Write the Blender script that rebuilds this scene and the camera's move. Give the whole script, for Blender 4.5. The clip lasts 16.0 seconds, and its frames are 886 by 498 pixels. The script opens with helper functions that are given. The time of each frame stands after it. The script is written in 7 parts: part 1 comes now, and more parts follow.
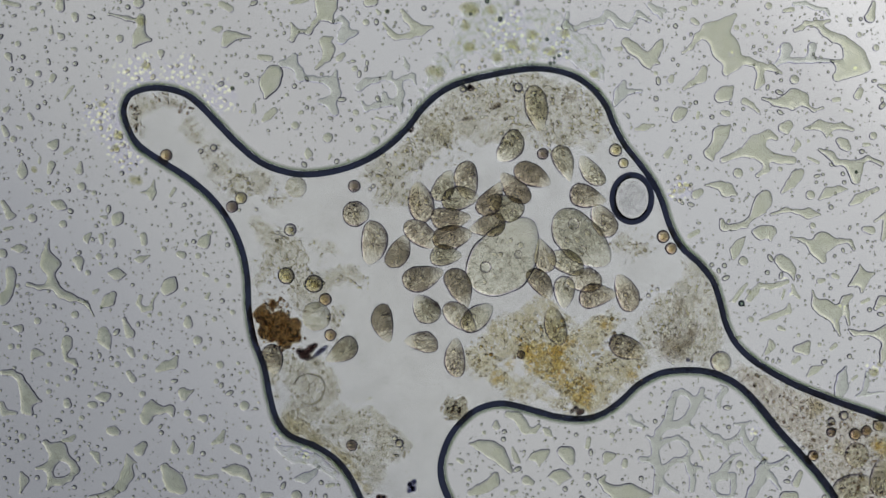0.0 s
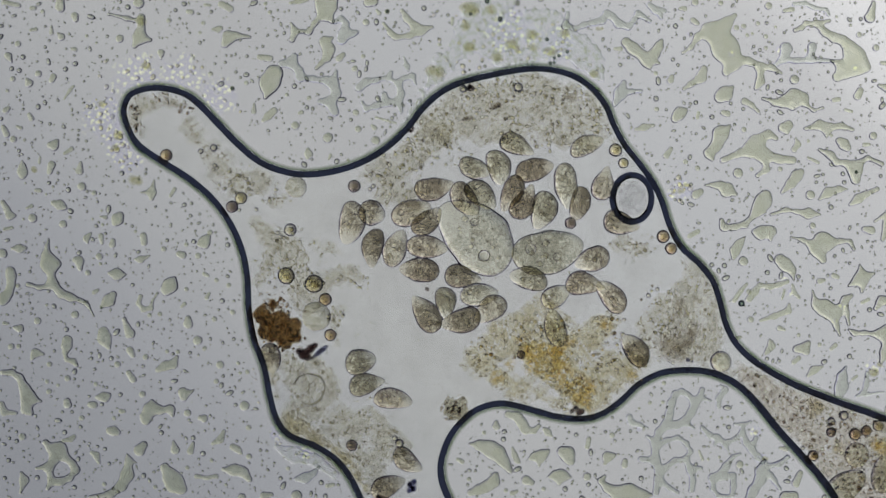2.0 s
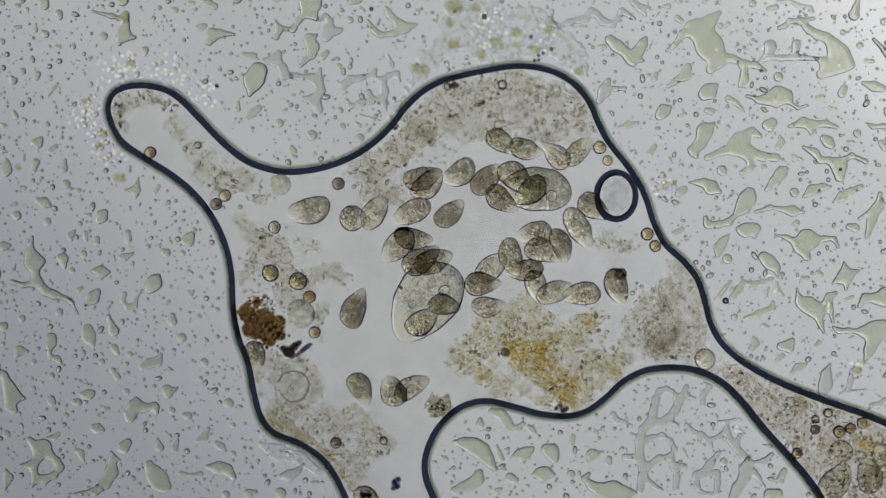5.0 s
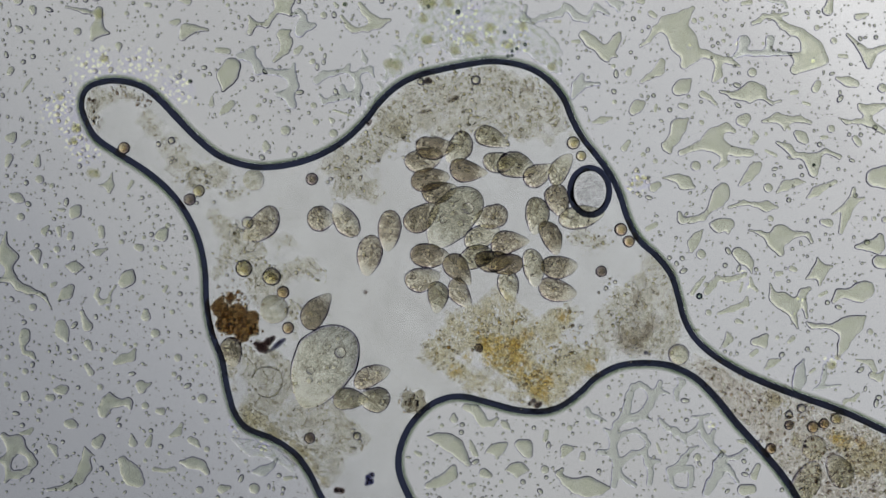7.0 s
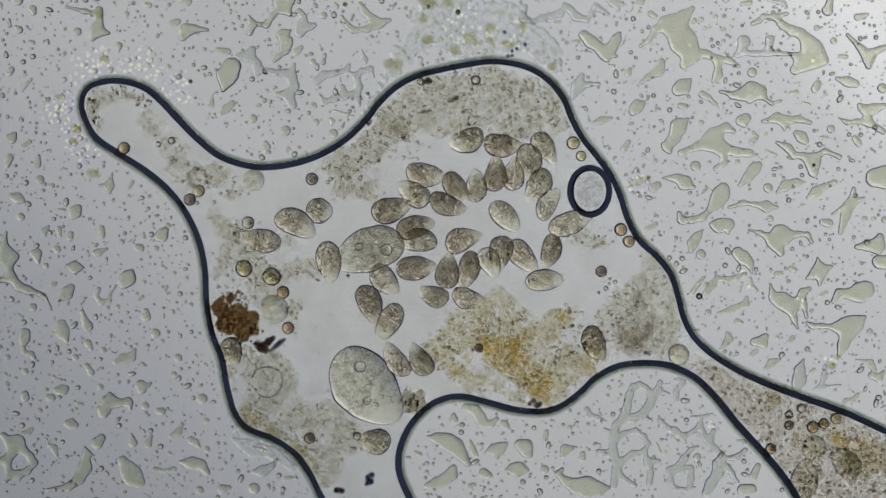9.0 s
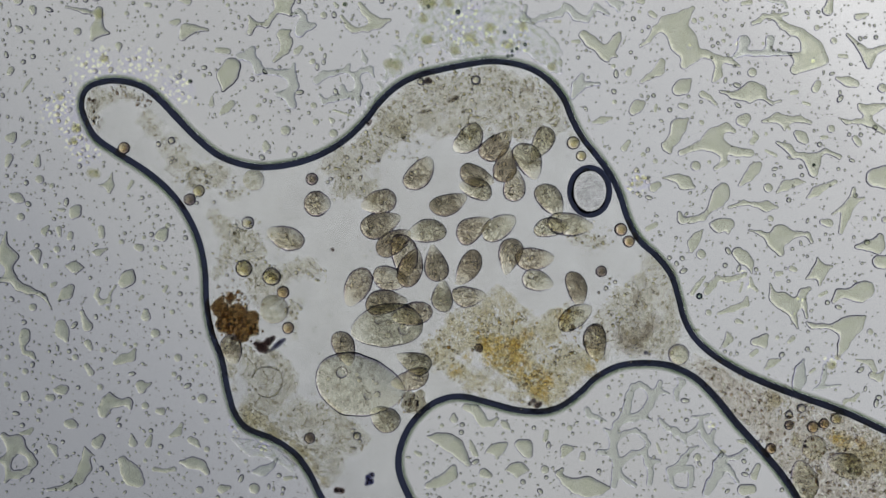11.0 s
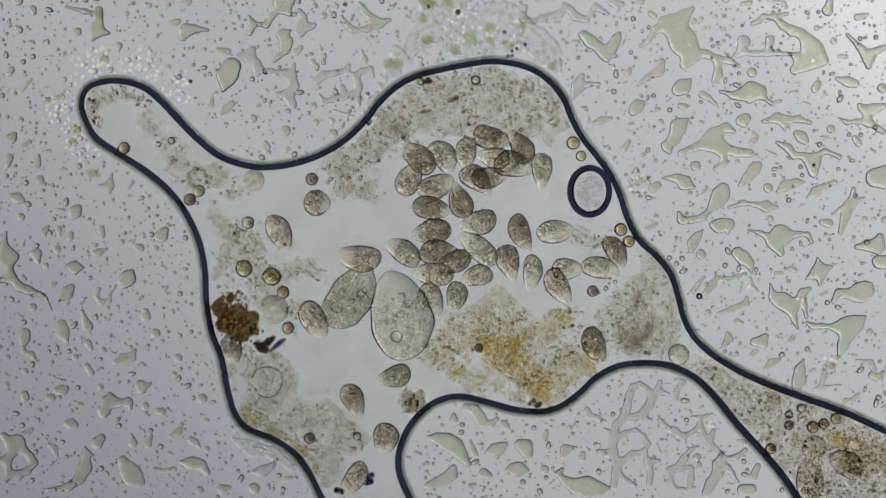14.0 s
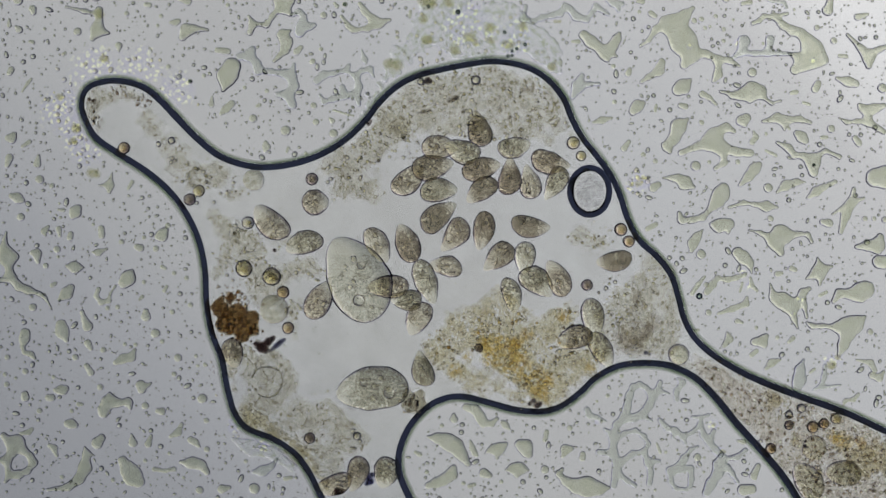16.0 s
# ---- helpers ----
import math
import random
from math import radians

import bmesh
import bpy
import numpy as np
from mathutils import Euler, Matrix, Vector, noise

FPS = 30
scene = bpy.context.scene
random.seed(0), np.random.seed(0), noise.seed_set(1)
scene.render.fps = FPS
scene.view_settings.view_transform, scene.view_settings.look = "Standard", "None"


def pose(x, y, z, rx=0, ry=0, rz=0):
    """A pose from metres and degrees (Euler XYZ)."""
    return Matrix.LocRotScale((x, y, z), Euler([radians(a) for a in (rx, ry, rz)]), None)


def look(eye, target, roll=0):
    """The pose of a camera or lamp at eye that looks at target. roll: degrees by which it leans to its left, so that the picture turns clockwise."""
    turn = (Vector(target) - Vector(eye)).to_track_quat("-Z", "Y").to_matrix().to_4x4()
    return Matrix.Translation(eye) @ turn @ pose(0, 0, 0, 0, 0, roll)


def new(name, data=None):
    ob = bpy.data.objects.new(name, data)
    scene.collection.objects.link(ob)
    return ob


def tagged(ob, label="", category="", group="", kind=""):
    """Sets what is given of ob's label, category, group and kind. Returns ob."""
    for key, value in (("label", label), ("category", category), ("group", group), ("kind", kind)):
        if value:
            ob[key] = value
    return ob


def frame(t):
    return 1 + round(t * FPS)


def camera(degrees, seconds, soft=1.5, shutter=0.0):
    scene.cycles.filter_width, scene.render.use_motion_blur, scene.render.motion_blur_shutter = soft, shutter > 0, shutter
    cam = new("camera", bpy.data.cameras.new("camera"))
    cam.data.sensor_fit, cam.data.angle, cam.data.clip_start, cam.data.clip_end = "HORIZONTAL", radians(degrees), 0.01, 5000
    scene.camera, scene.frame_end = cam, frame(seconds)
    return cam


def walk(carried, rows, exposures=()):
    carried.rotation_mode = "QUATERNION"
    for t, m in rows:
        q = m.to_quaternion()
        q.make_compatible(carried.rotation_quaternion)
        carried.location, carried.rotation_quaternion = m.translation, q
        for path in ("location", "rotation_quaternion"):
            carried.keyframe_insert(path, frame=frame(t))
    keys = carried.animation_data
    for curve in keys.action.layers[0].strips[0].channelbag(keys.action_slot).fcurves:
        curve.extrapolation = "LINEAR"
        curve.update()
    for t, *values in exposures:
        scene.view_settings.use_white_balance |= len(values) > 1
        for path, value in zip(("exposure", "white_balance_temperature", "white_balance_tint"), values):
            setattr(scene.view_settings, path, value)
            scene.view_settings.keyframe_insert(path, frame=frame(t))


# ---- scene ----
# One metre here stands for one millimetre on the microscope slide, and plan
# positions are given in micrometres from the upper left corner of the first view.
CX, CY = 784.0, 441.0
MU = 0.001


def plan(x, y, z=0.0):
    return Vector(((x - CX) * MU, (CY - y) * MU, z * MU))


EYE = 17.956
cam = camera(5.0, 16.0, soft=1.4)


def stage(x, y):
    p = plan(x, y)
    return look((p.x, p.y, EYE), (p.x, p.y, 0.0))


# the stage is nudged once
walk(cam, [(0.0, stage(784, 441)), (4.2, stage(784, 441)), (4.8, stage(800, 443.5)), (5.5, stage(843.5, 451)),
           (6.2, stage(858.7, 453.6)), (6.6, stage(858.7, 453.6)), (16.0, stage(858.7, 453.6))], exposures=[(0, 0.0), (16, 0.0)])


# ---- world and the lamp under the stage ----
world = bpy.data.worlds.new("dark_room")
scene.world = world
world.use_nodes = True
world.node_tree.nodes["Background"].inputs["Color"].default_value = (0.028, 0.034, 0.062, 1)
world.node_tree.nodes["Background"].inputs["Strength"].default_value = 1.0


class Mat:
    """A node material under construction."""

    def __init__(self, name):
        self.m = bpy.data.materials.new(name)
        self.m.use_nodes = True
        self.t = self.m.node_tree
        self.t.nodes.clear()
        self.out = self.t.nodes.new("ShaderNodeOutputMaterial")

    def n(self, kind, **vals):
        nd = self.t.nodes.new(kind)
        for k, v in vals.items():
            key = k.replace("_", " ")
            if key in nd.inputs:
                self.put(nd.inputs[key], v)
        return nd

    def put(self, sock, v):
        if isinstance(v, bpy.types.NodeSocket):
            self.t.links.new(v, sock)
        elif isinstance(v, tuple) and len(v) == 3 and sock.type == "RGBA":
            sock.default_value = (*v, 1)
        else:
            sock.default_value = v

    def math(self, op, a, b=0.0):
        nd = self.t.nodes.new("ShaderNodeMath")
        nd.operation = op
        self.put(nd.inputs[0], a)
        self.put(nd.inputs[1], b)
        return nd.outputs[0]

    def ramp(self, fac, *stops):
        nd = self.t.nodes.new("ShaderNodeValToRGB")
        self.put(nd.inputs[0], fac)
        els = nd.color_ramp.elements
        while len(els) < len(stops):
            els.new(0.5)
        for e, (p, c) in zip(els, stops):
            e.position, e.color = p, (*c, 1)
        return nd.outputs[0]

    def mix(self, fac, a, b, mode="MIX"):
        nd = self.t.nodes.new("ShaderNodeMix")
        nd.data_type, nd.blend_type = "RGBA", mode
        self.put(nd.inputs[0], fac)
        self.put(nd.inputs[6], a)
        self.put(nd.inputs[7], b)
        return nd.outputs[2]

    def coords(self, which="Object"):
        return self.t.nodes.new("ShaderNodeTexCoord").outputs[which]

    def noise(self, vec, scale, detail=2.0, rough=0.5):
        return self.n("ShaderNodeTexNoise", Vector=vec, Scale=scale, Detail=detail, Roughness=rough).outputs[0]

    def bump(self, height, strength=0.3, distance=0.001):
        return self.n("ShaderNodeBump", Height=height, Strength=strength, Distance=distance).outputs[0]

    def done(self, shader):
        self.t.links.new(shader, self.out.inputs["Surface"])
        return self.m


def glass(name, ior, color=(1, 1, 1), rough=0.0, grain=None, relief=0.0):
    """Clear or tinted refracting matter; grain is a function of the Mat that gives its colour."""
    k = Mat(name)
    col = grain(k) if grain else color
    g = k.n("ShaderNodeBsdfGlass", Color=col, Roughness=rough, IOR=ior)
    if relief:
        k.put(g.inputs["Normal"], k.bump(k.noise(k.coords(), 60, 3), relief, 0.002))
    return k.done(g.outputs[0])


def sheer(name, grain):
    """Thin matter that only absorbs light; grain gives the colour that it lets through."""
    k = Mat(name)
    return k.done(k.n("ShaderNodeBsdfTransparent", Color=grain(k)).outputs[0])


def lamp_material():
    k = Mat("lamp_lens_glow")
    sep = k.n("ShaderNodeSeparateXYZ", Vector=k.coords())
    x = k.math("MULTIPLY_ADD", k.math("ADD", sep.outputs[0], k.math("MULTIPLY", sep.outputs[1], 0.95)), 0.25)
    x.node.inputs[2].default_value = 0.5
    # vignetting of the view painted into the glow: cooler and dimmer towards one side
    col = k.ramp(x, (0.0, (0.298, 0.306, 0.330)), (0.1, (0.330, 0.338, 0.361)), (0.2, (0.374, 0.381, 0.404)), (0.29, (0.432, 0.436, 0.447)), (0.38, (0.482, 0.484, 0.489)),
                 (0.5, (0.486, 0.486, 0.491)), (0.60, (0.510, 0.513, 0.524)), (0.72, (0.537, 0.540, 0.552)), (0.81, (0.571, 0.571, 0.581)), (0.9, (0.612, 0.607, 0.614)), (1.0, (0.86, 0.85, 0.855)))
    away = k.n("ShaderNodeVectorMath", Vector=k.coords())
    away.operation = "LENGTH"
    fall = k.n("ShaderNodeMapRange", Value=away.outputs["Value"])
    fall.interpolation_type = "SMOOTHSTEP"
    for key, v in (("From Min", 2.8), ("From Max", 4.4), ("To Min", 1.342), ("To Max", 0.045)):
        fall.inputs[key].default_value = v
    # violet painted in towards the edge, so that refracted rims look bluish
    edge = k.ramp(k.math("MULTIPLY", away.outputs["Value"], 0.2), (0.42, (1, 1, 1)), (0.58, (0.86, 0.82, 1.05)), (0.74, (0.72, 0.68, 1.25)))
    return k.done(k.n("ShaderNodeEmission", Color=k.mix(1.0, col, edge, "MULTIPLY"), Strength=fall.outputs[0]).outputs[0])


def matte(name, color, rough=0.5):
    k = Mat(name)
    c = k.ramp(k.noise(k.coords(), 3, 4), (0.3, tuple(0.8 * v for v in color)), (0.7, color))
    return k.done(k.n("ShaderNodeBsdfPrincipled", Base_Color=c, Roughness=rough).outputs[0])


def link(name, bm, material, parent=None, label="", smooth=True):
    me = bpy.data.meshes.new(name)
    bm.to_mesh(me)
    bm.free()
    if smooth:
        me.polygons.foreach_set("use_smooth", [True] * len(me.polygons))
    me.materials.append(material)
    ob = new(name, me)
    ob.parent = parent
    if label:
        tagged(ob, label)
    return ob


def part(name, bm, material, parent, label=""):
    return link(name, bm, material, parent, label)


def disc(bm, r, z, n=64):
    return [bm.verts.new((r * math.cos(2 * math.pi * i / n), r * math.sin(2 * math.pi * i / n), z)) for i in range(n)]


def lathe(profile, n=64):
    bm = bmesh.new()
    rings = [disc(bm, r, z, n) for r, z in profile]
    for a, b in zip(rings, rings[1:]):
        for i in range(n):
            bm.faces.new((a[i], a[(i + 1) % n], b[(i + 1) % n], b[i]))
    return bm, rings


def illuminator():
    base = tagged(new("microscope_lamp"), "round microscope lamp with frosted lens under the slide", "lamp")
    base.location = (0.04, 0.0, -14.0)
    bm, rings = lathe([(0.01, 0.03), (1.5, 0.02), (4.5, 0.0), (4.6, -0.02)], 96)
    bm.faces.new(rings[0])
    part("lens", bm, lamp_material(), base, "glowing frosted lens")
    bm, _ = lathe([(4.6, -0.3), (4.9, -0.3), (4.9, 0.06), (4.84, 0.1), (4.66, 0.1), (4.6, 0.06), (4.6, -0.3)], 96)
    part("housing", bm, matte("black_lamp_housing", (0.03, 0.03, 0.035)), base, "black ring housing")


illuminator()

# ---- the slide ----
SLIDE = glass("slide_glass", 1.5, (0.99, 1.0, 0.995))


def box(bm, x0, x1, y0, y1, z0, z1):
    bmesh.ops.create_cube(bm, size=1, matrix=Matrix.Translation(((x0 + x1) / 2, (y0 + y1) / 2, (z0 + z1) / 2)) @ Matrix.Diagonal((x1 - x0, y1 - y0, z1 - z0, 1)))


bm = bmesh.new()
box(bm, -2.0, 2.0, -1.4, 1.4, -0.06, 0.0)
tagged(link("glass_slide", bm, SLIDE, smooth=False), "clear glass microscope slide under the water", "slide", kind="structure")


def spline(points, step, closed=True):
    """Even steps along a smooth curve through the points."""
    p = np.array(points, float)
    n = len(p)
    out = []
    for i in range(n if closed else n - 1):
        a, b, c, d = (p[(i + k) % n] if closed else p[min(max(i + k, 0), n - 1)] for k in (-1, 0, 1, 2))
        m = max(2, int(np.linalg.norm(c - b) / step))
        for s in np.arange(m) / m:
            out.append(0.5 * (2 * b + (c - a) * s + (2 * a - 5 * b + 4 * c - d) * s * s + (3 * b - a - 3 * c + d) * s ** 3))
    if not closed:
        out.append(p[-1])
    return np.array(out)


def inward(loop):
    t = np.roll(loop, -2, 0) - np.roll(loop, 2, 0)
    t /= np.linalg.norm(t, axis=1)[:, None]
    area = np.sum(loop[:, 0] * np.roll(loop[:, 1], -1) - np.roll(loop[:, 0], -1) * loop[:, 1])
    s = 1 if area > 0 else -1
    return np.stack((-t[:, 1], t[:, 0]), 1) * s


# shores of the water, in order round it
FAR_SHORE = [(220, 196), (230, 170), (258, 158), (292, 157), (328, 167), (355, 187), (387, 220), (422, 256), (462, 288), (507, 305), (550, 309), (602, 301), (650, 283), (690, 257), (722, 226), (746, 195), (776, 167), (812, 148), (862, 135), (910, 126), (945, 122), (985, 126)]
RIGHT_SHORE = [(1020, 138), (1050, 160), (1073, 190), (1086, 222), (1105, 257), (1131, 290), (1156, 325), (1172, 360), (1185, 400), (1205, 437), (1238, 468), (1262, 500), (1275, 540), (1285, 577), (1305, 612), (1342, 645), (1400, 678), (1470, 707), (1568, 742), (1644, 777), (1760, 830), (1900, 900)]
CHANNEL_SHORE = [(1880, 1120), (1560, 1020), (1485, 894), (1456, 850), (1420, 808), (1378, 762), (1340, 715), (1303, 680), (1260, 660), (1215, 655), (1170, 660), (1130, 680), (1100, 708), (1066, 732), (1030, 741), (985, 737), (940, 725), (890, 714), (850, 722), (820, 743), (795, 775)]
LEFT_SHORE = [(781, 815), (782, 850), (796, 886), (820, 940), (835, 1060), (690, 1060), (664, 930), (641, 887), (622, 848), (597, 815), (558, 789), (514, 771), (491, 744), (478, 701), (468, 650), (450, 600), (441, 550), (438, 490), (428, 441), (408, 396), (377, 353), (337, 318), (287, 286), (247, 258), (228, 228)]
shore = spline([tuple(plan(*p).xy) for p in FAR_SHORE + RIGHT_SHORE + CHANNEL_SHORE + LEFT_SHORE], 0.005)
shore = shore - inward(shore) * 0.006

DEPTH = 0.050


def pancake(loop, height, edge, steps=10, power=1.35, floor=0.0):
    """A flat sheet of liquid with a rounded rim inside the loop."""
    bm = bmesh.new()
    nrm = inward(loop)
    rings = []
    for k in range(steps + 1):
        u = 1 - (k / steps) ** 1.5
        off, z = edge * (1 - u), floor + height * (1 - u ** power) ** (1 / power)
        rings.append([bm.verts.new((*(q + v * off), z)) for q, v in zip(loop, nrm)])
    n = len(loop)
    for a, b in zip(rings, rings[1:]):
        for i in range(n):
            bm.faces.new((a[i], a[(i + 1) % n], b[(i + 1) % n], b[i]))
    for f in bm.faces:
        f.smooth = True
    for ring in (rings[0], rings[-1]):
        es = [bm.edges.get((ring[i], ring[(i + 1) % n])) for i in range(n)]
        bmesh.ops.triangle_fill(bm, edges=es, use_beauty=True)
        for e in es:
            e.smooth = False
    bmesh.ops.recalc_face_normals(bm, faces=bm.faces)
    return bm


WATER = glass("pond_water", 1.33, (0.862, 0.862, 0.861))
tagged(link("water_drop", pancake(shore, DEPTH, 0.0120, floor=0.0005), WATER, smooth=False), "shallow branching drop of pond water with dark rim", "water", kind="structure")


# ---- thin film of condensed mist on the dry glass ----
def mist_grain(k):
    c = k.coords()
    haze = k.ramp(k.noise(c, 9, 4), (0.35, (0.694, 0.690, 0.701)), (0.65, (0.712, 0.708, 0.716)))
    # bright glints on residue and droplets, painted as clearer spots in the mist
    glint = None
    for x, y, r in ((195, 215, 62), (225, 275, 45), (245, 140, 60), (320, 135, 52), (385, 170, 45), (1205, 335, 26), (1188, 345, 14), (1550, 652, 24), (1348, 813, 14), (1337, 764, 13), (1490, 541, 9), (1398, 520, 9), (1476, 568, 8), (1388, 493, 8), (905, 55, 58), (985, 78, 42), (490, 765, 18), (540, 800, 18), (1294, 97, 9), (1378, 88, 7), (1218, 60, 7), (1512, 118, 9), (1130, 760, 7)):
        d = k.n("ShaderNodeVectorMath", Vector=c)
        d.operation = "DISTANCE"
        d.inputs[1].default_value = plan(x, y)
        far = k.n("ShaderNodeMapRange", Value=d.outputs["Value"])
        for key, v in (("From Min", 0.0), ("From Max", r * MU), ("To Min", 1.0), ("To Max", 0.0)):
            far.inputs[key].default_value = v
        glint = k.math("MAXIMUM", glint, far.outputs[0]) if glint else far.outputs[0]
    patch = k.math("ADD", k.math("MULTIPLY", glint, 1.4), k.math("MULTIPLY", k.math("SUBTRACT", k.noise(c, 45, 5, 0.65), 0.55), 2.4))
    edge = k.n("ShaderNodeMapRange", Value=k.math("MULTIPLY", patch, k.math("MINIMUM", k.math("MULTIPLY", glint, 5.0), 1.0)))
    for key, v in (("From Min", 0.1), ("From Max", 0.6)):
        edge.inputs[key].default_value = v
    shift = k.n("ShaderNodeVectorMath", Vector=k.n("ShaderNodeTexNoise", Vector=c, Scale=120.0, Detail=2.0).outputs["Color"])
    shift.operation = "SCALE"
    shift.inputs["Scale"].default_value = 0.009
    bent = k.n("ShaderNodeVectorMath", Vector=c)
    k.put(bent.inputs[1], shift.outputs[0])
    cell = k.n("ShaderNodeTexVoronoi", Vector=bent.outputs[0], Scale=100.0).outputs["Distance"]
    clear = k.ramp(cell, (0.14, (1.0, 1.0, 0.80)), (0.30, (0.86, 0.865, 0.74)), (0.42, (0.72, 0.71, 0.77)), (0.56, (0.665, 0.655, 0.74)), (0.75, (0.72, 0.72, 0.74)))
    return k.mix(edge.outputs[0], haze, clear)


def ring_sheet(loop, half_x, half_y, z):
    bm = bmesh.new()
    inner = [bm.verts.new((*q, z)) for q in loop[::2]]
    outer = [bm.verts.new((x, y, z)) for x, y in ((-half_x, -half_y), (half_x, -half_y), (half_x, half_y), (-half_x, half_y))]
    es = [bm.edges.new((r[i], r[(i + 1) % len(r)])) for r in (inner, outer) for i in range(len(r))]
    bmesh.ops.triangle_fill(bm, edges=es, use_beauty=True)
    return bm


tagged(link("mist_film", ring_sheet(shore, 1.95, 1.35, 0.0012), sheer("mist", mist_grain), smooth=False),
       "thin grey mist of condensation on dry glass", "mist", kind="stuff")


# ---- condensation droplets ----
def lobes(branches):
    for nodes in branches:
        if len(nodes) == 1:
            yield nodes[0], nodes[0]
        for a, b in zip(nodes, nodes[1:]):
            yield a, b


def field(px, py, branches, blend):
    """Distance to the outline of rounded, tapering arms that melt into one another; negative inside."""
    total = None
    for (ax, ay, ar), (bx, by, br) in lobes(branches):
        dx, dy = bx - ax, by - ay
        q = dx * dx + dy * dy
        s = np.clip(((px - ax) * dx + (py - ay) * dy) / q, 0, 1) if q > 0 else 0.0
        d = np.hypot(px - ax - s * dx, py - ay - s * dy) - (ar + (br - ar) * s)
        if total is None:
            total = d
        else:
            h = np.clip(0.5 + 0.5 * (total - d) / blend, 0, 1)
            total = total + (d - total) * h - blend * h * (1 - h)
    return total


def puddle_mesh(name, branches, step, height, edge, blend=4.0, wobble=0.0, seed=0, dome=0.0, z0=0.0, soft=4.0):
    """A low pool of liquid, flat below, with a rounded rim, round the first node of its first arm."""
    ox, oy, _ = branches[0][0]
    pts = [n for b in branches for n in b]
    x0, x1 = min(n[0] - n[2] for n in pts) - 2 * step - blend, max(n[0] + n[2] for n in pts) + 2 * step + blend
    y0, y1 = min(n[1] - n[2] for n in pts) - 2 * step - blend, max(n[1] + n[2] for n in pts) + 2 * step + blend
    gx, gy = np.meshgrid(np.arange(x0, x1, step), np.arange(y0, y1, step))

    def f(a, b):
        v = field(a, b, branches, blend)
        if wobble:
            for k, (fr, am) in enumerate(((0.045, 1.0), (0.13, 0.5), (0.31, 0.3))):
                v = v + wobble * am * np.sin(a * fr + 1.7 * seed + k) * np.sin(b * fr * 1.1 + 2.3 * seed + 2 * k)
        return v

    d = f(gx, gy)
    e = 0.25 * step
    nx, ny = (f(gx + e, gy) - f(gx - e, gy)) / (2 * e), (f(gx, gy + e) - f(gx, gy - e)) / (2 * e)
    g = np.maximum(np.hypot(nx, ny), 0.3) ** 2
    inside = d < -0.15 * step
    mx, my = np.where(inside, gx, gx - d * nx / g), np.where(inside, gy, gy - d * ny / g)
    u = np.clip(-d / edge, 0, 1)
    z = np.where(inside, height * np.sqrt(np.maximum(1 - (1 - u) ** 2, 0)) + dome * np.clip(-d, 0, None), 0.0)
    cell = inside[:-1, :-1] | inside[1:, :-1] | inside[:-1, 1:] | inside[1:, 1:]
    used = np.zeros(d.shape, bool)
    for a, b in ((slice(None, -1), slice(None, -1)), (slice(1, None), slice(None, -1)), (slice(None, -1), slice(1, None)), (slice(1, None), slice(1, None))):
        used[a, b] |= cell
    idx = -np.ones(d.shape, int)
    idx[used] = np.arange(used.sum())
    n = int(used.sum())
    top = np.stack(((mx[used] - ox) * MU, (oy - my[used]) * MU, (z[used] + z0) * MU), 1)
    base = top.copy()
    base[:, 2] = (z0 - 0.05) * MU
    i, j = np.nonzero(cell)
    a, b, c, e4 = idx[i, j], idx[i, j + 1], idx[i + 1, j + 1], idx[i + 1, j]
    up = np.stack((a, e4, c, b), 1)
    me = bpy.data.meshes.new(name)
    me.from_pydata(np.concatenate((top, base)).tolist(), [], np.concatenate((up, up[:, ::-1] + n)).tolist())
    thick = np.clip(-d[used] / soft, 0, 1)
    me.attributes.new("thickness", "FLOAT", "POINT").data.foreach_set("value", np.concatenate((thick, thick)))
    me.polygons.foreach_set("use_smooth", [True] * len(me.polygons))
    return me, plan(ox, oy)


def droplet_grain(k):
    n = k.noise(k.coords(), 40, 2)
    return k.ramp(n, (0.3, (0.872, 0.888, 0.788)), (0.7, (0.912, 0.924, 0.845)))


DROPLET = glass("droplet_water", 1.33, grain=droplet_grain)
PALE_DROPLET = glass("pale_film_water", 1.33, (0.90, 0.918, 0.878))


occupied = []


def drop(*branches, material=None, label="", deep=1.0):
    swell = 1.3 if material is PALE_DROPLET else 1.06
    branches = [[(x, y, r * swell) for x, y, r in (b if isinstance(b, list) else [b])] for b in branches]
    occupied.extend(n for b in branches for n in b)
    big = max(n[2] for b in branches for n in b)
    small = min(n[2] for b in branches for n in b)
    step = min(max(small * 0.55, 0.8), 2.0)
    edge = min(max(big * 0.75, 2.0), 9.0)
    me, at = puddle_mesh("condensation_droplet", branches, step, (0.30 if material is PALE_DROPLET else 0.31) * edge * deep, edge, blend=min(7.0, big * 0.8), wobble=min(1.5, big * 0.1, small * 0.3), seed=at_seed(branches), z0=0.08 + 0.025 * at_seed(branches))
    me.materials.append(material or DROPLET)
    ob = new("condensation_droplet", me)
    ob.location = at
    kinds = "round water droplet" if len(branches) == 1 and len(branches[0]) == 1 else "branching water droplet" if len(branches) > 1 or len(branches[0]) > 3 else "uneven elongated water droplet"
    size = "tiny" if big < 4 else "small" if big < 8 else "large"
    return tagged(ob, label or f"{size} {kinds} condensed on the glass slide", "droplet", "condensation droplets on the slide")


def at_seed(branches):
    return (branches[0][0][0] * 0.37 + branches[0][0][1] * 0.11) % 6.28


def drops(*rows):
    for r in rows:
        drop(r)


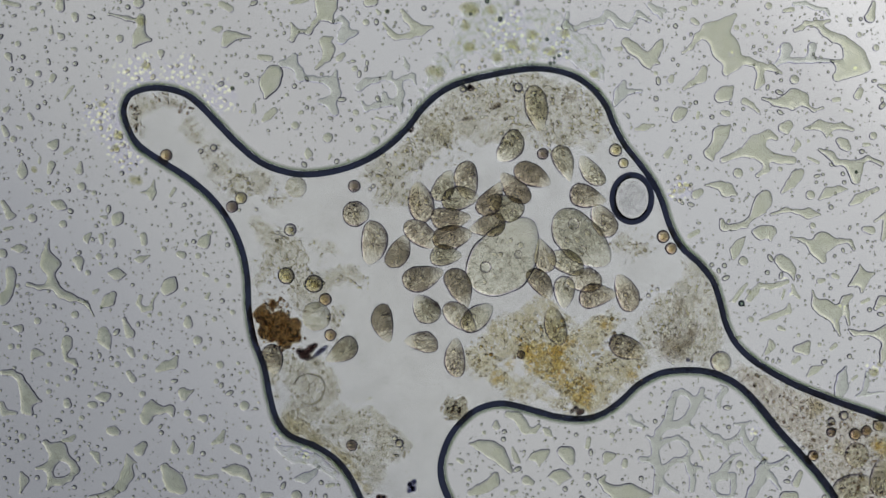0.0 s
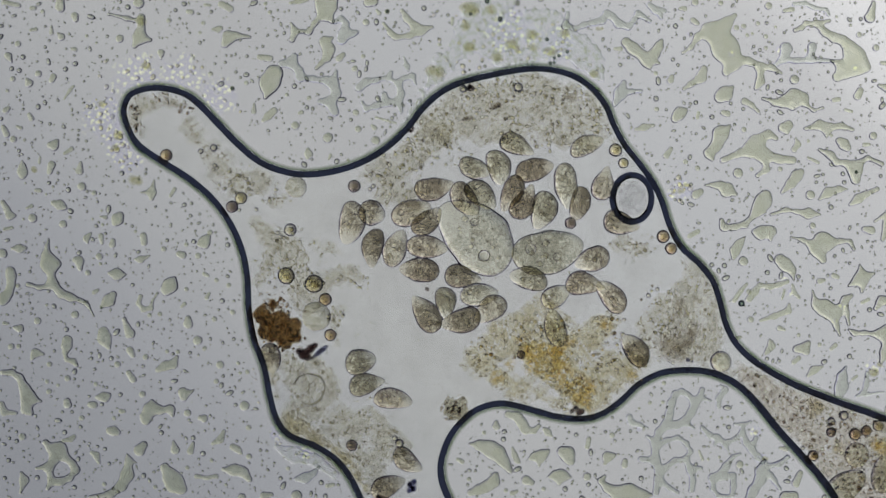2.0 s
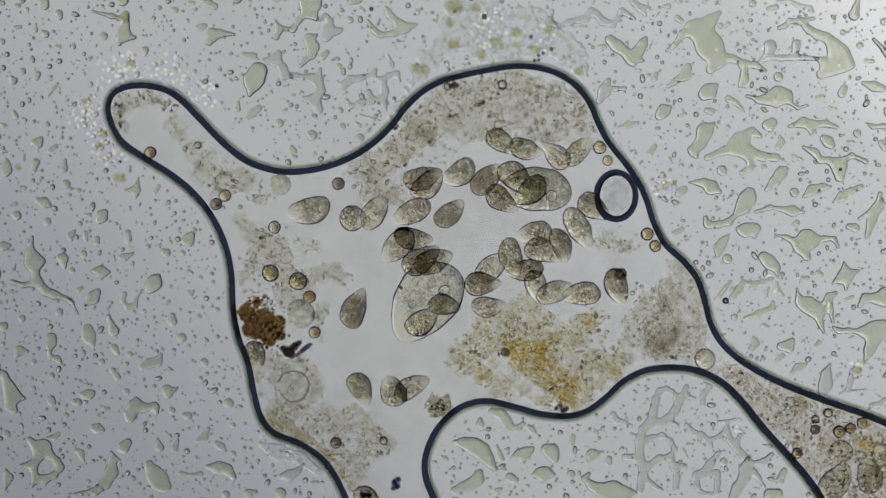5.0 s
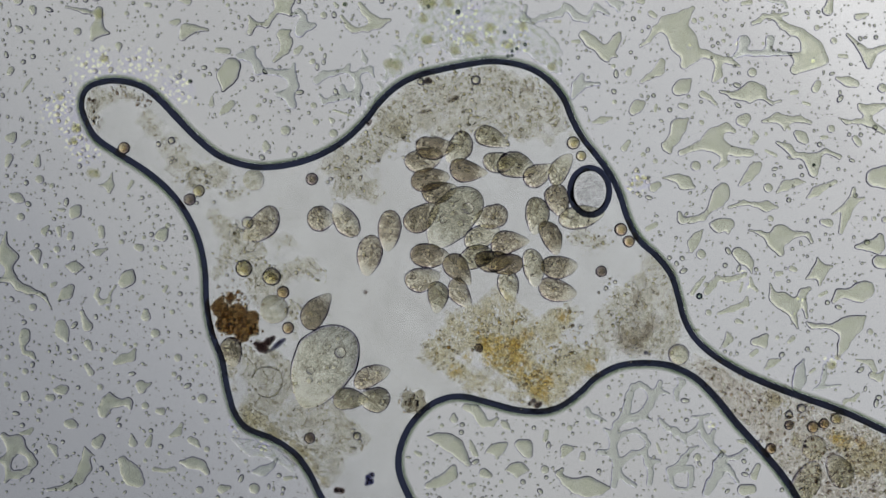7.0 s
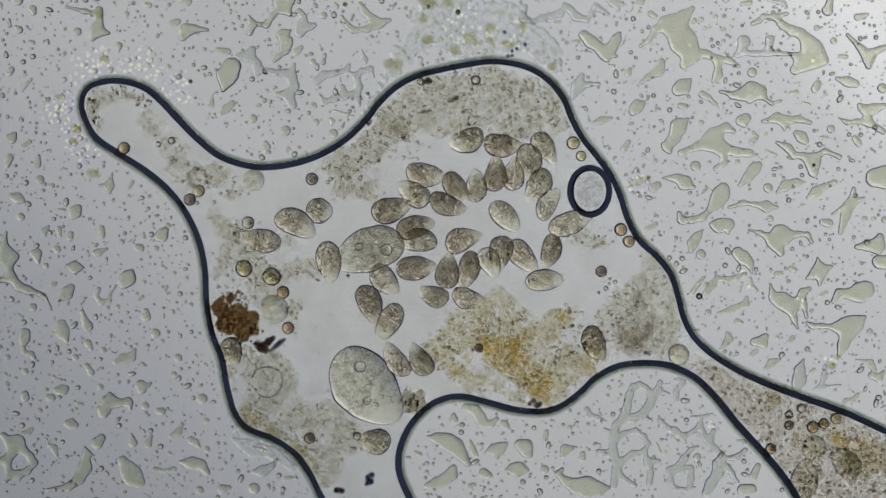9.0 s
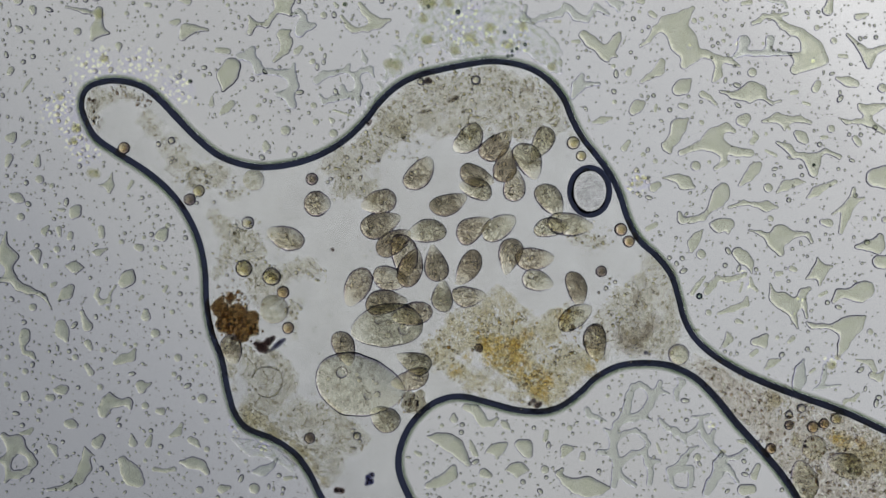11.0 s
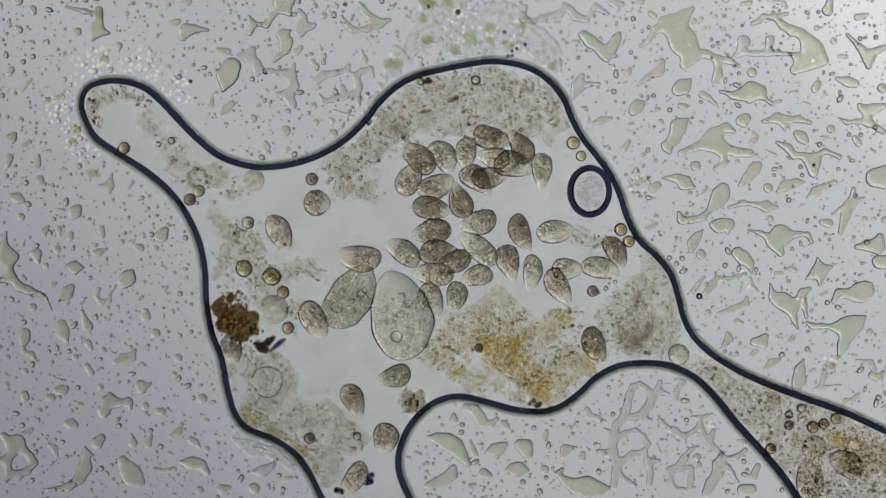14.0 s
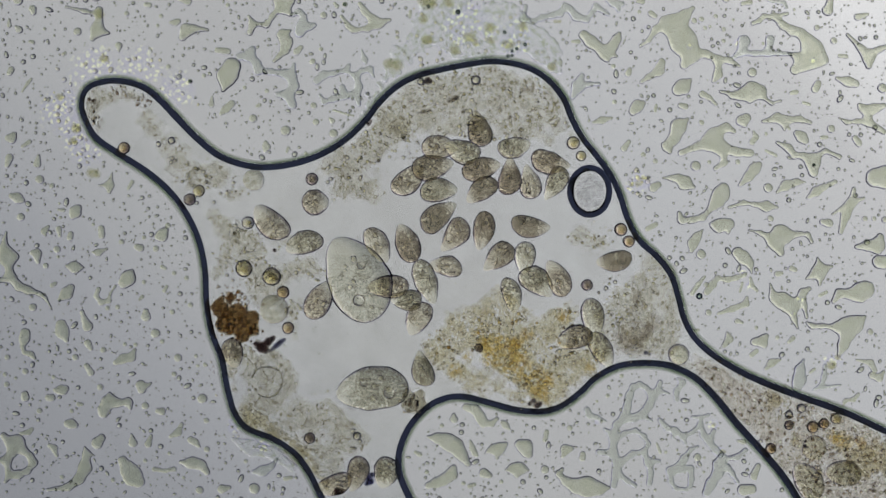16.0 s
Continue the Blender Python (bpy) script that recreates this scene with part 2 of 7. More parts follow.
# far corner, left of the arm
drops([(8, 5, 5), (33, 10, 5)], [(56, 15, 4), (61, 15, 4)], (76, 21, 4), [(107, 3, 7), (107, 14, 8)], [(133, 29, 7), (134, 35, 5)], [(55, 54, 3.5), (64, 52, 4)],
      [(91, 47, 2), (91, 58, 4.5)], [(103, 60, 3), (108, 65, 7)], (32, 78, 5), [(128, 87, 3), (133, 88, 4)], [(15, 100, 8), (20, 110, 3)], (23, 140, 5), (68, 131, 6))
drops([(48, 142, 4), (51, 147, 8)], [(92, 142, 6), (95, 136, 6)], (13, 161, 3.5), [(114, 175, 2), (124, 160, 3), (130, 153, 2.5)], [(10, 196, 5), (15, 192, 4)], [(52, 203, 4), (56, 210, 5)],
      [(6, 225, 4), (12, 238, 6)], [(30, 224, 2.5), (37, 227, 4)], (24, 247, 6), (44, 248, 3), [(88, 257, 5), (95, 258, 8), (101, 250, 4)], [(115, 272, 3), (127, 264, 4)], [(71, 278, 2), (70, 288, 3)])
drops([(39, 285, 2), (40, 296, 6), (40, 306, 8), (39, 314, 3)], [(92, 292, 7), (88, 305, 5)], [(143, 288, 2.5), (141, 303, 7)], (154, 64, 3), (171, 76, 2.5), (190, 107, 3), (212, 69, 6.5), (245, 5, 9), [(285, 94, 7), (285, 104, 3)],
      (299, 37, 5), [(333, 21, 4), (339, 22, 5)], [(363, 9, 3), (371, 10, 3)], [(392, 8, 6), (408, 16, 6)], (360, 41, 4))
drop([(250, 32, 7), (250, 50, 6), (247, 66, 12), (239, 81, 6)], [(249, 68, 9), (266, 71, 4)], [(245, 38, 4), (225, 33, 3), (192, 25, 3)])
drop([(398, 78, 7), (405, 66, 11), (418, 63, 6), (442, 66, 3)])
drop([(485, 131, 16), (478, 146, 17), (470, 172, 4)], deep=1.3)
drops([(377, 53, 3), (385, 53, 5), (391, 50, 4)], (354, 58, 3), (470, 7, 4), (478, 22, 4), [(460, 102, 6), (478, 104, 6)], [(450, 185, 2), (449, 198, 5)], [(466, 214, 3), (475, 205, 6), (485, 196, 6)], (411, 157, 4.5), (436, 147, 4), (373, 131, 4), (508, 168, 4))
# between the arm and the far bay
drops([(514, 6, 3), (530, 3, 4), (543, 0, 4)], [(652, 4, 9), (662, 4, 7)], (648, 40, 6.5), [(667, 19, 3), (671, 24, 4.5)], (685, 21, 4.5), [(600, 104, 6), (607, 97, 4)], (628, 122, 5), [(801, 33, 3), (800, 44, 2.5)], (778, 79, 3.5), (643, 100, 3.5), (523, 223, 7), [(530, 201, 3), (534, 199, 4)], (547, 174, 4),
      (580, 244, 9), (630, 200, 6), (665, 249, 7), (634, 229, 5.5), [(659, 223, 3), (663, 227, 5)], [(545, 265, 3), (546, 273, 6), (545, 280, 3)], [(582, 282, 2), (585, 275, 3)], (616, 284, 3.5))
drop([(574, 75, 9), (582, 88, 10), (579, 102, 7), (568, 113, 4), (560, 121, 4)], [(578, 72, 6), (588, 67, 2.5)])
drop([(592, 39, 3), (604, 33, 3), (612, 42, 3.5), (611, 58, 7), (605, 70, 7)], [(613, 60, 6), (625, 60, 3.5), (632, 57, 2.5)], material=PALE_DROPLET)
drop([(577, -4, 21), (577, 12, 17), (575, 26, 10)], [(580, 28, 8), (588, 38, 4)], [(568, 28, 6), (556, 42, 4), (547, 57, 4), (522, 55, 4.5), (515, 42, 3.5)], [(522, 57, 4), (517, 70, 5)])
drop([(498, 113, 5), (515, 110, 6), (521, 100, 5)], [(518, 112, 6), (530, 126, 5), (531, 140, 4)], [(530, 136, 4), (555, 140, 4), (580, 143, 6), (590, 148, 7), (595, 127, 3.5)], [(590, 150, 7), (595, 165, 6), (585, 180, 6), (566, 180, 4)], [(586, 182, 6), (592, 198, 6)], material=PALE_DROPLET)
drop([(635, 156, 6), (648, 145, 5), (665, 143, 3.5), (688, 136, 3.5), (692, 129, 4)], [(690, 141, 3), (705, 147, 4), (715, 138, 3), (730, 135, 4), (735, 148, 2.5)], [(705, 147, 4), (710, 165, 4.5), (705, 180, 4.5), (710, 198, 3)], [(705, 180, 4), (683, 182, 4.5), (665, 188, 4), (648, 193, 3.5), (641, 182, 3.5)], [(683, 180, 4.5), (680, 168, 4.5)], material=PALE_DROPLET)
drop([(712, 20, 5), (720, 33, 6), (735, 47, 7), (745, 54, 8), (765, 48, 3)], [(738, 57, 6), (725, 64, 4), (700, 66, 4.5), (692, 60, 5), (679, 42, 3.5)])
drop([(665, 208, 2), (700, 218, 2)])
drop([(715, 102, 2), (720, 118, 4), (722, 124, 2)], material=PALE_DROPLET)
# dry glass beside the left shore
drops((145, 331, 7.5), (94, 331, 3), [(64, 337, 3), (71, 338, 4)], (82, 344, 2.5), (167, 342, 5), [(95, 360, 5), (106, 364, 8), (115, 368, 4)], [(47, 369, 2), (56, 365, 3.5)], (58, 387, 8), (42, 388, 3), (112, 397, 6.5), [(5, 358, 4), (12, 370, 5), (18, 382, 7), (27, 382, 3)],
      (124, 385, 3), (180, 373, 2.5), (164, 388, 2.5), [(178, 384, 2), (187, 385, 4)], [(203, 398, 4), (209, 388, 10), (213, 382, 7)], (182, 398, 3))
drop([(268, 352, 4), (269, 341, 7), (273, 319, 1.8)], [(262, 341, 4), (250, 341, 1.8)])
drop([(302, 347, 3), (309, 335, 4)])
drops([(155, 430, 2), (153, 422, 5), (160, 414, 2.5)], [(179, 418, 4.5), (181, 430, 3)], [(200, 427, 5), (199, 433, 6)], [(254, 418, 6), (255, 430, 6)], (290, 441, 5), (240, 410, 3), [(8, 406, 3), (22, 403, 3)], [(22, 440, 3), (35, 440, 7), (45, 439, 4)], (100, 438, 3), (5, 449, 8), [(133, 460, 4), (140, 462, 8), (142, 477, 4)],
      (176, 454, 6), (178, 467, 3.5), (156, 483, 5.5))
drop([(86, 424, 2), (83, 436, 3), (83, 452, 8), (88, 468, 16), (90, 485, 6), (92, 500, 8), (108, 520, 7), (125, 527, 6), (145, 533, 3), (155, 540, 2.5), (166, 560, 2)], [(103, 468, 6), (92, 470, 12)], [(92, 505, 7), (70, 510, 4), (50, 504, 5)], deep=1.2)
drop([(193, 484, 4), (207, 486, 10), (222, 486, 2.5)])
drop([(238, 459, 2), (248, 460, 6), (264, 453, 2.5)])
drop([(295, 512, 12), (302, 504, 13), (309, 493, 5)], deep=1.2)
drop([(249, 525, 4.5), (245, 537, 4), (254, 548, 5), (267, 545, 4.5), (270, 532, 2.2), (279, 519, 2.6)])
drop([(18, 480, 9), (20, 490, 8), (20, 505, 6), (15, 520, 7), (8, 528, 8), (3, 535, 6)])
drops([(318, 450, 6), (323, 452, 7)], (351, 453, 5.5), (330, 433, 4), [(351, 433, 3), (360, 430, 10), (367, 420, 6)], (372, 412, 5), (32, 506, 4), [(167, 518, 4), (173, 514, 3)], [(180, 543, 4), (193, 532, 10), (200, 522, 6)], (133, 557, 7), (67, 568, 6.5), [(8, 572, 4), (14, 573, 3)], [(26, 580, 4), (35, 582, 8)],
      [(220, 565, 4.5), (224, 577, 4.5), (230, 590, 9)], (83, 540, 3), (330, 512, 4), [(362, 485, 4), (368, 488, 3)], (383, 496, 4))
drops([(366, 527, 4), (370, 520, 3)], [(322, 543, 3), (327, 538, 4)], [(333, 564, 5), (333, 573, 8)], (412, 553, 5), (380, 565, 5), (283, 556, 4), (265, 558, 4), (405, 505, 4), (20, 613, 6), (33, 613, 4.5), (88, 645, 5), (120, 670, 6), (84, 675, 4), (103, 682, 3), (87, 693, 5), [(119, 711, 7), (120, 716, 8)])
# near left corner
drop([(119, 603, 9), (118, 613, 8), (115, 626, 2.2), (118, 637, 2.6), (130, 640, 4), (136, 647, 3)])
drop([(57, 635, 4), (63, 625, 7), (77, 627, 3)])
drop([(5, 660, 5), (22, 660, 5), (35, 668, 5), (45, 690, 9), (50, 705, 13), (48, 725, 10), (55, 732, 5)], [(55, 708, 8), (72, 710, 3)])
drop([(3, 715, 6), (8, 730, 6), (28, 731, 4)])
drop([(183, 588, 9), (186, 600, 11), (193, 615, 4)], deep=0.7)
drop([(280, 655, 5), (293, 648, 7), (307, 645, 7), (313, 632, 3)])
drop([(265, 725, 13), (258, 742, 8), (250, 735, 4)], [(268, 710, 4), (270, 722, 10), (285, 727, 6), (302, 725, 6), (305, 735, 4)])
drops([(160, 716, 6), (166, 717, 7)], [(172, 703, 4), (185, 703, 8), (193, 700, 4)], (170, 680, 4), (208, 645, 6), [(230, 620, 6), (236, 630, 4)], (258, 632, 5), [(228, 660, 5), (236, 672, 6)], (296, 622, 4), (315, 623, 4), (350, 603, 7.5), (362, 617, 4), (390, 646, 6.5),
      (383, 675, 5), (422, 643, 4), (425, 660, 3), (438, 658, 4))
drops([(324, 695, 9), (325, 703, 5), (342, 691, 2.5)], (252, 698, 6), (332, 731, 6.5), [(355, 740, 5), (361, 741, 7)], [(193, 762, 6), (200, 763, 8), (208, 766, 6)], (145, 740, 5), (202, 740, 4), [(214, 728, 4), (220, 728, 3)], (40, 773, 6), [(112, 780, 3), (125, 778, 4), (131, 773, 4)], [(377, 785, 4), (390, 778, 6), (396, 764, 4)],
      [(246, 797, 10), (254, 788, 7)], [(307, 781, 2.5), (310, 796, 8)], [(337, 799, 6), (342, 784, 2.5)])
drop([(81, 784, 6), (92, 797, 8), (104, 797, 13), (98, 811, 9), (88, 826, 7), (65, 829, 2.6)], [(104, 797, 12), (116, 810, 7), (128, 820, 6), (134, 832, 7), (124, 846, 6), (107, 853, 7), (92, 853, 6), (84, 865, 3.5)], [(86, 828, 6), (90, 845, 6)])
drop([(163, 801, 3.5), (171, 806, 5), (175, 819, 3)])
drop((433, 719, 8))
drop([(225, 805, 3), (228, 815, 6), (242, 819, 2)], [(228, 820, 7), (225, 840, 11), (215, 860, 8), (195, 875, 6), (160, 880, 4)])
drop([(292, 828, 9), (302, 845, 15), (311, 857, 16), (321, 866, 9)], deep=0.8)
drops([(38, 838, 4), (43, 850, 8), (36, 872, 2.5)], (185, 857, 4.5), (275, 862, 4), (332, 828, 4), [(412, 791, 6), (420, 795, 5), (427, 803, 2.5)], (375, 815, 4), (441, 808, 5), [(395, 830, 4), (415, 832, 10), (430, 835, 8), (442, 850, 5)], [(348, 843, 4), (367, 846, 3.5), (383, 843, 5)], (400, 858, 3), (428, 880, 7), [(468, 878, 8), (480, 876, 4)], (525, 877, 9),
      (510, 829, 4), [(580, 860, 4), (590, 858, 3)], (440, 757, 5))
drop([(525, 848, 4), (540, 846, 7), (555, 838, 4), (565, 826, 2)], material=PALE_DROPLET)
# far right corner
drop([(1018, 52, 3), (1034, 44, 3.5), (1052, 40, 4), (1066, 36, 5), (1074, 24, 5), (1084, 30, 5), (1094, 42, 6), (1112, 48, 4), (1122, 36, 3), (1129, 24, 3.5), (1138, 30, 2.5), (1150, 38, 2.5)], [(1018, 52, 3), (1000, 46, 4), (1005, 24, 2.5)], material=PALE_DROPLET)
drop([(1150, 10, 4), (1160, 18, 5), (1175, 20, 4)], [(1165, 20, 4), (1170, 32, 2.5)], material=PALE_DROPLET)
drop([(1108, 75, 9), (1121, 87, 10), (1135, 97, 9), (1146, 106, 12), (1158, 96, 9), (1166, 82, 7), (1170, 73, 4)], [(1148, 107, 11), (1166, 112, 4)], [(1146, 110, 9), (1149, 119, 5)])
drop([(1300, 28, 5), (1285, 42, 10), (1268, 60, 19), (1285, 88, 23), (1297, 110, 15), (1285, 128, 8)], [(1262, 55, 16), (1235, 65, 6), (1222, 85, 4), (1208, 94, 3)], [(1300, 105, 10), (1325, 108, 6), (1345, 118, 6), (1365, 120, 5), (1383, 130, 3)], [(1345, 120, 5), (1345, 145, 6), (1338, 156, 4)], [(1262, 55, 14), (1250, 50, 8)], deep=0.8)
drop([(1246, 123, 6), (1241, 138, 8), (1222, 150, 4), (1210, 158, 4)])
drop([(1275, 172, 10), (1284, 166, 12), (1295, 156, 5)])
drop([(1318, 180, 6), (1330, 186, 4), (1342, 198, 3)])
drop([(1195, 210, 8), (1203, 201, 11), (1213, 195, 5)])
drops([(1203, 16, 3), (1211, 16, 5)], (1230, 5, 6), [(1227, 37, 6), (1233, 41, 5)], (1206, 34, 4), [(1088, 87, 3), (1098, 87, 4.5)], [(1186, 143, 6), (1189, 136, 4)], (1162, 194, 4.5), [(1125, 230, 3), (1140, 226, 6), (1157, 222, 2.5)], [(1234, 209, 3), (1236, 200, 3)], [(1279, 200, 5), (1287, 202, 6)], [(1179, 276, 6), (1187, 264, 4)], (1275, 6, 5), (1355, 65, 4), (1360, 11, 6),
      (1406, 141, 8.5))
drop([(1275, 238, 14), (1268, 258, 10), (1255, 272, 8), (1260, 282, 4)], [(1280, 234, 11), (1290, 225, 4)])
drop([(1280, 283, 5), (1310, 272, 6), (1335, 264, 17), (1350, 275, 12), (1380, 282, 7), (1402, 284, 7)], [(1340, 250, 11), (1360, 238, 6), (1373, 245, 4)], [(1352, 280, 9), (1356, 300, 6), (1340, 311, 5)], deep=0.8)
drop([(1391, 87, 10), (1386, 104, 5), (1373, 115, 3.5)], [(1388, 104, 5), (1410, 108, 3.5), (1432, 106, 4.5), (1474, 109, 2.5)], [(1434, 104, 4), (1437, 83, 6)], material=PALE_DROPLET, deep=0.8)
drop([(1407, 54, 4), (1418, 50, 3), (1426, 42, 3.5), (1444, 42, 4), (1460, 58, 6), (1476, 67, 8), (1492, 72, 8), (1503, 84, 11), (1512, 100, 18), (1514, 114, 19), (1497, 124, 14), (1482, 136, 9)], [(1516, 108, 17), (1532, 119, 9)], [(1470, 107, 2), (1488, 115, 9)], [(1446, 42, 3), (1468, 37, 3)], deep=0.8)
drop([(1370, 183, 5), (1388, 180, 10), (1405, 172, 13), (1420, 175, 10), (1402, 190, 7)], [(1372, 180, 4), (1350, 175, 3)], [(1425, 185, 5), (1440, 196, 3), (1456, 191, 3)])
drop([(1425, 228, 3), (1450, 222, 8), (1463, 229, 8), (1463, 243, 2.5)], [(1465, 225, 7), (1490, 224, 5), (1508, 230, 4)])
drops([(1517, 171, 7), (1522, 161, 6)], [(1475, 178, 4), (1484, 176, 4)], [(1496, 195, 3.5), (1507, 198, 3.5)], [(1386, 226, 9), (1395, 222, 7), (1393, 235, 4)], [(1485, 250, 6), (1493, 256, 9), (1500, 263, 6)], (1545, 241, 7), [(1529, 257, 4), (1538, 256, 3)], [(1405, 265, 5), (1412, 256, 5), (1408, 246, 3)], [(1430, 280, 3), (1447, 288, 4)], [(1540, 31, 10), (1543, 18, 5), (1546, 5, 4)])
drop([(1450, 265, 3), (1470, 275, 6), (1480, 288, 5), (1497, 290, 5)], [(1497, 290, 6), (1512, 300, 13), (1514, 318, 9)], [(1515, 292, 8), (1535, 280, 4), (1560, 290, 5)])
# right of the water
drop([(1285, 336, 13), (1275, 329, 7), (1262, 328, 4), (1248, 328, 2)], [(1288, 338, 10), (1302, 344, 4)])
drop([(1418, 304, 5), (1410, 312, 9), (1400, 325, 8), (1384, 341, 3)])
drop([(1450, 353, 2.5), (1465, 341, 8), (1485, 335, 5), (1499, 335, 2)])
drop([(1505, 362, 4), (1518, 352, 8), (1530, 345, 5), (1552, 335, 4)])
drop([(1355, 345, 8), (1350, 357, 14), (1343, 370, 11), (1335, 380, 6), (1318, 398, 5), (1300, 402, 4), (1280, 402, 5), (1277, 390, 4)])
drop([(1365, 380, 2.5), (1390, 372, 4), (1410, 375, 4), (1430, 378, 9), (1450, 380, 3)])
drop([(1335, 410, 4), (1347, 412, 12), (1365, 410, 9), (1363, 424, 5)])
drop([(1318, 420, 2), (1308, 432, 7), (1301, 443, 8), (1298, 456, 4)])
drop([(1456, 430, 19), (1446, 440, 13), (1456, 460, 7)], [(1470, 430, 9), (1490, 427, 4), (1504, 428, 4), (1511, 441, 4)], [(1440, 435, 8), (1420, 425, 3), (1400, 420, 2)])
drop([(1380, 460, 10), (1391, 470, 11), (1401, 478, 7), (1405, 496, 2.5)])
drop([(1525, 490, 13), (1522, 470, 3)], [(1525, 492, 12), (1547, 484, 3)], [(1520, 495, 10), (1502, 506, 2.5)], [(1527, 500, 8), (1525, 516, 3)])
drop([(1460, 545, 15), (1475, 555, 13), (1445, 540, 9)], [(1475, 560, 7), (1480, 577, 5), (1486, 593, 2.5)], [(1485, 545, 6), (1495, 530, 5), (1506, 524, 4)], [(1442, 533, 6), (1438, 515, 2)], [(1495, 533, 5), (1498, 554, 5), (1502, 574, 3.5)])
drop([(1345, 568, 2.5), (1370, 560, 5), (1395, 550, 5), (1396, 540, 3)])
drop([(1425, 620, 10), (1410, 618, 5), (1430, 608, 6)])
drops([(1231, 345, 8), (1239, 340, 6)], (1306, 306, 8.5), (1434, 346, 8), [(1530, 406, 5), (1541, 408, 8)], (1438, 400, 6), (1315, 463, 8.5), [(1475, 488, 5), (1482, 491, 4)], [(1450, 498, 5), (1458, 496, 3)], [(1525, 536, 3), (1537, 530, 3)], (1328, 566, 6.5), [(1379, 581, 5), (1388, 584, 3)], [(1355, 625, 4), (1365, 612, 6), (1362, 602, 3)], [(1404, 641, 4), (1413, 634, 4)], (1450, 610, 4),
      [(1470, 618, 3), (1478, 611, 4)])
drops([(1430, 665, 3), (1440, 655, 6), (1455, 649, 2.5)], [(1402, 505, 3), (1405, 518, 4), (1414, 527, 3)], [(1325, 530, 6), (1336, 516, 5.5), (1344, 505, 3.5), (1362, 508, 4.5), (1378, 504, 4), (1393, 499, 4.5)], [(1299, 532, 4), (1310, 516, 4), (1321, 503, 3)], [(1384, 529, 2.4), (1388, 514, 2.4)], [(1220, 418, 4), (1235, 410, 4)], (1325, 517, 4.5), (1413, 593, 4), [(1508, 672, 3), (1516, 666, 3)], (1234, 298, 5), (1213, 287, 4.5))
drop([(1490, 668, 8), (1489, 685, 9), (1485, 697, 7)], [(1490, 665, 4), (1497, 650, 2)], material=PALE_DROPLET)
drop([(1535, 660, 3), (1533, 680, 4), (1528, 696, 4), (1515, 702, 2)], [(1530, 699, 3), (1562, 694, 2)], material=PALE_DROPLET)
drop([(1558, 592, 10), (1574, 592, 18), (1588, 586, 14), (1604, 574, 5)], [(1572, 606, 12), (1566, 624, 9), (1560, 640, 4)], [(1550, 592, 6), (1528, 590, 4), (1512, 590, 4), (1503, 584, 3)])
drop([(1606, 525, 16), (1595, 530, 16), (1580, 532, 8), (1560, 532, 7), (1550, 546, 5)])
drop([(1632, 432, 6), (1627, 447, 13), (1610, 447, 7), (1590, 450, 4)])
drop([(1630, 476, 11), (1645, 476, 12)])
drop([(1586, 348, 4), (1581, 372, 8), (1571, 395, 8), (1562, 424, 4)], [(1578, 372, 6), (1548, 392, 2.5)], [(1585, 370, 6), (1603, 364, 3)])
drop([(1624, 326, 17), (1642, 326, 20)])
drop([(1600, 205, 7), (1620, 206, 8), (1638, 200, 5)], [(1610, 212, 8), (1610, 228, 7), (1590, 228, 4), (1573, 229, 4), (1560, 222, 2)], [(1610, 228, 6), (1638, 246, 5)], [(1602, 204, 5), (1595, 198, 3)])
drop([(1575, 75, 3), (1600, 100, 6), (1611, 114, 10), (1612, 130, 5)], [(1615, 107, 8), (1642, 96, 4)])
drop([(1556, 152, 4), (1575, 157, 8), (1589, 161, 7)])
drops((1636, 169, 9), [(1592, 43, 6), (1610, 38, 3)], [(1588, 258, 6), (1594, 266, 6)], (1605, 400, 5), (1621, 400, 4.5), (1640, 402, 6), (1609, 441, 5), [(1618, 677, 7), (1630, 682, 6), (1638, 671, 3)], [(1590, 650, 2.5), (1615, 655, 5), (1622, 668, 5)], [(1567, 730, 2), (1570, 722, 3), (1585, 720, 4), (1594, 710, 3)], (1614, 600, 5.5), [(1560, 112, 4), (1572, 113, 4)])
# the dry bay between the channels
drop([(899, 734, 7), (916, 738, 8), (924, 750, 8), (929, 761, 7), (944, 763, 4), (954, 754, 3.5)])
drop([(832, 786, 3), (850, 789, 9), (868, 795, 14), (881, 803, 13), (890, 816, 9), (903, 834, 5)])
drop([(907, 794, 3), (911, 806, 5), (915, 815, 5), (919, 819, 3)])
drop([(937, 812, 3), (947, 808, 7), (958, 807, 9), (969, 799, 4)], [(955, 812, 5), (954, 824, 3)])
drop([(994, 799, 8), (1003, 803, 12), (1009, 815, 8)])
drop([(970, 845, 3), (984, 842, 9), (996, 842, 10), (1009, 845, 4)], [(988, 840, 9), (991, 834, 4)], [(990, 848, 9), (989, 856, 4)])
drop([(832, 872, 6), (848, 867, 8), (862, 861, 9), (874, 853, 9), (877, 841, 5)])
drop([(1063, 852, 5), (1075, 864, 7), (1095, 873, 12), (1114, 874, 17), (1135, 878, 11), (1152, 876, 4)], [(1063, 850, 4), (1070, 843, 3)])
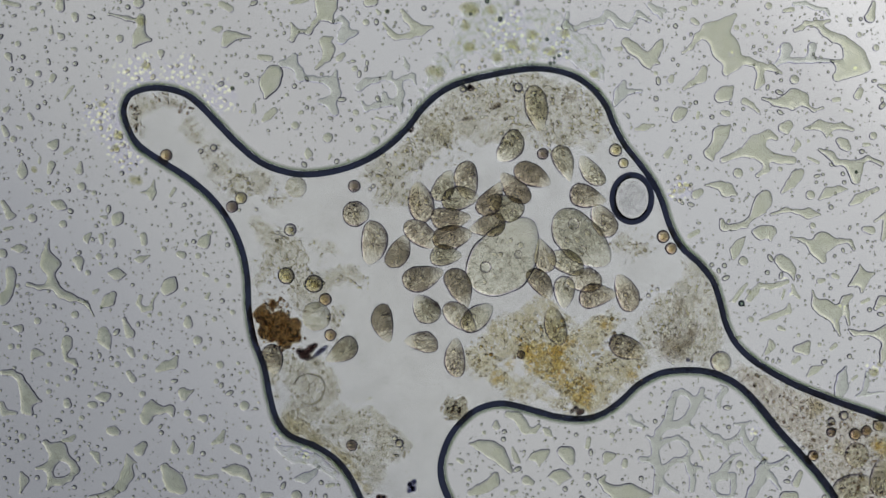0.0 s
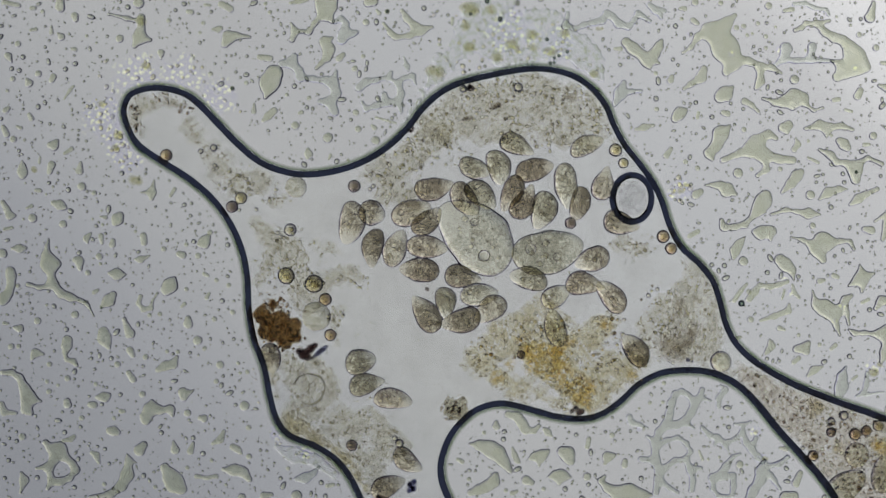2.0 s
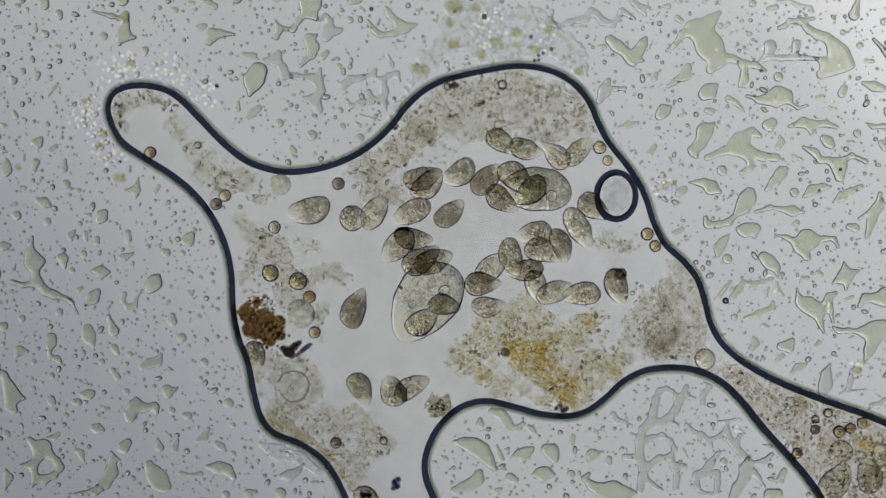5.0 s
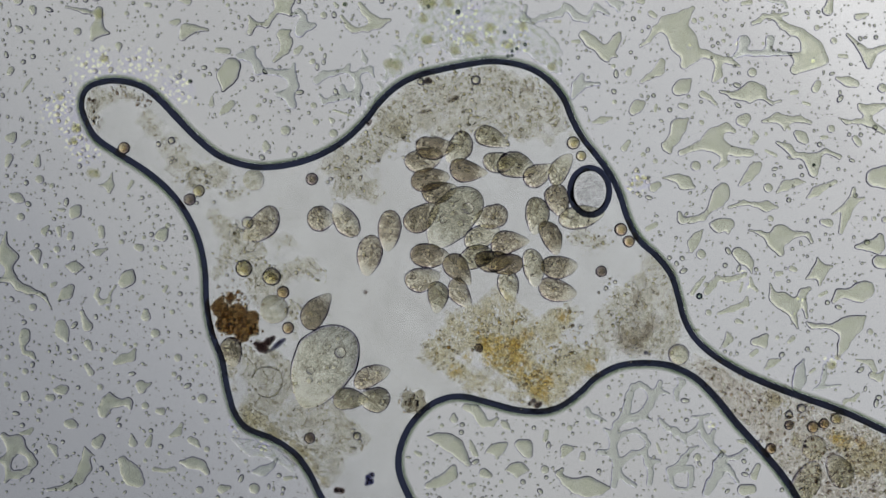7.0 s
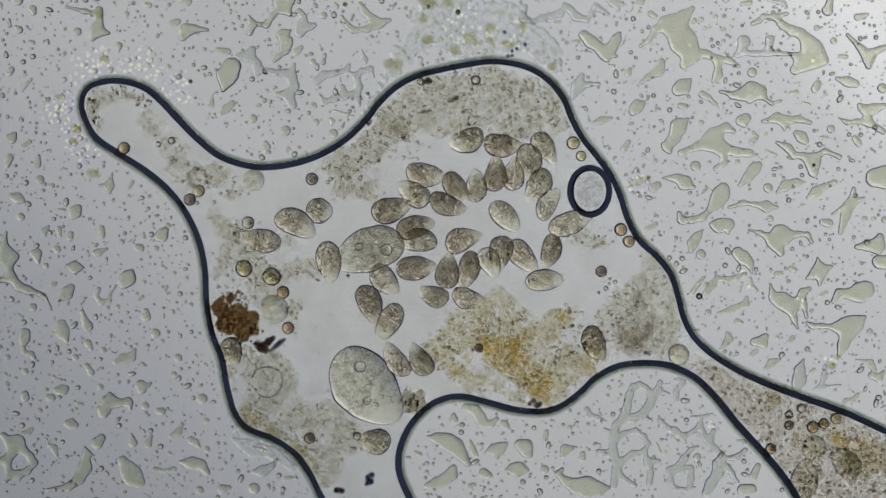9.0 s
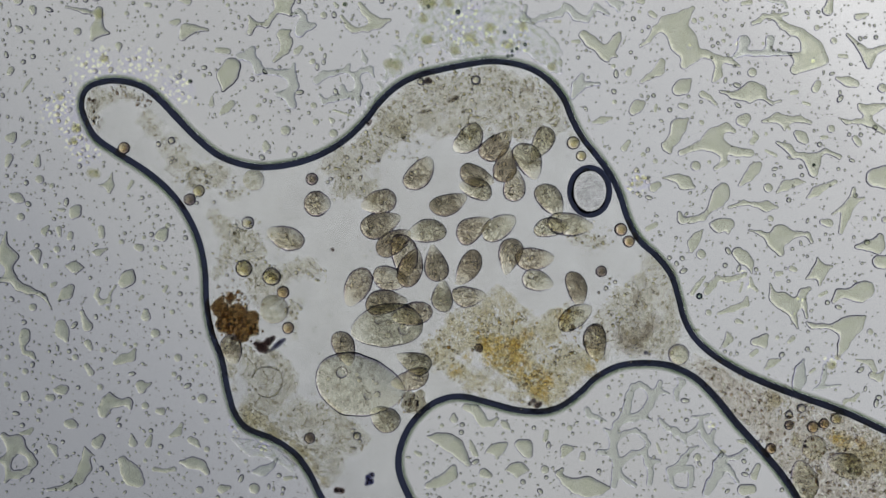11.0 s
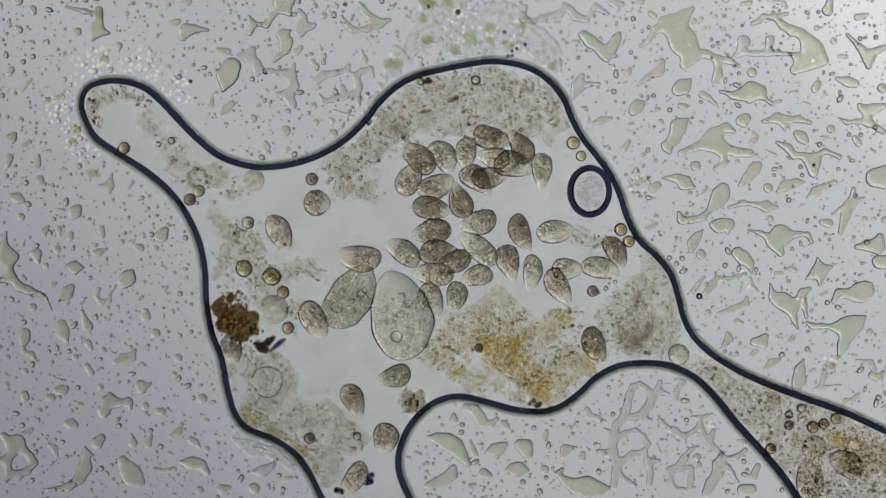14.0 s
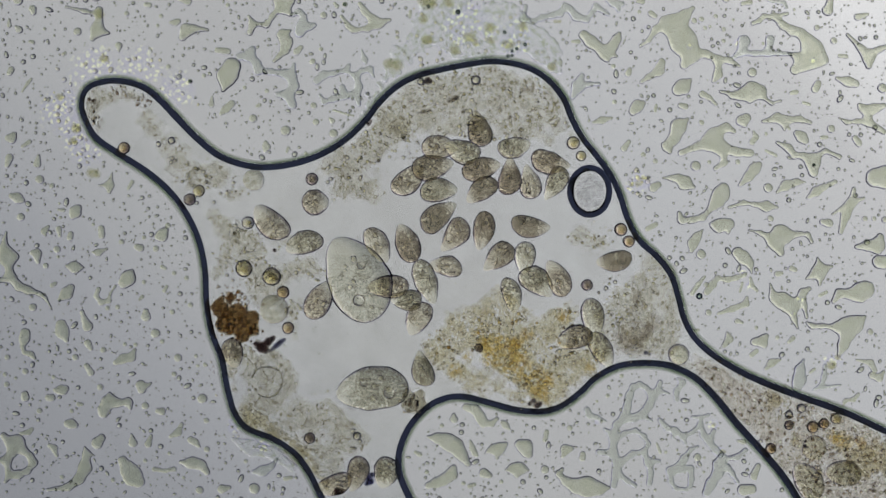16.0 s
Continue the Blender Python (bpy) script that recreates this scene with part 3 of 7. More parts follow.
drops([(878, 747, 4), (878, 754, 8)], [(964, 760, 4), (969, 765, 6), (976, 772, 3)], (857, 766, 3.5), [(1042, 777, 4.5), (1039, 791, 4.5)], [(1070, 820, 4), (1075, 808, 8), (1085, 806, 5)], [(1106, 816, 5), (1105, 823, 6)], (1083, 770, 4.5), [(931, 850, 8), (940, 854, 6)], (1039, 844, 7), (895, 868, 4), [(906, 873, 4), (914, 870, 3)], [(810, 813, 3), (818, 817, 4)], (830, 848, 4), (962, 865, 3.5),
      (1175, 678, 4), [(1380, 793, 2), (1391, 795, 4)], (1309, 822, 6.5))
drop([(1114, 738, 4.5), (1117, 747, 4), (1132, 752, 3.5), (1146, 758, 2.5)], material=PALE_DROPLET)
drop([(1226, 708, 4), (1218, 699, 3.5), (1207, 693, 4), (1195, 697, 4), (1188, 713, 5), (1184, 735, 5), (1180, 749, 6)], [(1226, 708, 4), (1236, 706, 4), (1243, 690, 4)], [(1240, 704, 4), (1258, 710, 2)],
     [(1231, 712, 6), (1223, 731, 5), (1212, 746, 5), (1196, 753, 5), (1180, 752, 6), (1166, 764, 5), (1160, 785, 5), (1160, 815, 6), (1168, 834, 6), (1165, 850, 6), (1160, 872, 5)], [(1145, 772, 2), (1158, 781, 4)], [(1134, 813, 3.5), (1156, 815, 4)],
     [(1165, 789, 4), (1180, 780, 3.5), (1200, 775, 3.5), (1215, 785, 3.5), (1222, 799, 3.5), (1214, 812, 4), (1195, 815, 4), (1175, 830, 5)], [(1214, 814, 4), (1222, 830, 5), (1240, 829, 3.5)], [(1224, 832, 5), (1226, 850, 3.5), (1224, 868, 4)], [(1168, 850, 5), (1184, 864, 3), (1198, 872, 3)], [(1212, 748, 4), (1228, 758, 2)], material=PALE_DROPLET)
drop([(1243, 757, 3.5), (1255, 770, 3.5), (1270, 775, 4), (1283, 785, 4), (1300, 778, 3), (1314, 765, 4), (1320, 783, 5), (1330, 795, 5), (1340, 808, 5), (1349, 816, 5)], [(1270, 775, 3.5), (1265, 787, 2)], [(1330, 791, 4), (1338, 775, 3.5)], [(1283, 785, 3.5), (1288, 797, 2.5)], [(1314, 765, 3), (1314, 752, 2.5), (1300, 751, 2.5)], [(1314, 752, 2.5), (1328, 747, 2.5)], material=PALE_DROPLET)
drop([(1352, 820, 5), (1346, 835, 7), (1345, 850, 8), (1333, 868, 7), (1325, 884, 6)], [(1348, 835, 6), (1362, 840, 4.5), (1370, 850, 4), (1380, 866, 3)], [(1355, 826, 4), (1378, 822, 3.5), (1394, 809, 3.5)], material=PALE_DROPLET)
drop([(1310, 803, 2), (1297, 808, 3), (1285, 825, 5), (1275, 839, 5), (1260, 845, 5), (1262, 865, 3.5), (1270, 877, 3), (1288, 880, 3)], [(1268, 846, 5), (1297, 842, 4), (1298, 860, 3.5), (1296, 876, 3.5)], material=PALE_DROPLET)
drop([(1275, 683, 2), (1283, 690, 4), (1272, 705, 3.5), (1272, 720, 3.5)], material=PALE_DROPLET)
drops([(1237, 798, 2.5), (1243, 813, 3)], (1253, 813, 2.8), (1150, 713, 3.4), (1173, 712, 3.2), (1131, 723, 2.6), (1277, 740, 2.8), (1288, 738, 2.6), (1281, 752, 2.6), (1258, 738, 2.4), (1321, 823, 2.6), (1320, 848, 2.8), (1273, 809, 2.4), (1355, 878, 2.6), (1234, 880, 3), (1224, 771, 2.4))
drop([(1416, 838, 5), (1408, 856, 7)])


drop([(1390, 880, 10), (1405, 878, 9)])

drop([(1088, 184, 5), (1098, 165, 8), (1104, 147, 4)], [(1100, 164, 6), (1117, 162, 3), (1134, 161, 2.5)], material=PALE_DROPLET)
drop([(1405, 8, 3), (1425, 6, 3), (1440, 14, 3), (1462, 18, 3), (1466, 26, 3)], material=PALE_DROPLET)
drop([(1388, 20, 4), (1402, 17, 5)])
drop([(1300, 600, 4), (1310, 597, 3)])
drops((1303, 50, 5), (1316, 47, 5), (1341, 42, 4), (1322, 63, 3.5), (1331, 60, 3), (1372, 48, 3), (1355, 85, 4), (1480, 30, 3), (1520, 62, 5), (1505, 45, 3), (1425, 90, 3), (1550, 85, 6), (1380, 300, 5), (1330, 300, 4), (1470, 240, 4), (1430, 250, 3.5), (1316, 230, 5), (1160, 130, 4))


# ---- countless tiny droplets ----
def dome_bm(verts, faces, cx, cy, r, h, z, n=10, stretch=1.0, turn=0.0):
    """Adds one low dome to the lists."""
    at = len(verts)
    c, s = math.cos(turn), math.sin(turn)
    for q, k in ((1.0, 0.0), (0.86, 0.5), (0.5, 0.87)):
        for i in range(n):
            a = 2 * math.pi * i / n
            x, y = r * q * stretch * math.cos(a), r * q * math.sin(a)
            p = plan(cx, cy)
            verts.append((p.x + (x * c - y * s) * MU, p.y + (x * s + y * c) * MU, (z + h * k) * MU))
    p = plan(cx, cy)
    verts.append((p.x, p.y, (z + h) * MU))
    for k in range(2):
        for i in range(n):
            faces.append((at + k * n + i, at + k * n + (i + 1) % n, at + (k + 1) * n + (i + 1) % n, at + (k + 1) * n + i))
    for i in range(n):
        faces.append((at + 2 * n + i, at + 2 * n + (i + 1) % n, at + 3 * n))
    rim = len(verts)
    verts.extend(verts[at:at + n])
    faces.append(tuple(rim + i for i in reversed(range(n))))


def stuff(name, verts, faces, material, label, category):
    me = bpy.data.meshes.new(name)
    me.from_pydata(verts, [], faces)
    me.polygons.foreach_set("use_smooth", [True] * len(me.polygons))
    me.materials.append(material)
    return tagged(new(name, me), label, category, kind="stuff")


shore_px = np.stack((shore[:, 0] / MU + CX, CY - shore[:, 1] / MU), 1)


def in_water(x, y, margin=0.0):
    a, b = shore_px, np.roll(shore_px, -1, 0)
    cross = ((a[:, 1] > y) != (b[:, 1] > y)) & (x < (b[:, 0] - a[:, 0]) * (y - a[:, 1]) / (b[:, 1] - a[:, 1] + 1e-9) + a[:, 0])
    inside = bool(cross.sum() % 2)
    near = np.min(np.hypot(a[:, 0] - x, a[:, 1] - y))
    return near if inside else -near


rng = random.Random(7)


def free_spot(x, y, r):
    """Whether a droplet fits there without touching another; notes it if so."""
    taken = np.array(occupied)
    if np.min(np.hypot(taken[:, 0] - x, taken[:, 1] - y) - taken[:, 2]) < r + 0.8:
        return False
    occupied.append((x, y, r))
    return True


def residue_film(k):
    n = k.noise(k.coords(), 90, 5, 0.75)
    return k.ramp(n, (0.36, (0.86, 0.88, 0.78)), (0.46, (0.945, 0.96, 0.94)), (0.54, (0.98, 0.99, 0.985)), (0.62, (1.0, 0.995, 1.0)))


RESIDUE = glass("residue_water", 1.33, grain=residue_film)


def film(branches, seed, wobble):
    me, at = puddle_mesh("residue_film", branches, 1.8, 1.0, 3.0, blend=14.0, wobble=wobble, seed=seed, z0=0.3)
    me.materials.append(RESIDUE)
    occupied.extend((x, y, r + 3) for b in branches for x, y, r in b)
    ob = new("residue_film", me)
    ob.location = at
    tagged(ob, "thin mottled film of dried residue on the glass", "residue", kind="stuff")


film([[(830, 62, 26), (880, 66, 42), (960, 66, 48), (1025, 84, 26), (1050, 105, 14)], [(840, 20, 24), (880, 10, 26)], [(790, 112, 18), (830, 80, 26)], [(1040, 104, 14), (1062, 136, 8)], [(775, 135, 12), (742, 178, 8), (716, 214, 4)]], 1.0, 9.0)
film([[(490, 790, 8), (520, 806, 11), (560, 818, 10), (590, 838, 8)]], 3.0, 3.0)


verts, faces = [], []
made = 0
while made < 3400:
    x, y = rng.uniform(-30, 1690), rng.uniform(-30, 930)
    r = min(1.1 + rng.expovariate(1.0), 5.0)
    if in_water(x, y) > -9 or (-62 < in_water(x, y) and x < 430 and y < 290 and rng.random() < 0.8) or not free_spot(x, y, r):
        continue
    dome_bm(verts, faces, x, y, r, r * 0.62, 0.2, stretch=rng.choice((1, 1, 1.1, 1.3, 1.7)), turn=rng.uniform(0, 3.1))
    made += 1
stuff("fine_condensation", verts, faces, DROPLET, "countless tiny water droplets scattered over the glass", "droplets")

# crust of half dried residue outside the arm's tip and beyond the far shore
lumps = []
CRUST = glass("yellowish_crust", 1.33, grain=lambda k: k.ramp(k.noise(k.coords(), 30, 2), (0.4, (0.985, 0.975, 0.84)), (0.6, (0.99, 0.985, 0.95))))
verts, faces = [], []
for cx, cy, spread, count, big in ((188, 175, 26, 14, 5), (192, 215, 28, 16, 4.6), (205, 250, 28, 16, 5), (225, 280, 26, 12, 4), (250, 120, 34, 14, 5), (300, 112, 40, 10, 4), (360, 130, 36, 10, 4), (395, 170, 30, 8, 4), (820, 50, 40, 10, 4), (905, 70, 60, 24, 4), (985, 80, 50, 18, 4), (860, 100, 45, 16, 4),
                               (1035, 115, 22, 12, 5), (800, 115, 25, 14, 5), (1190, 338, 16, 10, 5), (1210, 330, 14, 8, 5), (455, 660, 10, 14, 3), (470, 715, 10, 14, 3), (490, 770, 12, 14, 3), (540, 800, 16, 14, 3)):
    for i in range(count):
        x, y = rng.gauss(cx, spread * 0.55), rng.gauss(cy, spread * 0.55)
        r = rng.uniform(1.6, big)
        if in_water(x, y) > -10 or any(math.hypot(x - a, y - b) < r + c + 0.5 for a, b, c in lumps):
            continue
        lumps.append((x, y, r * 1.1))
        dome_bm(verts, faces, x, y, r, r * 0.36, 1.5, n=10, stretch=rng.uniform(1, 1.4), turn=rng.uniform(0, 3.1))
stuff("dried_residue", verts, faces, CRUST, "pale yellowish lumpy crust of dried residue beside the water's rim", "residue")


def mat_thing(name, branches, material, label, category, wobble=6.0, step=3.0, height=1.0, z0=0.4, seed=1.0, kind="stuff"):
    me, at = puddle_mesh(name, branches, step, height, 4.0, blend=18.0, wobble=wobble, seed=seed, z0=z0, soft=15.0)
    me.materials.append(material)
    ob = new(name, me)
    ob.location = at
    return tagged(ob, label, category, kind=kind)


def stain_tint(k):
    att = k.t.nodes.new("ShaderNodeAttribute")
    att.attribute_name = "thickness"
    n = k.noise(k.coords(), 120, 3)
    return k.mix(k.math("MULTIPLY", att.outputs["Fac"], n), (1, 1, 1), (0.66, 0.65, 0.34))


STAIN_FILM = sheer("olive_stain", stain_tint)


def stain(x, y, rx, ry):
    me, at = puddle_mesh("olive_stain", [[(x - rx + ry, y, ry * 1.3), (x + rx - ry, y, ry * 1.3)]], 1.6, 0.6, 4.0, blend=4.0, wobble=2.0, seed=x, z0=1.7, soft=ry)
    me.materials.append(STAIN_FILM)
    ob = new("residue_speck", me)
    ob.location = at
    tagged(ob, "blurred olive speck of dried residue on glass", "residue", "olive specks on the glass")


for row in ((832, 17, 14, 12), (824, 47, 8, 8), (830, 83, 10, 8), (770, 128, 8, 12), (905, 80, 10, 8), (1000, 60, 9, 8), (822, 15, 9, 8), (825, 45, 7, 6), (830, 83, 9, 6), (843, 87, 5, 4), (940, 62, 10, 8), (943, 85, 8, 7), (880, 102, 9, 7), (915, 88, 5, 5), (1050, 132, 7, 6), (762, 125, 7, 8), (1061, 51, 8, 4), (1205, 338, 9, 6), (1215, 328, 8, 4), (1192, 340, 5, 4),
            (1545, 660, 8, 6), (1557, 645, 6, 5), (1352, 812, 6, 4), (1338, 765, 5, 4), (210, 240, 7, 6), (180, 185, 6, 5), (205, 262, 6, 5), (258, 117, 8, 5), (250, 38, 8, 8), (240, 320, 3, 7), (868, 18, 9, 8), (975, 92, 12, 9), (60, 300, 4, 4)):
    stain(*row)

RING_BUBBLE = glass("dark_oil", 1.30, (0.62, 0.70, 0.60))


def bead(x, y, r):
    bm = bmesh.new()
    bmesh.ops.create_uvsphere(bm, u_segments=20, v_segments=12, radius=r * MU)
    ob = link("oil_bead", bm, RING_BUBBLE)
    ob.location = plan(x, y, r + 5.0)
    tagged(ob, "tiny dark round oil bead on the glass", "bead", "oil beads on the glass")


for row in ((981, 103, 3), (989, 99, 3.4), (974, 112, 3.4), (981, 111, 3), (1004, 92, 3.6), (968, 70, 3.6), (885, 34, 4.6), (833, 25, 3.2), (862, 3, 4.2), (1312, 537, 6), (1515, 305, 3.2), (685, 21, 3.4), (180, 545, 2.6), (411, 157, 3)):
    bead(*row)


# ---- optical blur fringe, painted as a greenish band outside the rim ----
def fringe_tint(k):
    att = k.t.nodes.new("ShaderNodeAttribute")
    att.attribute_name = "thickness"
    n = k.math("MULTIPLY_ADD", k.noise(k.coords(), 20, 3), 0.8)
    n.node.inputs[2].default_value = 0.45
    return k.mix(k.math("MULTIPLY", att.outputs["Fac"], n), (1, 1, 1), (0.09, 0.17, 0.05))


def wet_margin(loop, width):
    nrm = inward(loop)
    n = len(loop)
    rows = [loop - nrm * (width * k / 3) for k in range(4)]
    verts = [(x, y, 0.0019) for r in rows for x, y in r]
    faces = [(k * n + i, (k + 1) * n + i, (k + 1) * n + (i + 1) % n, k * n + (i + 1) % n) for k in range(3) for i in range(n)]
    ob = stuff("wet_margin", verts, faces, sheer("wet_margin", fringe_tint), "thin greenish out-of-focus fringe painted round the water's rim", "water")
    ob.data.attributes.new("thickness", "FLOAT", "POINT").data.foreach_set("value", np.repeat((1.0, 0.75, 0.35, 0.0), n))


wet_margin(shore, 0.0075)


# ---- air bubble caught at the right shore ----
def ellipse(cx, cy, a, b, turn=0.0, n=72):
    c, s = math.cos(turn), math.sin(turn)
    pts = []
    for i in range(n):
        w = 2 * math.pi * i / n
        x, y = a * math.cos(w), b * math.sin(w)
        p = plan(cx + x * c + y * s, cy - (y * c - x * s))
        pts.append((p.x, p.y))
    return np.array(pts)


AIR = glass("trapped_air", 0.75, (1.0, 1.0, 1.0))
tagged(link("air_bubble", pancake(ellipse(1118, 351.5, 40, 47), 0.042, 0.0115, floor=0.003), AIR, smooth=False), "round air bubble with thick dark rim in water", "bubble")


def mottle(k):
    return k.ramp(k.noise(k.coords(), 130, 4, 0.7), (0.4, (0.88, 0.88, 0.89)), (0.55, (0.97, 0.97, 0.98)), (0.65, (1, 1, 1)))


me, at = puddle_mesh("bubble_mist", [[(1119, 345, 24), (1119, 357, 24)]], 3.0, 0.4, 4.0, z0=0.9)
me.materials.append(sheer("bubble_mottle", mottle))
mist = tagged(new("bubble_mist", me), "fine pale mist on glass inside the air bubble", "mist", kind="stuff")
mist.location = at

# ---- debris in the water ----


def detritus(lo, mid, hi, scale, thin=0.27, beads=0.0):
    """Colour let through by a loose mat: patchy, fading out where it thins, with a share of tiny round bodies painted
    in it.
    """
    def grain(k):
        c = k.coords()
        coarse, fine, broad = k.noise(c, scale, 6, 0.7), k.noise(c, scale * 4.5, 3, 0.6), k.noise(c, scale * 0.25, 3)
        speck = k.n("ShaderNodeTexVoronoi", Vector=c, Scale=scale * 3.0).outputs["Distance"]
        tint = k.ramp(k.math("ADD", k.math("MULTIPLY", coarse, 0.6), k.math("MULTIPLY", fine, 0.4)), (0.40, lo), (0.50, mid), (0.62, hi))
        body = k.math("ADD", k.math("MULTIPLY", coarse, 0.55), k.math("MULTIPLY", broad, 0.45))
        body = k.math("ADD", body, k.math("MULTIPLY", k.math("SUBTRACT", 0.4, speck), 0.22))
        dense = k.n("ShaderNodeMapRange", Value=body)
        for key, v in (("From Min", thin), ("From Max", thin + 0.2)):
            dense.inputs[key].default_value = v
        att = k.t.nodes.new("ShaderNodeAttribute")
        att.attribute_name = "thickness"
        mat = k.mix(k.math("MULTIPLY", dense.outputs[0], att.outputs["Fac"]), (1, 1, 1), tint)
        for size, share in ((112.0, beads), (190.0, beads * 0.8)):
            if not beads:
                continue
            cell = k.n("ShaderNodeTexVoronoi", Vector=c, Scale=size)
            picked = k.math("LESS_THAN", k.n("ShaderNodeSeparateXYZ", Vector=cell.outputs["Color"]).outputs[0], share)
            there = k.math("MULTIPLY", picked, k.math("GREATER_THAN", att.outputs["Fac"], 0.25))
            # refraction of the beads painted in: dark ring, lens-bright middle
            wall = k.ramp(cell.outputs["Distance"], (0.22, (0, 0, 0)), (0.29, (1, 1, 1)), (0.35, (1, 1, 1)), (0.42, (0, 0, 0)))
            pale = k.ramp(cell.outputs["Distance"], (0.18, (1, 1, 1)), (0.27, (0, 0, 0)))
            mat = k.mix(k.math("MULTIPLY", there, wall), mat, (0.62, 0.59, 0.49))
            mat = k.mix(k.math("MULTIPLY", there, pale), mat, (1.0, 1.0, 0.93))
        return mat
    return grain


GREY_MAT = sheer("grey_detritus", detritus((0.70, 0.677, 0.60), (0.885, 0.872, 0.81), (0.985, 0.98, 0.955), 120, 0.30, 0.20))
OCHRE_MAT = sheer("ochre_detritus", detritus((0.70, 0.645, 0.47), (0.87, 0.838, 0.705), (0.975, 0.965, 0.91), 105, 0.32, 0.25))
RUST_MAT = sheer("orange_detritus", detritus((0.67, 0.45, 0.11), (0.855, 0.71, 0.32), (0.97, 0.93, 0.72), 95, 0.40, 0.08))
BROWN_MAT = sheer("brown_detritus", detritus((0.68, 0.632, 0.565), (0.885, 0.857, 0.81), (0.98, 0.968, 0.94), 115, 0.28, 0.22))
CLUMP = sheer("rust_brown_clump", detritus((0.34, 0.265, 0.19), (0.53, 0.42, 0.275), (0.80, 0.66, 0.43), 125, 0.0))

GREY_AREAS = [
    [[(780, 222, 40), (850, 192, 55), (930, 172, 44), (1000, 190, 50), (1052, 225, 26)], [(860, 238, 24), (930, 226, 28), (1000, 242, 24), (1045, 262, 14)], [(1040, 172, 20), (1070, 215, 16), (1090, 250, 12)]],
    [[(640, 310, 18), (690, 300, 30), (735, 270, 34), (780, 240, 30)], [(690, 345, 32), (725, 350, 26)]],
    [[(420, 330, 26), (465, 320, 20)], [(480, 360, 12), (505, 350, 10)], [(250, 200, 16), (235, 220, 10)]],
    [[(500, 420, 22), (520, 460, 30), (545, 520, 35), (590, 490, 16), (625, 495, 22)], [(460, 500, 15), (480, 470, 14)]],
    [[(500, 640, 16), (520, 660, 30), (556, 720, 38), (526, 745, 26), (560, 775, 14), (600, 745, 30), (655, 765, 36), (690, 785, 30), (655, 815, 26), (625, 800, 24), (672, 850, 14)], [(560, 640, 20), (590, 700, 16)]],
    [[(1175, 530, 22), (1195, 570, 45), (1215, 520, 32), (1205, 605, 42), (1165, 625, 18)], [(1224, 470, 20), (1246, 508, 26), (1256, 548, 26), (1254, 600, 26), (1262, 632, 16)], [(1135, 570, 16), (1150, 600, 22), (1140, 640, 16)], [(1290, 660, 14), (1250, 655, 6)]],
    [[(250, 186, 20), (300, 184, 20)], [(238, 212, 14), (248, 240, 12)], [(330, 222, 16), (372, 268, 22), (405, 312, 26)]],
    [[(455, 395, 14), (480, 430, 18), (475, 465, 18)], [(560, 430, 14), (600, 450, 12)], [(590, 560, 20), (600, 610, 14)]],
    [[(1105, 430, 24), (1140, 440, 18)], [(1060, 245, 14), (1085, 240, 8)], [(290, 178, 14), (320, 186, 10)]],
]
for i, area in enumerate(GREY_AREAS):
    mat_thing("detritus_mat", area, GREY_MAT, "grainy grey mat of settled detritus in the water", "detritus", wobble=9, z0=0.8 + 0.3 * i, seed=i)
mat_thing("detritus_mat", [[(1175, 600, 18), (1200, 612, 30), (1230, 590, 16)], [(1205, 535, 14), (1190, 560, 14)]], sheer("dark_grey_detritus", detritus((0.50, 0.465, 0.42), (0.76, 0.73, 0.68), (0.93, 0.91, 0.88), 130, 0.33)), "darker flecks in the grey mat of detritus", "detritus", wobble=10, z0=3.4, seed=9)
mat_thing("detritus_mat", [[(860, 195, 14), (880, 186, 12)], [(820, 212, 10), (840, 206, 9)], [(740, 320, 12)], [(690, 330, 10)], [(1010, 165, 14)], [(780, 250, 10)]], sheer("dark_far_detritus", detritus((0.52, 0.49, 0.43), (0.76, 0.73, 0.65), (0.93, 0.91, 0.86), 140, 0.42)), "darker flecks in the far mat of detritus", "detritus", wobble=8, z0=3.4, seed=4)
mat_thing("detritus_mat", [[(850, 625, 32), (900, 600, 44), (960, 600, 44), (1000, 640, 55), (1050, 680, 45), (1085, 655, 36), (1125, 645, 18)], [(880, 660, 30), (930, 690, 20)], [(905, 572, 22), (950, 556, 24), (990, 575, 24)], [(1040, 600, 30), (1078, 575, 26)], [(1000, 715, 24), (960, 705, 20)]],
          OCHRE_MAT, "loose ochre and grey mat of detritus flakes", "detritus", wobble=12, z0=1.0, seed=3)
mat_thing("detritus_mat", [[(928, 606, 22), (955, 640, 30), (985, 662, 32), (1025, 690, 26)], [(985, 630, 16), (1015, 603, 16)], [(880, 668, 15)], [(1040, 722, 12)], [(900, 645, 16)], [(1074, 572, 18)], [(1115, 665, 16)], [(1032, 698, 20)]],
          RUST_MAT, "bright orange patch of rusty detritus flakes", "detritus", wobble=8, z0=2.4, seed=5, step=2.5)
mat_thing("detritus_mat", [[(1310, 655, 16), (1370, 710, 30), (1440, 760, 42), (1530, 820, 60), (1640, 870, 70)], [(1340, 680, 18), (1420, 700, 20), (1500, 740, 25), (1600, 790, 34)], [(1450, 820, 20), (1520, 880, 40)]],
          BROWN_MAT, "brown grainy mat of detritus filling the channel", "detritus", wobble=8, z0=1.0, seed=8)
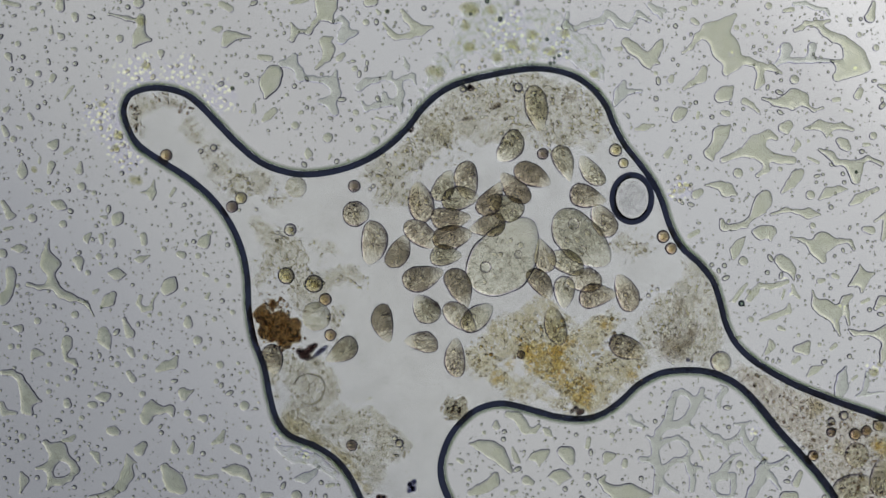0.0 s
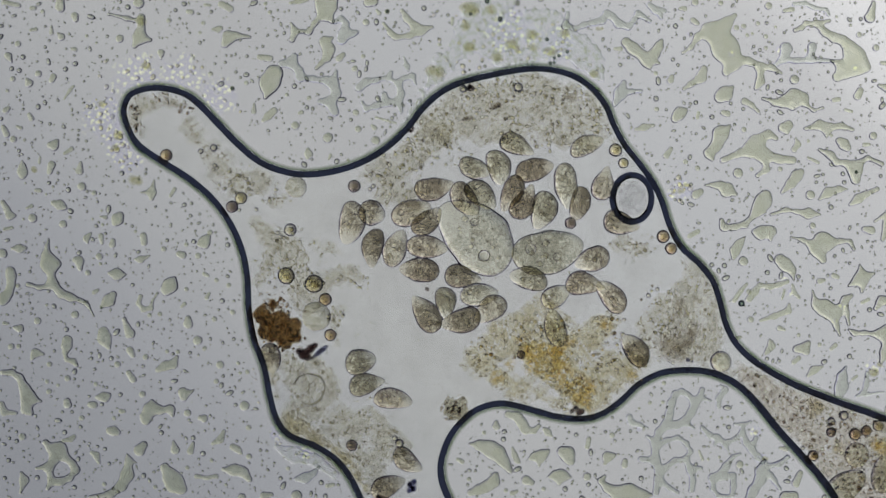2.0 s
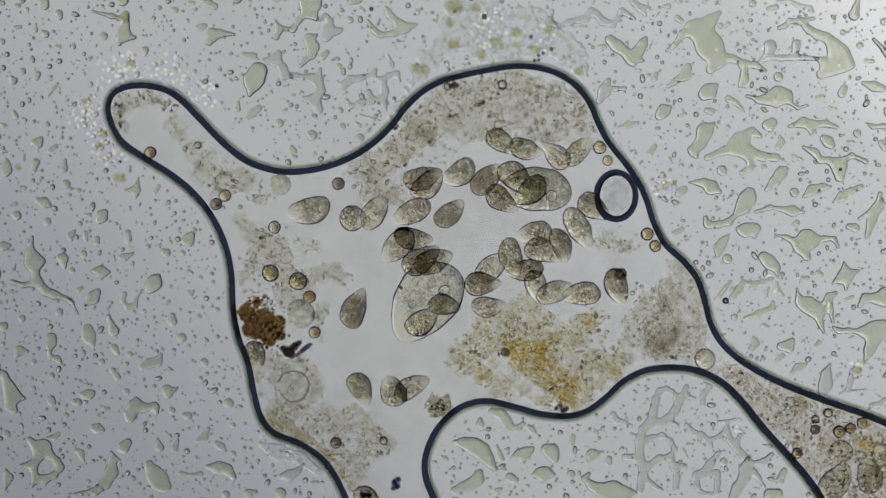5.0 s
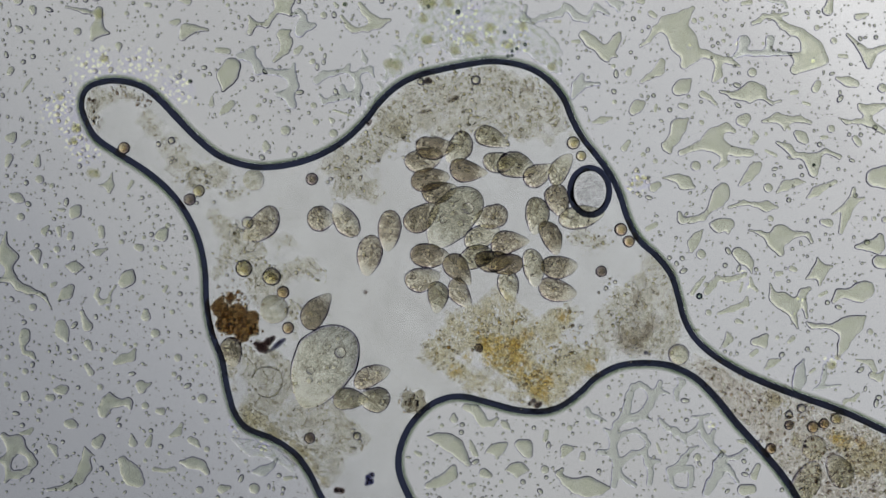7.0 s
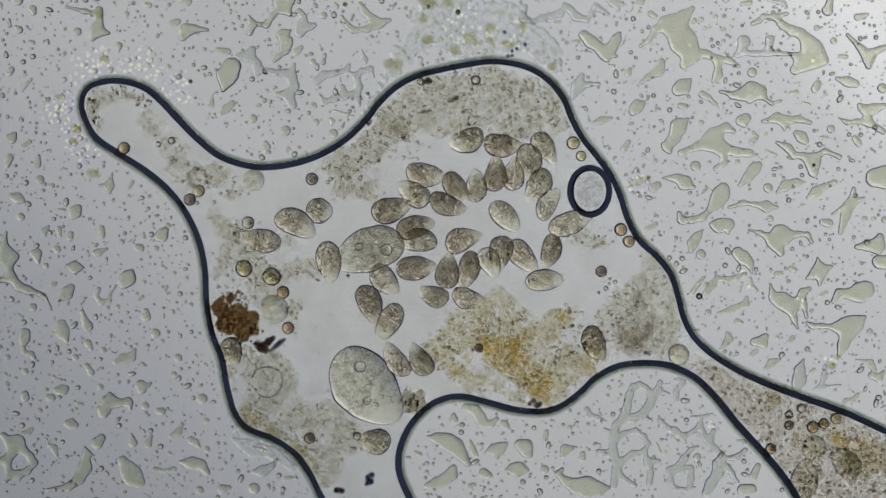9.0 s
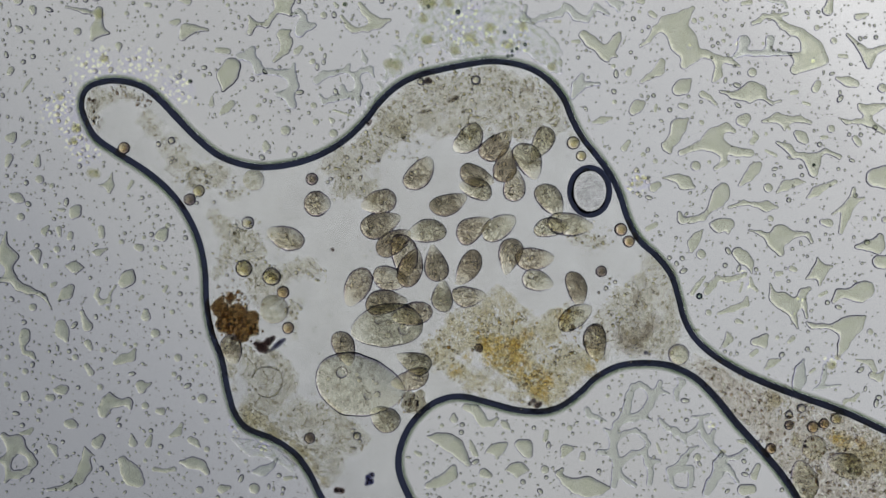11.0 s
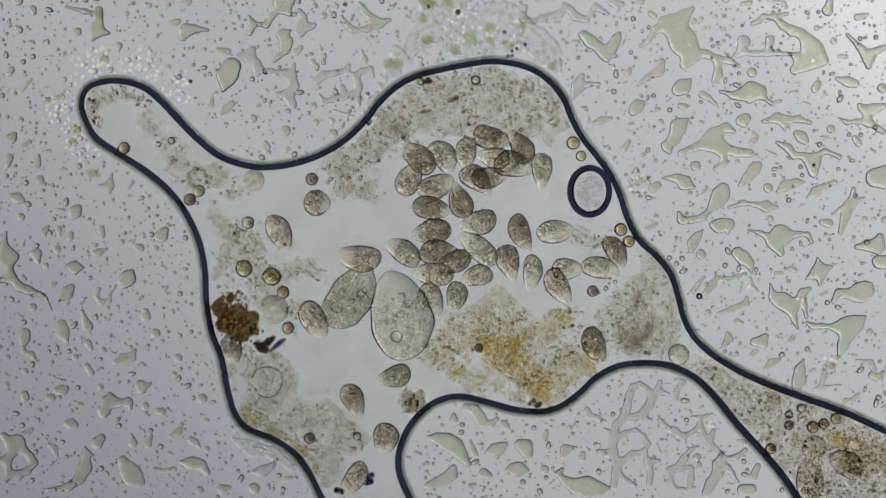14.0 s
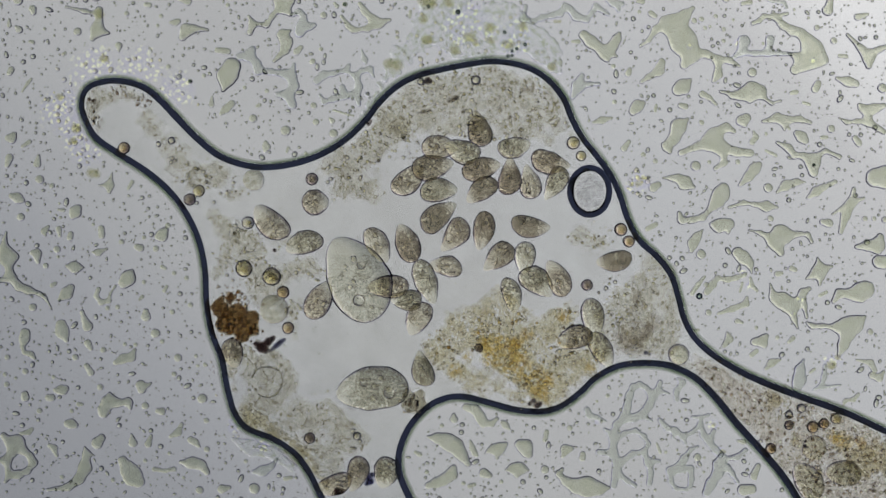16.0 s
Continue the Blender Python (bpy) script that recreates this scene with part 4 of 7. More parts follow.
mat_thing("detritus_mat", [[(1560, 800, 14), (1620, 830, 30), (1660, 850, 30)], [(1440, 720, 12)], [(1560, 760, 10)], [(1480, 800, 10)]], OCHRE_MAT, "ochre flakes in the channel's brown detritus", "detritus", wobble=12, z0=2.6, seed=11)


mat_thing("detritus_mat", [[(1548, 778, 14), (1568, 792, 12)], [(1600, 800, 14)], [(1575, 835, 14)], [(1530, 845, 10)]], RUST_MAT, "rust-coloured flecks in the channel's detritus", "detritus", wobble=8, z0=3.6, seed=15, step=2.5)
mat_thing("detritus_mat", [[(508, 735, 12), (520, 756, 14), (552, 776, 16), (590, 798, 16), (620, 826, 15), (645, 862, 12)], [(470, 620, 8), (482, 660, 9), (492, 700, 9)]], OCHRE_MAT, "yellowish detritus settled along the near shore", "detritus", wobble=9, z0=2.2, seed=13)


def silt_grain(k):
    c = k.coords()
    cloud = k.ramp(k.noise(c, 14, 5, 0.65), (0.36, (0.90, 0.898, 0.888)), (0.56, (0.965, 0.965, 0.962)), (0.66, (1, 1, 1)))
    fleck = k.n("ShaderNodeTexVoronoi", Vector=c, Scale=75.0)
    some = k.math("LESS_THAN", k.n("ShaderNodeSeparateXYZ", Vector=fleck.outputs["Color"]).outputs[1], 0.18)
    dot = k.ramp(fleck.outputs["Distance"], (0.07, (1, 1, 1)), (0.13, (0, 0, 0)))
    return k.mix(k.math("MULTIPLY", some, dot), cloud, (0.66, 0.65, 0.58))


bm = bmesh.new()
inner = [bm.verts.new((*q, 0.0007)) for q in (shore + inward(shore) * 0.013)[::2]]
bmesh.ops.triangle_fill(bm, edges=[bm.edges.new((inner[i - 1], inner[i])) for i in range(len(inner))], use_beauty=True)
tagged(link("silt_film", bm, sheer("silt", silt_grain), smooth=False), "faint cloudy silt with tiny flecks under the water", "silt", kind="stuff")


def lump(name, nodes, material, label, height=14.0, seed=0.0, z0=1.0, wobble=4.0):
    """A knobbly opaque clump."""
    me, at = puddle_mesh(name, [[n] for n in nodes], 1.6, height, 12.0, blend=6.0, wobble=wobble, seed=seed, z0=z0)
    co = np.empty(len(me.vertices) * 3)
    me.vertices.foreach_get("co", co)
    co = co.reshape(-1, 3)
    up = co[:, 2] > (z0 + 0.5) * MU
    for i in np.nonzero(up)[0]:
        co[i, 2] *= 1 + 0.45 * noise.noise(Vector(co[i]) * 160) + 0.25 * noise.noise(Vector(co[i]) * 420)
    me.vertices.foreach_set("co", co.ravel())
    me.materials.append(material)
    ob = new(name, me)
    ob.location = at
    return tagged(ob, label, "clump")


lump("detritus_clump", [(468, 560, 20), (490, 575, 29), (512, 587, 22), (474, 585, 19), (522, 572, 11), (484, 541, 12), (497, 530, 7), (505, 607, 12), (466, 545, 10), (528, 600, 9)], CLUMP, "dense rust-brown clump of detritus against the shore", 16, 1.0)
DARK = sheer("dark_fragment", detritus((0.10, 0.07, 0.07), (0.22, 0.16, 0.15), (0.40, 0.32, 0.28), 160, 0.0))
NAVY = sheer("blue_black_fragment", detritus((0.05, 0.06, 0.16), (0.12, 0.13, 0.28), (0.3, 0.3, 0.42), 160, 0.0))
lump("dark_fragment", [(538, 627, 9), (550, 618, 9), (545, 632, 7), (528, 620, 4), (558, 612, 6)], DARK, "dark purplish crumb of detritus", 7, 2.0, wobble=2)
lump("dark_splinter", [(552, 634, 3.2), (557, 630, 4.2), (562, 626, 4.8), (566, 622.5, 4.8), (570, 619.5, 4.6), (574, 616.5, 4.2), (578, 613.5, 3.2)], NAVY, "thin dark splinter lying beside the crumb", 3, 0.4, wobble=0.4)
lump("dark_fragment", [(726, 857, 6.5), (731, 865, 7), (724, 868, 5), (733, 853, 4)], NAVY, "small blue-black crumb of detritus", 7, 3.0, wobble=2)
lump("dark_fragment", [(671, 880, 5), (680, 881, 4)], DARK, "small dark crumb of detritus", 5, 3.6, wobble=2)
lump("dark_fragment", [(832, 155, 4.5), (837, 158, 3), (829, 159, 3)], DARK, "small black crumb at the far shore", 6, 1.5, wobble=1.5)
lump("dark_fragment", [(727, 232, 4.5), (731, 227, 3)], DARK, "small black crumb on the far shore", 6, 1.9, wobble=1.5)
lump("dark_fragment", [(1012, 727, 7), (1024, 730, 8), (1018, 722, 7), (1030, 727, 5)], DARK, "dark crumb at the near shore", 6, 4.0, wobble=2)
lump("dark_fragment", [(1217, 637, 5), (1225, 640, 3)], NAVY, "small blue-black crumb in grey detritus", 5, 4.4, wobble=1)
lump("dark_fragment", [(825, 211, 5), (833, 209, 5), (818, 213, 3)], sheer("grey_brown_crumb", detritus((0.30, 0.27, 0.22), (0.5, 0.46, 0.4), (0.75, 0.7, 0.62), 150, 0.1)), "grey-brown crumb in the far detritus", 5, 4.9, wobble=2)
lump("dark_fragment", [(876, 190, 5), (883, 186, 4), (868, 192, 3)], bpy.data.materials["grey_brown_crumb"], "grey-brown crumb in the far detritus", 5, 5.2, wobble=2)
lump("detritus_clump", [(797, 715, 11), (808, 722, 12), (802, 735, 10), (817, 712, 9), (792, 728, 7), (822, 724, 9), (817, 737, 8)], sheer("olive_clump", detritus((0.50, 0.47, 0.38), (0.74, 0.72, 0.63), (0.93, 0.92, 0.86), 190, 0.25)), "loose olive clump of grains beside the near shore", 7, 5.5, wobble=5)


# fine grains: small refracting beads, most of them lying in the mats
def bead_lists(verts, faces, x, y, z, r, n=7):
    at = len(verts)
    p = plan(x, y)
    for k in (-0.6, 0.6):
        for i in range(n):
            a = 2 * math.pi * (i + (0.5 if k > 0 else 0)) / n
            verts.append((p.x + 0.8 * r * MU * math.cos(a), p.y + 0.8 * r * MU * math.sin(a), (z + k * r) * MU))
    for i in range(n):
        a = 2 * math.pi * (i + 0.25) / n
        verts.append((p.x + r * MU * math.cos(a), p.y + r * MU * math.sin(a), z * MU))
    verts.append((p.x, p.y, (z - r) * MU))
    verts.append((p.x, p.y, (z + r) * MU))
    lo, hi, md, b, t = at, at + n, at + 2 * n, at + 3 * n, at + 3 * n + 1
    for i in range(n):
        j = (i + 1) % n
        faces.extend(((b, lo + j, lo + i), (t, hi + i, hi + j), (lo + i, lo + j, md + j), (lo + i, md + j, md + i), (md + i, md + j, hi + j), (md + i, hi + j, hi + i)))


def grain_tint(stops):
    def grain(k):
        rnd = k.t.nodes.new("ShaderNodeNewGeometry").outputs["Random Per Island"]
        return k.ramp(rnd, *stops)
    return grain


GRAIN = glass("pale_grain", 1.07, grain=grain_tint(((0.0, (0.95, 0.94, 0.80)), (0.5, (0.98, 0.975, 0.88)), (0.90, (0.99, 0.985, 0.93)), (0.95, (0.99, 0.985, 0.93)), (1.0, (0.60, 0.57, 0.50)))))
OCHRE_GRAIN = glass("ochre_grain", 1.07, grain=grain_tint(((0.0, (0.90, 0.80, 0.52)), (0.25, (0.96, 0.94, 0.80)), (0.85, (0.985, 0.98, 0.92)), (1.0, (0.68, 0.62, 0.50)))))
BROWN_GRAIN = glass("brown_grain", 1.075, grain=grain_tint(((0.0, (0.68, 0.60, 0.49)), (0.3, (0.92, 0.88, 0.78)), (1.0, (0.985, 0.98, 0.92)))))


def grains(name, areas, density, rmin, rmax, material, label, seed, zmax=9.0):
    r0 = random.Random(seed)
    verts, faces = [], []
    for cx, cy, rad in areas:
        for i in range(int(density * rad * rad)):
            a, q = r0.uniform(0, 6.28), rad * math.sqrt(r0.random()) * r0.choice((0.7, 1.0, 1.2))
            x, y = cx + q * math.cos(a), cy + q * math.sin(a)
            if in_water(x, y) < 13 + r0.random() * 5:
                continue
            r = rmin + (rmax - rmin) * r0.random() ** 2.2
            bead_lists(verts, faces, x, y, r0.uniform(r + 1, max(zmax, r + 2)), r)
    return stuff(name, verts, faces, material, label, "grains")


FAR_FIELD = [(780, 225, 42), (850, 185, 55), (930, 165, 50), (1000, 185, 52), (1050, 215, 30), (700, 290, 40), (690, 345, 38), (740, 275, 42), (800, 270, 30), (1040, 180, 30), (1066, 215, 24), (1088, 250, 18), (900, 235, 40), (980, 245, 36)]
grains("fine_grains", FAR_FIELD, 0.032, 1.2, 4.2, GRAIN, "fine pale grains strewn under the far shore", 1)
grains("fine_grains", [(430, 325, 36), (490, 350, 26), (510, 430, 30), (540, 480, 46), (625, 495, 28), (465, 480, 26), (590, 560, 22), (490, 410, 12)], 0.035, 1.2, 4.0, GRAIN, "fine pale grains strewn round the cysts", 2)
grains("fine_grains", [(550, 650, 40), (560, 735, 48), (620, 740, 42), (680, 770, 42), (640, 810, 40), (700, 785, 14)], 0.035, 0.8, 2.6, GRAIN, "fine pale grains strewn over the shallows", 3)
grains("fine_grains", [(1185, 545, 46), (1215, 600, 52), (1170, 605, 42), (1235, 500, 32), (1120, 435, 36), (1265, 560, 18)], 0.035, 1.1, 3.6, GRAIN, "fine grey grains strewn over the grey mat", 4)
grains("fine_grains", [(860, 630, 34), (920, 600, 44), (985, 620, 56), (1045, 670, 46), (1085, 620, 44), (1000, 700, 34), (1075, 575, 28), (1120, 650, 24)], 0.036, 1.1, 4.0, OCHRE_GRAIN, "ochre grains strewn through the orange detritus", 5)
grains("fine_grains", [(1330, 680, 34), (1390, 725, 42), (1460, 770, 58), (1540, 810, 66), (1620, 850, 66), (1440, 690, 30), (1530, 880, 60), (1610, 790, 34)], 0.04, 1.1, 3.6, BROWN_GRAIN, "brown grains crowding the channel", 6)
grains("fine_grains", [(803, 722, 22), (800, 718, 16), (808, 726, 16), (240, 195, 14), (240, 225, 16), (290, 172, 22), (330, 190, 14), (490, 560, 44), (512, 600, 24)], 0.12, 1.1, 3.2, BROWN_GRAIN, "brown grains in small clusters", 7, 20)
RUST_GRAIN = glass("rust_grain", 1.08, grain=grain_tint(((0.0, (0.55, 0.43, 0.28)), (0.5, (0.74, 0.60, 0.38)), (0.85, (0.86, 0.74, 0.50)), (1.0, (0.95, 0.88, 0.70)))))
grains("fine_grains", [(468, 560, 18), (490, 572, 30), (512, 587, 24), (474, 588, 18), (486, 541, 13), (500, 606, 14), (527, 596, 12)], 0.085, 1.2, 3.2, RUST_GRAIN, "rust-brown grains crusting the dense clump", 9, 26)
open_areas = [(p[0], p[1], 60) for p in ((300, 230), (380, 290), (560, 400), (680, 480), (660, 640), (760, 650), (740, 760), (720, 840), (880, 560), (1100, 340), (640, 560), (1010, 480), (860, 420))]
grains("fine_grains", open_areas, 0.0045, 0.6, 1.9, GRAIN, "sparse specks drifting in open water", 8)

# fine grains of larger size in the far detritus, told apart one by one
PEARL = glass("pearl_grain", 1.11, (0.965, 0.962, 0.88))


def pearl(x, y, r):
    bm = bmesh.new()
    bmesh.ops.create_icosphere(bm, subdivisions=2, radius=r * MU)
    ob = link("pale_globule", bm, PEARL)
    ob.location = plan(x, y, 9 + r)
    tagged(ob, "tiny pale round globule in the water", "globule", "pale globules in the water")


for row in ((820, 158, 7), (381, 293, 3.6), (379, 300, 3.2), (386, 297, 3), (379, 262, 7), (356, 268, 5), (424, 312, 4), (436, 317, 4), (447, 327, 4), (407, 322, 4), (441, 335, 3.6), (416, 341, 3), (454, 371, 4), (424, 372, 3.6), (465, 355, 3),
            (492, 412, 4), (497, 419, 4), (503, 421, 3.6), (490, 426, 3.6), (656, 309, 4), (690, 292, 4), (655, 335, 4), (661, 330, 4), (477, 500, 3.5), (1147, 523, 4.5), (1163, 512, 4), (1190, 642, 3.5), (1168, 586, 3.6), (1420, 793, 4),
            (917, 155, 9), (1470, 746, 8), (1492, 735, 9), (707, 784, 8), (699, 775, 5), (712, 793, 4), (697, 806, 3.5), (703, 806, 3.5)):
    pearl(*row)


# ---- resting cysts ----
def cyst_tint(core, rim):
    def grain(k):
        v = k.n("ShaderNodeTexVoronoi", Vector=k.coords(), Scale=170.0).outputs["Distance"]
        n = k.noise(k.coords(), 90, 3)
        return k.mix(k.ramp(n, (0.38, (0, 0, 0)), (0.68, (1, 1, 1))), k.ramp(v, (0.18, rim), (0.34, core), (0.5, core), (0.75, rim)), rim)
    return grain


CYSTS = {"orange-brown": glass("orange_cyst", 1.095, grain=cyst_tint((0.58, 0.49, 0.34), (0.94, 0.88, 0.73))),
         "yellowish": glass("yellow_cyst", 1.085, grain=cyst_tint((0.80, 0.765, 0.56), (0.96, 0.94, 0.80))),
         "dark grey": glass("dark_cyst", 1.085, grain=cyst_tint((0.36, 0.32, 0.29), (0.76, 0.72, 0.66))),
         "faint ghostly": glass("faint_cyst", 1.045, grain=cyst_tint((0.76, 0.75, 0.65), (0.98, 0.975, 0.93))),
         "clear pale": glass("clear_cyst", 1.09, grain=cyst_tint((0.78, 0.77, 0.65), (0.96, 0.955, 0.88)))}
KERNEL = glass("cyst_kernel", 1.02, grain=cyst_tint((0.90, 0.86, 0.75), (0.98, 0.965, 0.91)))


def ball(r, flat=1.0, knobs=0.0, seed=0, u=28, v=18):
    bm = bmesh.new()
    bmesh.ops.create_uvsphere(bm, u_segments=u, v_segments=v, radius=r * MU)
    for w in bm.verts:
        if knobs:
            w.co *= 1 + knobs * noise.noise(w.co * 70 / MU * 0.001 * (12 / r) + Vector((seed, 0, 0)))
        w.co.z *= flat
    return bm


def cyst(x, y, r, colour, z=None, wobble=0.05):
    ob = tagged(new("round_cyst"), f"{colour} round resting cyst lying in the water", "cyst", "round cysts in the water")
    ob.location = plan(x, y, 3 + 0.8 * r if z is None else z)
    part("wall", ball(r, 0.8 if r < 18 else 0.4, wobble, x), CYSTS[colour], ob)
    if r < 18:
        k = part("kernel", ball(r * 0.45, 0.7, 0.25, y), KERNEL, ob, "grainy kernel")
        k.location = Vector((0.08 * r, -0.05 * r, 0)) * MU
    return ob


for row in ((295, 275, 11, "orange-brown"), (411, 366, 11, "dark grey"), (427, 351, 11, "yellowish"), (514, 407, 11.5, "clear pale"), (507, 488, 15.5, "yellowish"), (556, 502, 16.5, "yellowish"), (576, 530, 11.5, "orange-brown"), (585, 593, 11, "orange-brown"),
            (623, 788, 10.5, "dark grey"), (1089, 266, 12, "yellowish"), (1103, 289, 9.5, "yellowish"), (1173, 419, 12, "orange-brown"), (1187, 440, 11, "orange-brown"), (1512, 768, 11, "orange-brown"), (1532, 762, 10, "orange-brown"),
            (1438, 806, 10, "orange-brown"), (1553, 753, 10, "yellowish"), (1470, 765, 9, "dark grey"), (560, 560, 26, "faint ghostly"), (922, 628, 8, "dark grey"), (1275, 640, 19, "clear pale"), (1515, 805, 22, "faint ghostly"), (627, 330, 11.5, "dark grey"), (524, 332, 19, "faint ghostly")):
    cyst(*row)


def split_ring(x, y, r):
    """An empty cyst wall, broken open on one side."""
    bm = bmesh.new()
    rings = []
    for i in range(61):
        a = radians(-125 + 290 * i / 60)
        w = 1.5 - 0.5 * math.cos(3 * a)
        rr = r * (1 + 0.03 * math.sin(3 * a))
        ring = []
        for k in range(8):
            b = 2 * math.pi * k / 8
            ring.append(bm.verts.new(Vector(((rr + w * math.cos(b)) * math.cos(a), (rr + w * math.cos(b)) * math.sin(a), 4 * math.sin(b))) * MU))
        rings.append(ring)
    for p, q in zip(rings, rings[1:]):
        for k in range(8):
            bm.faces.new((p[k], p[(k + 1) % 8], q[(k + 1) % 8], q[k]))
    bm.faces.new(rings[0][::-1])
    bm.faces.new(rings[-1])
    ob = link("broken_cyst", bm, CYSTS["clear pale"])
    ob.location = plan(x, y, 7)
    tagged(ob, "empty yellowish cyst wall broken open on one side", "cyst")


split_ring(548, 688, 27)


def hair(points, r, label):
    cu = bpy.data.curves.new("fibre", "CURVE")
    cu.dimensions, cu.bevel_depth, cu.bevel_resolution = "3D", r * MU, 2
    sp = cu.splines.new("POLY")
    pts = spline([(p[0], p[1]) for p in points], 4, closed=False)
    sp.points.add(len(pts) - 1)
    for q, (x, y) in zip(sp.points, pts):
        q.co = (*plan(x, y, 9), 1)
    ob = new("fibre", cu)
    cu.materials.append(DARK)
    tagged(ob, label, "fibre")


hair([(1235, 472), (1234, 495), (1231, 515), (1232, 535)], 0.8, "thin dark fibre in the grey detritus")
hair([(1248, 517), (1244, 530)], 1.0, "short dark fibre in the grey detritus")
hair([(683, 729), (687, 738), (688, 747)], 1.6, "short dark rod in the shallows")
hair([(1203, 482), (1206, 470), (1213, 464)], 0.8, "curled thin fibre in the grey detritus")
hair([(545, 328), (565, 336), (585, 341), (600, 335)], 0.35, "hair-thin fibre in open water")


# ---- ciliates ----
def ciliate_tint(core, mid, clear):
    """Crowded granules and small rings, paler towards the narrow end."""
    def grain(k):
        rnd = k.t.nodes.new("ShaderNodeObjectInfo").outputs["Random"]
        at = k.n("ShaderNodeVectorMath", Vector=k.coords())
        at.operation = "MULTIPLY"
        at.inputs[1].default_value = (1, 1, 0.3)
        away = k.n("ShaderNodeCombineXYZ", X=k.math("MULTIPLY", rnd, 3.0))
        place = k.n("ShaderNodeVectorMath", Vector=at.outputs[0])
        place.operation = "ADD"
        k.put(place.inputs[1], away.outputs[0])
        c = place.outputs[0]
        # vesicles: pale middles with dark walls
        vesicle = k.n("ShaderNodeTexVoronoi", Vector=c, Scale=88.0).outputs["Distance"]
        ring = k.ramp(vesicle, (0.08, (0.92, 0.92, 0.92)), (0.24, (0.66, 0.66, 0.66)), (0.36, (0.20, 0.20, 0.20)), (0.52, (0.5, 0.5, 0.5)), (0.8, (0.36, 0.36, 0.36)))
        fine = k.noise(c, 330, 3, 0.7)
        worm = k.math("MULTIPLY", k.math("ABSOLUTE", k.math("SUBTRACT", k.noise(c, 120, 2, 0.6), 0.5)), 3.6)
        wide = k.noise(c, 48, 3, 0.6)
        f = k.math("ADD", k.math("MULTIPLY", ring, 0.30), k.math("MULTIPLY", fine, 0.54))
        f = k.math("ADD", f, k.math("MULTIPLY", worm, 0.16))
        f = k.math("ADD", f, k.math("MULTIPLY", wide, 0.36))
        tip = k.n("ShaderNodeMapRange", Value=k.n("ShaderNodeSeparateXYZ", Vector=k.coords("Generated")).outputs[0])
        for key, w in (("From Min", 0.60), ("From Max", 0.95), ("To Max", 0.17)):
            tip.inputs[key].default_value = w
        f = k.math("ADD", k.math("ADD", f, tip.outputs[0]), k.math("MULTIPLY", k.math("SUBTRACT", rnd, 0.5), 0.14))
        return k.ramp(f, (0.565, core), (0.645, mid), (0.745, clear))
    return grain


def ciliate_matter(name, core, mid, clear, fade=0.6):
    """Jelly that bends light less and less towards the thin narrow end."""
    k = Mat(name)
    colour = ciliate_tint(core, mid, clear)(k)
    along = k.n("ShaderNodeMapRange", Value=k.n("ShaderNodeSeparateXYZ", Vector=k.coords("Generated")).outputs[0])
    for key, w in (("From Min", 0.70), ("From Max", 1.0)):
        along.inputs[key].default_value = w
    thin = along.outputs[0]
    tinted = k.mix(k.math("MULTIPLY", thin, fade), colour, (0.985, 0.98, 0.95))
    ior = k.math("SUBTRACT", 1.072, k.math("MULTIPLY", thin, 0.055 * fade))
    return k.done(k.n("ShaderNodeBsdfGlass", Color=tinted, Roughness=0.0, IOR=ior).outputs[0])


BODY = {"dark brown": ciliate_matter("dark_ciliate", (0.58, 0.538, 0.458), (0.785, 0.744, 0.658), (0.945, 0.92, 0.83)),
        "grey-brown": ciliate_matter("brown_ciliate", (0.58, 0.545, 0.465), (0.785, 0.752, 0.665), (0.95, 0.93, 0.85)),
        "pale olive": ciliate_matter("pale_ciliate", (0.60, 0.578, 0.485), (0.80, 0.783, 0.695), (0.955, 0.945, 0.865)),
        "large clear": ciliate_matter("clear_ciliate", (0.70, 0.69, 0.61), (0.862, 0.855, 0.785), (0.96, 0.957, 0.895), 0.1)}
VACUOLE = glass("food_vacuole", 1.05, (0.985, 0.98, 0.93))
CLEAR = glass("clear_vacuole", 0.95, (1.0, 1.0, 1.0))
MEMBRANE = sheer("vacuole_membrane", lambda k: k.ramp(k.noise(k.coords(), 200, 3), (0.4, (0.70, 0.67, 0.58)), (0.65, (0.9, 0.88, 0.8))))


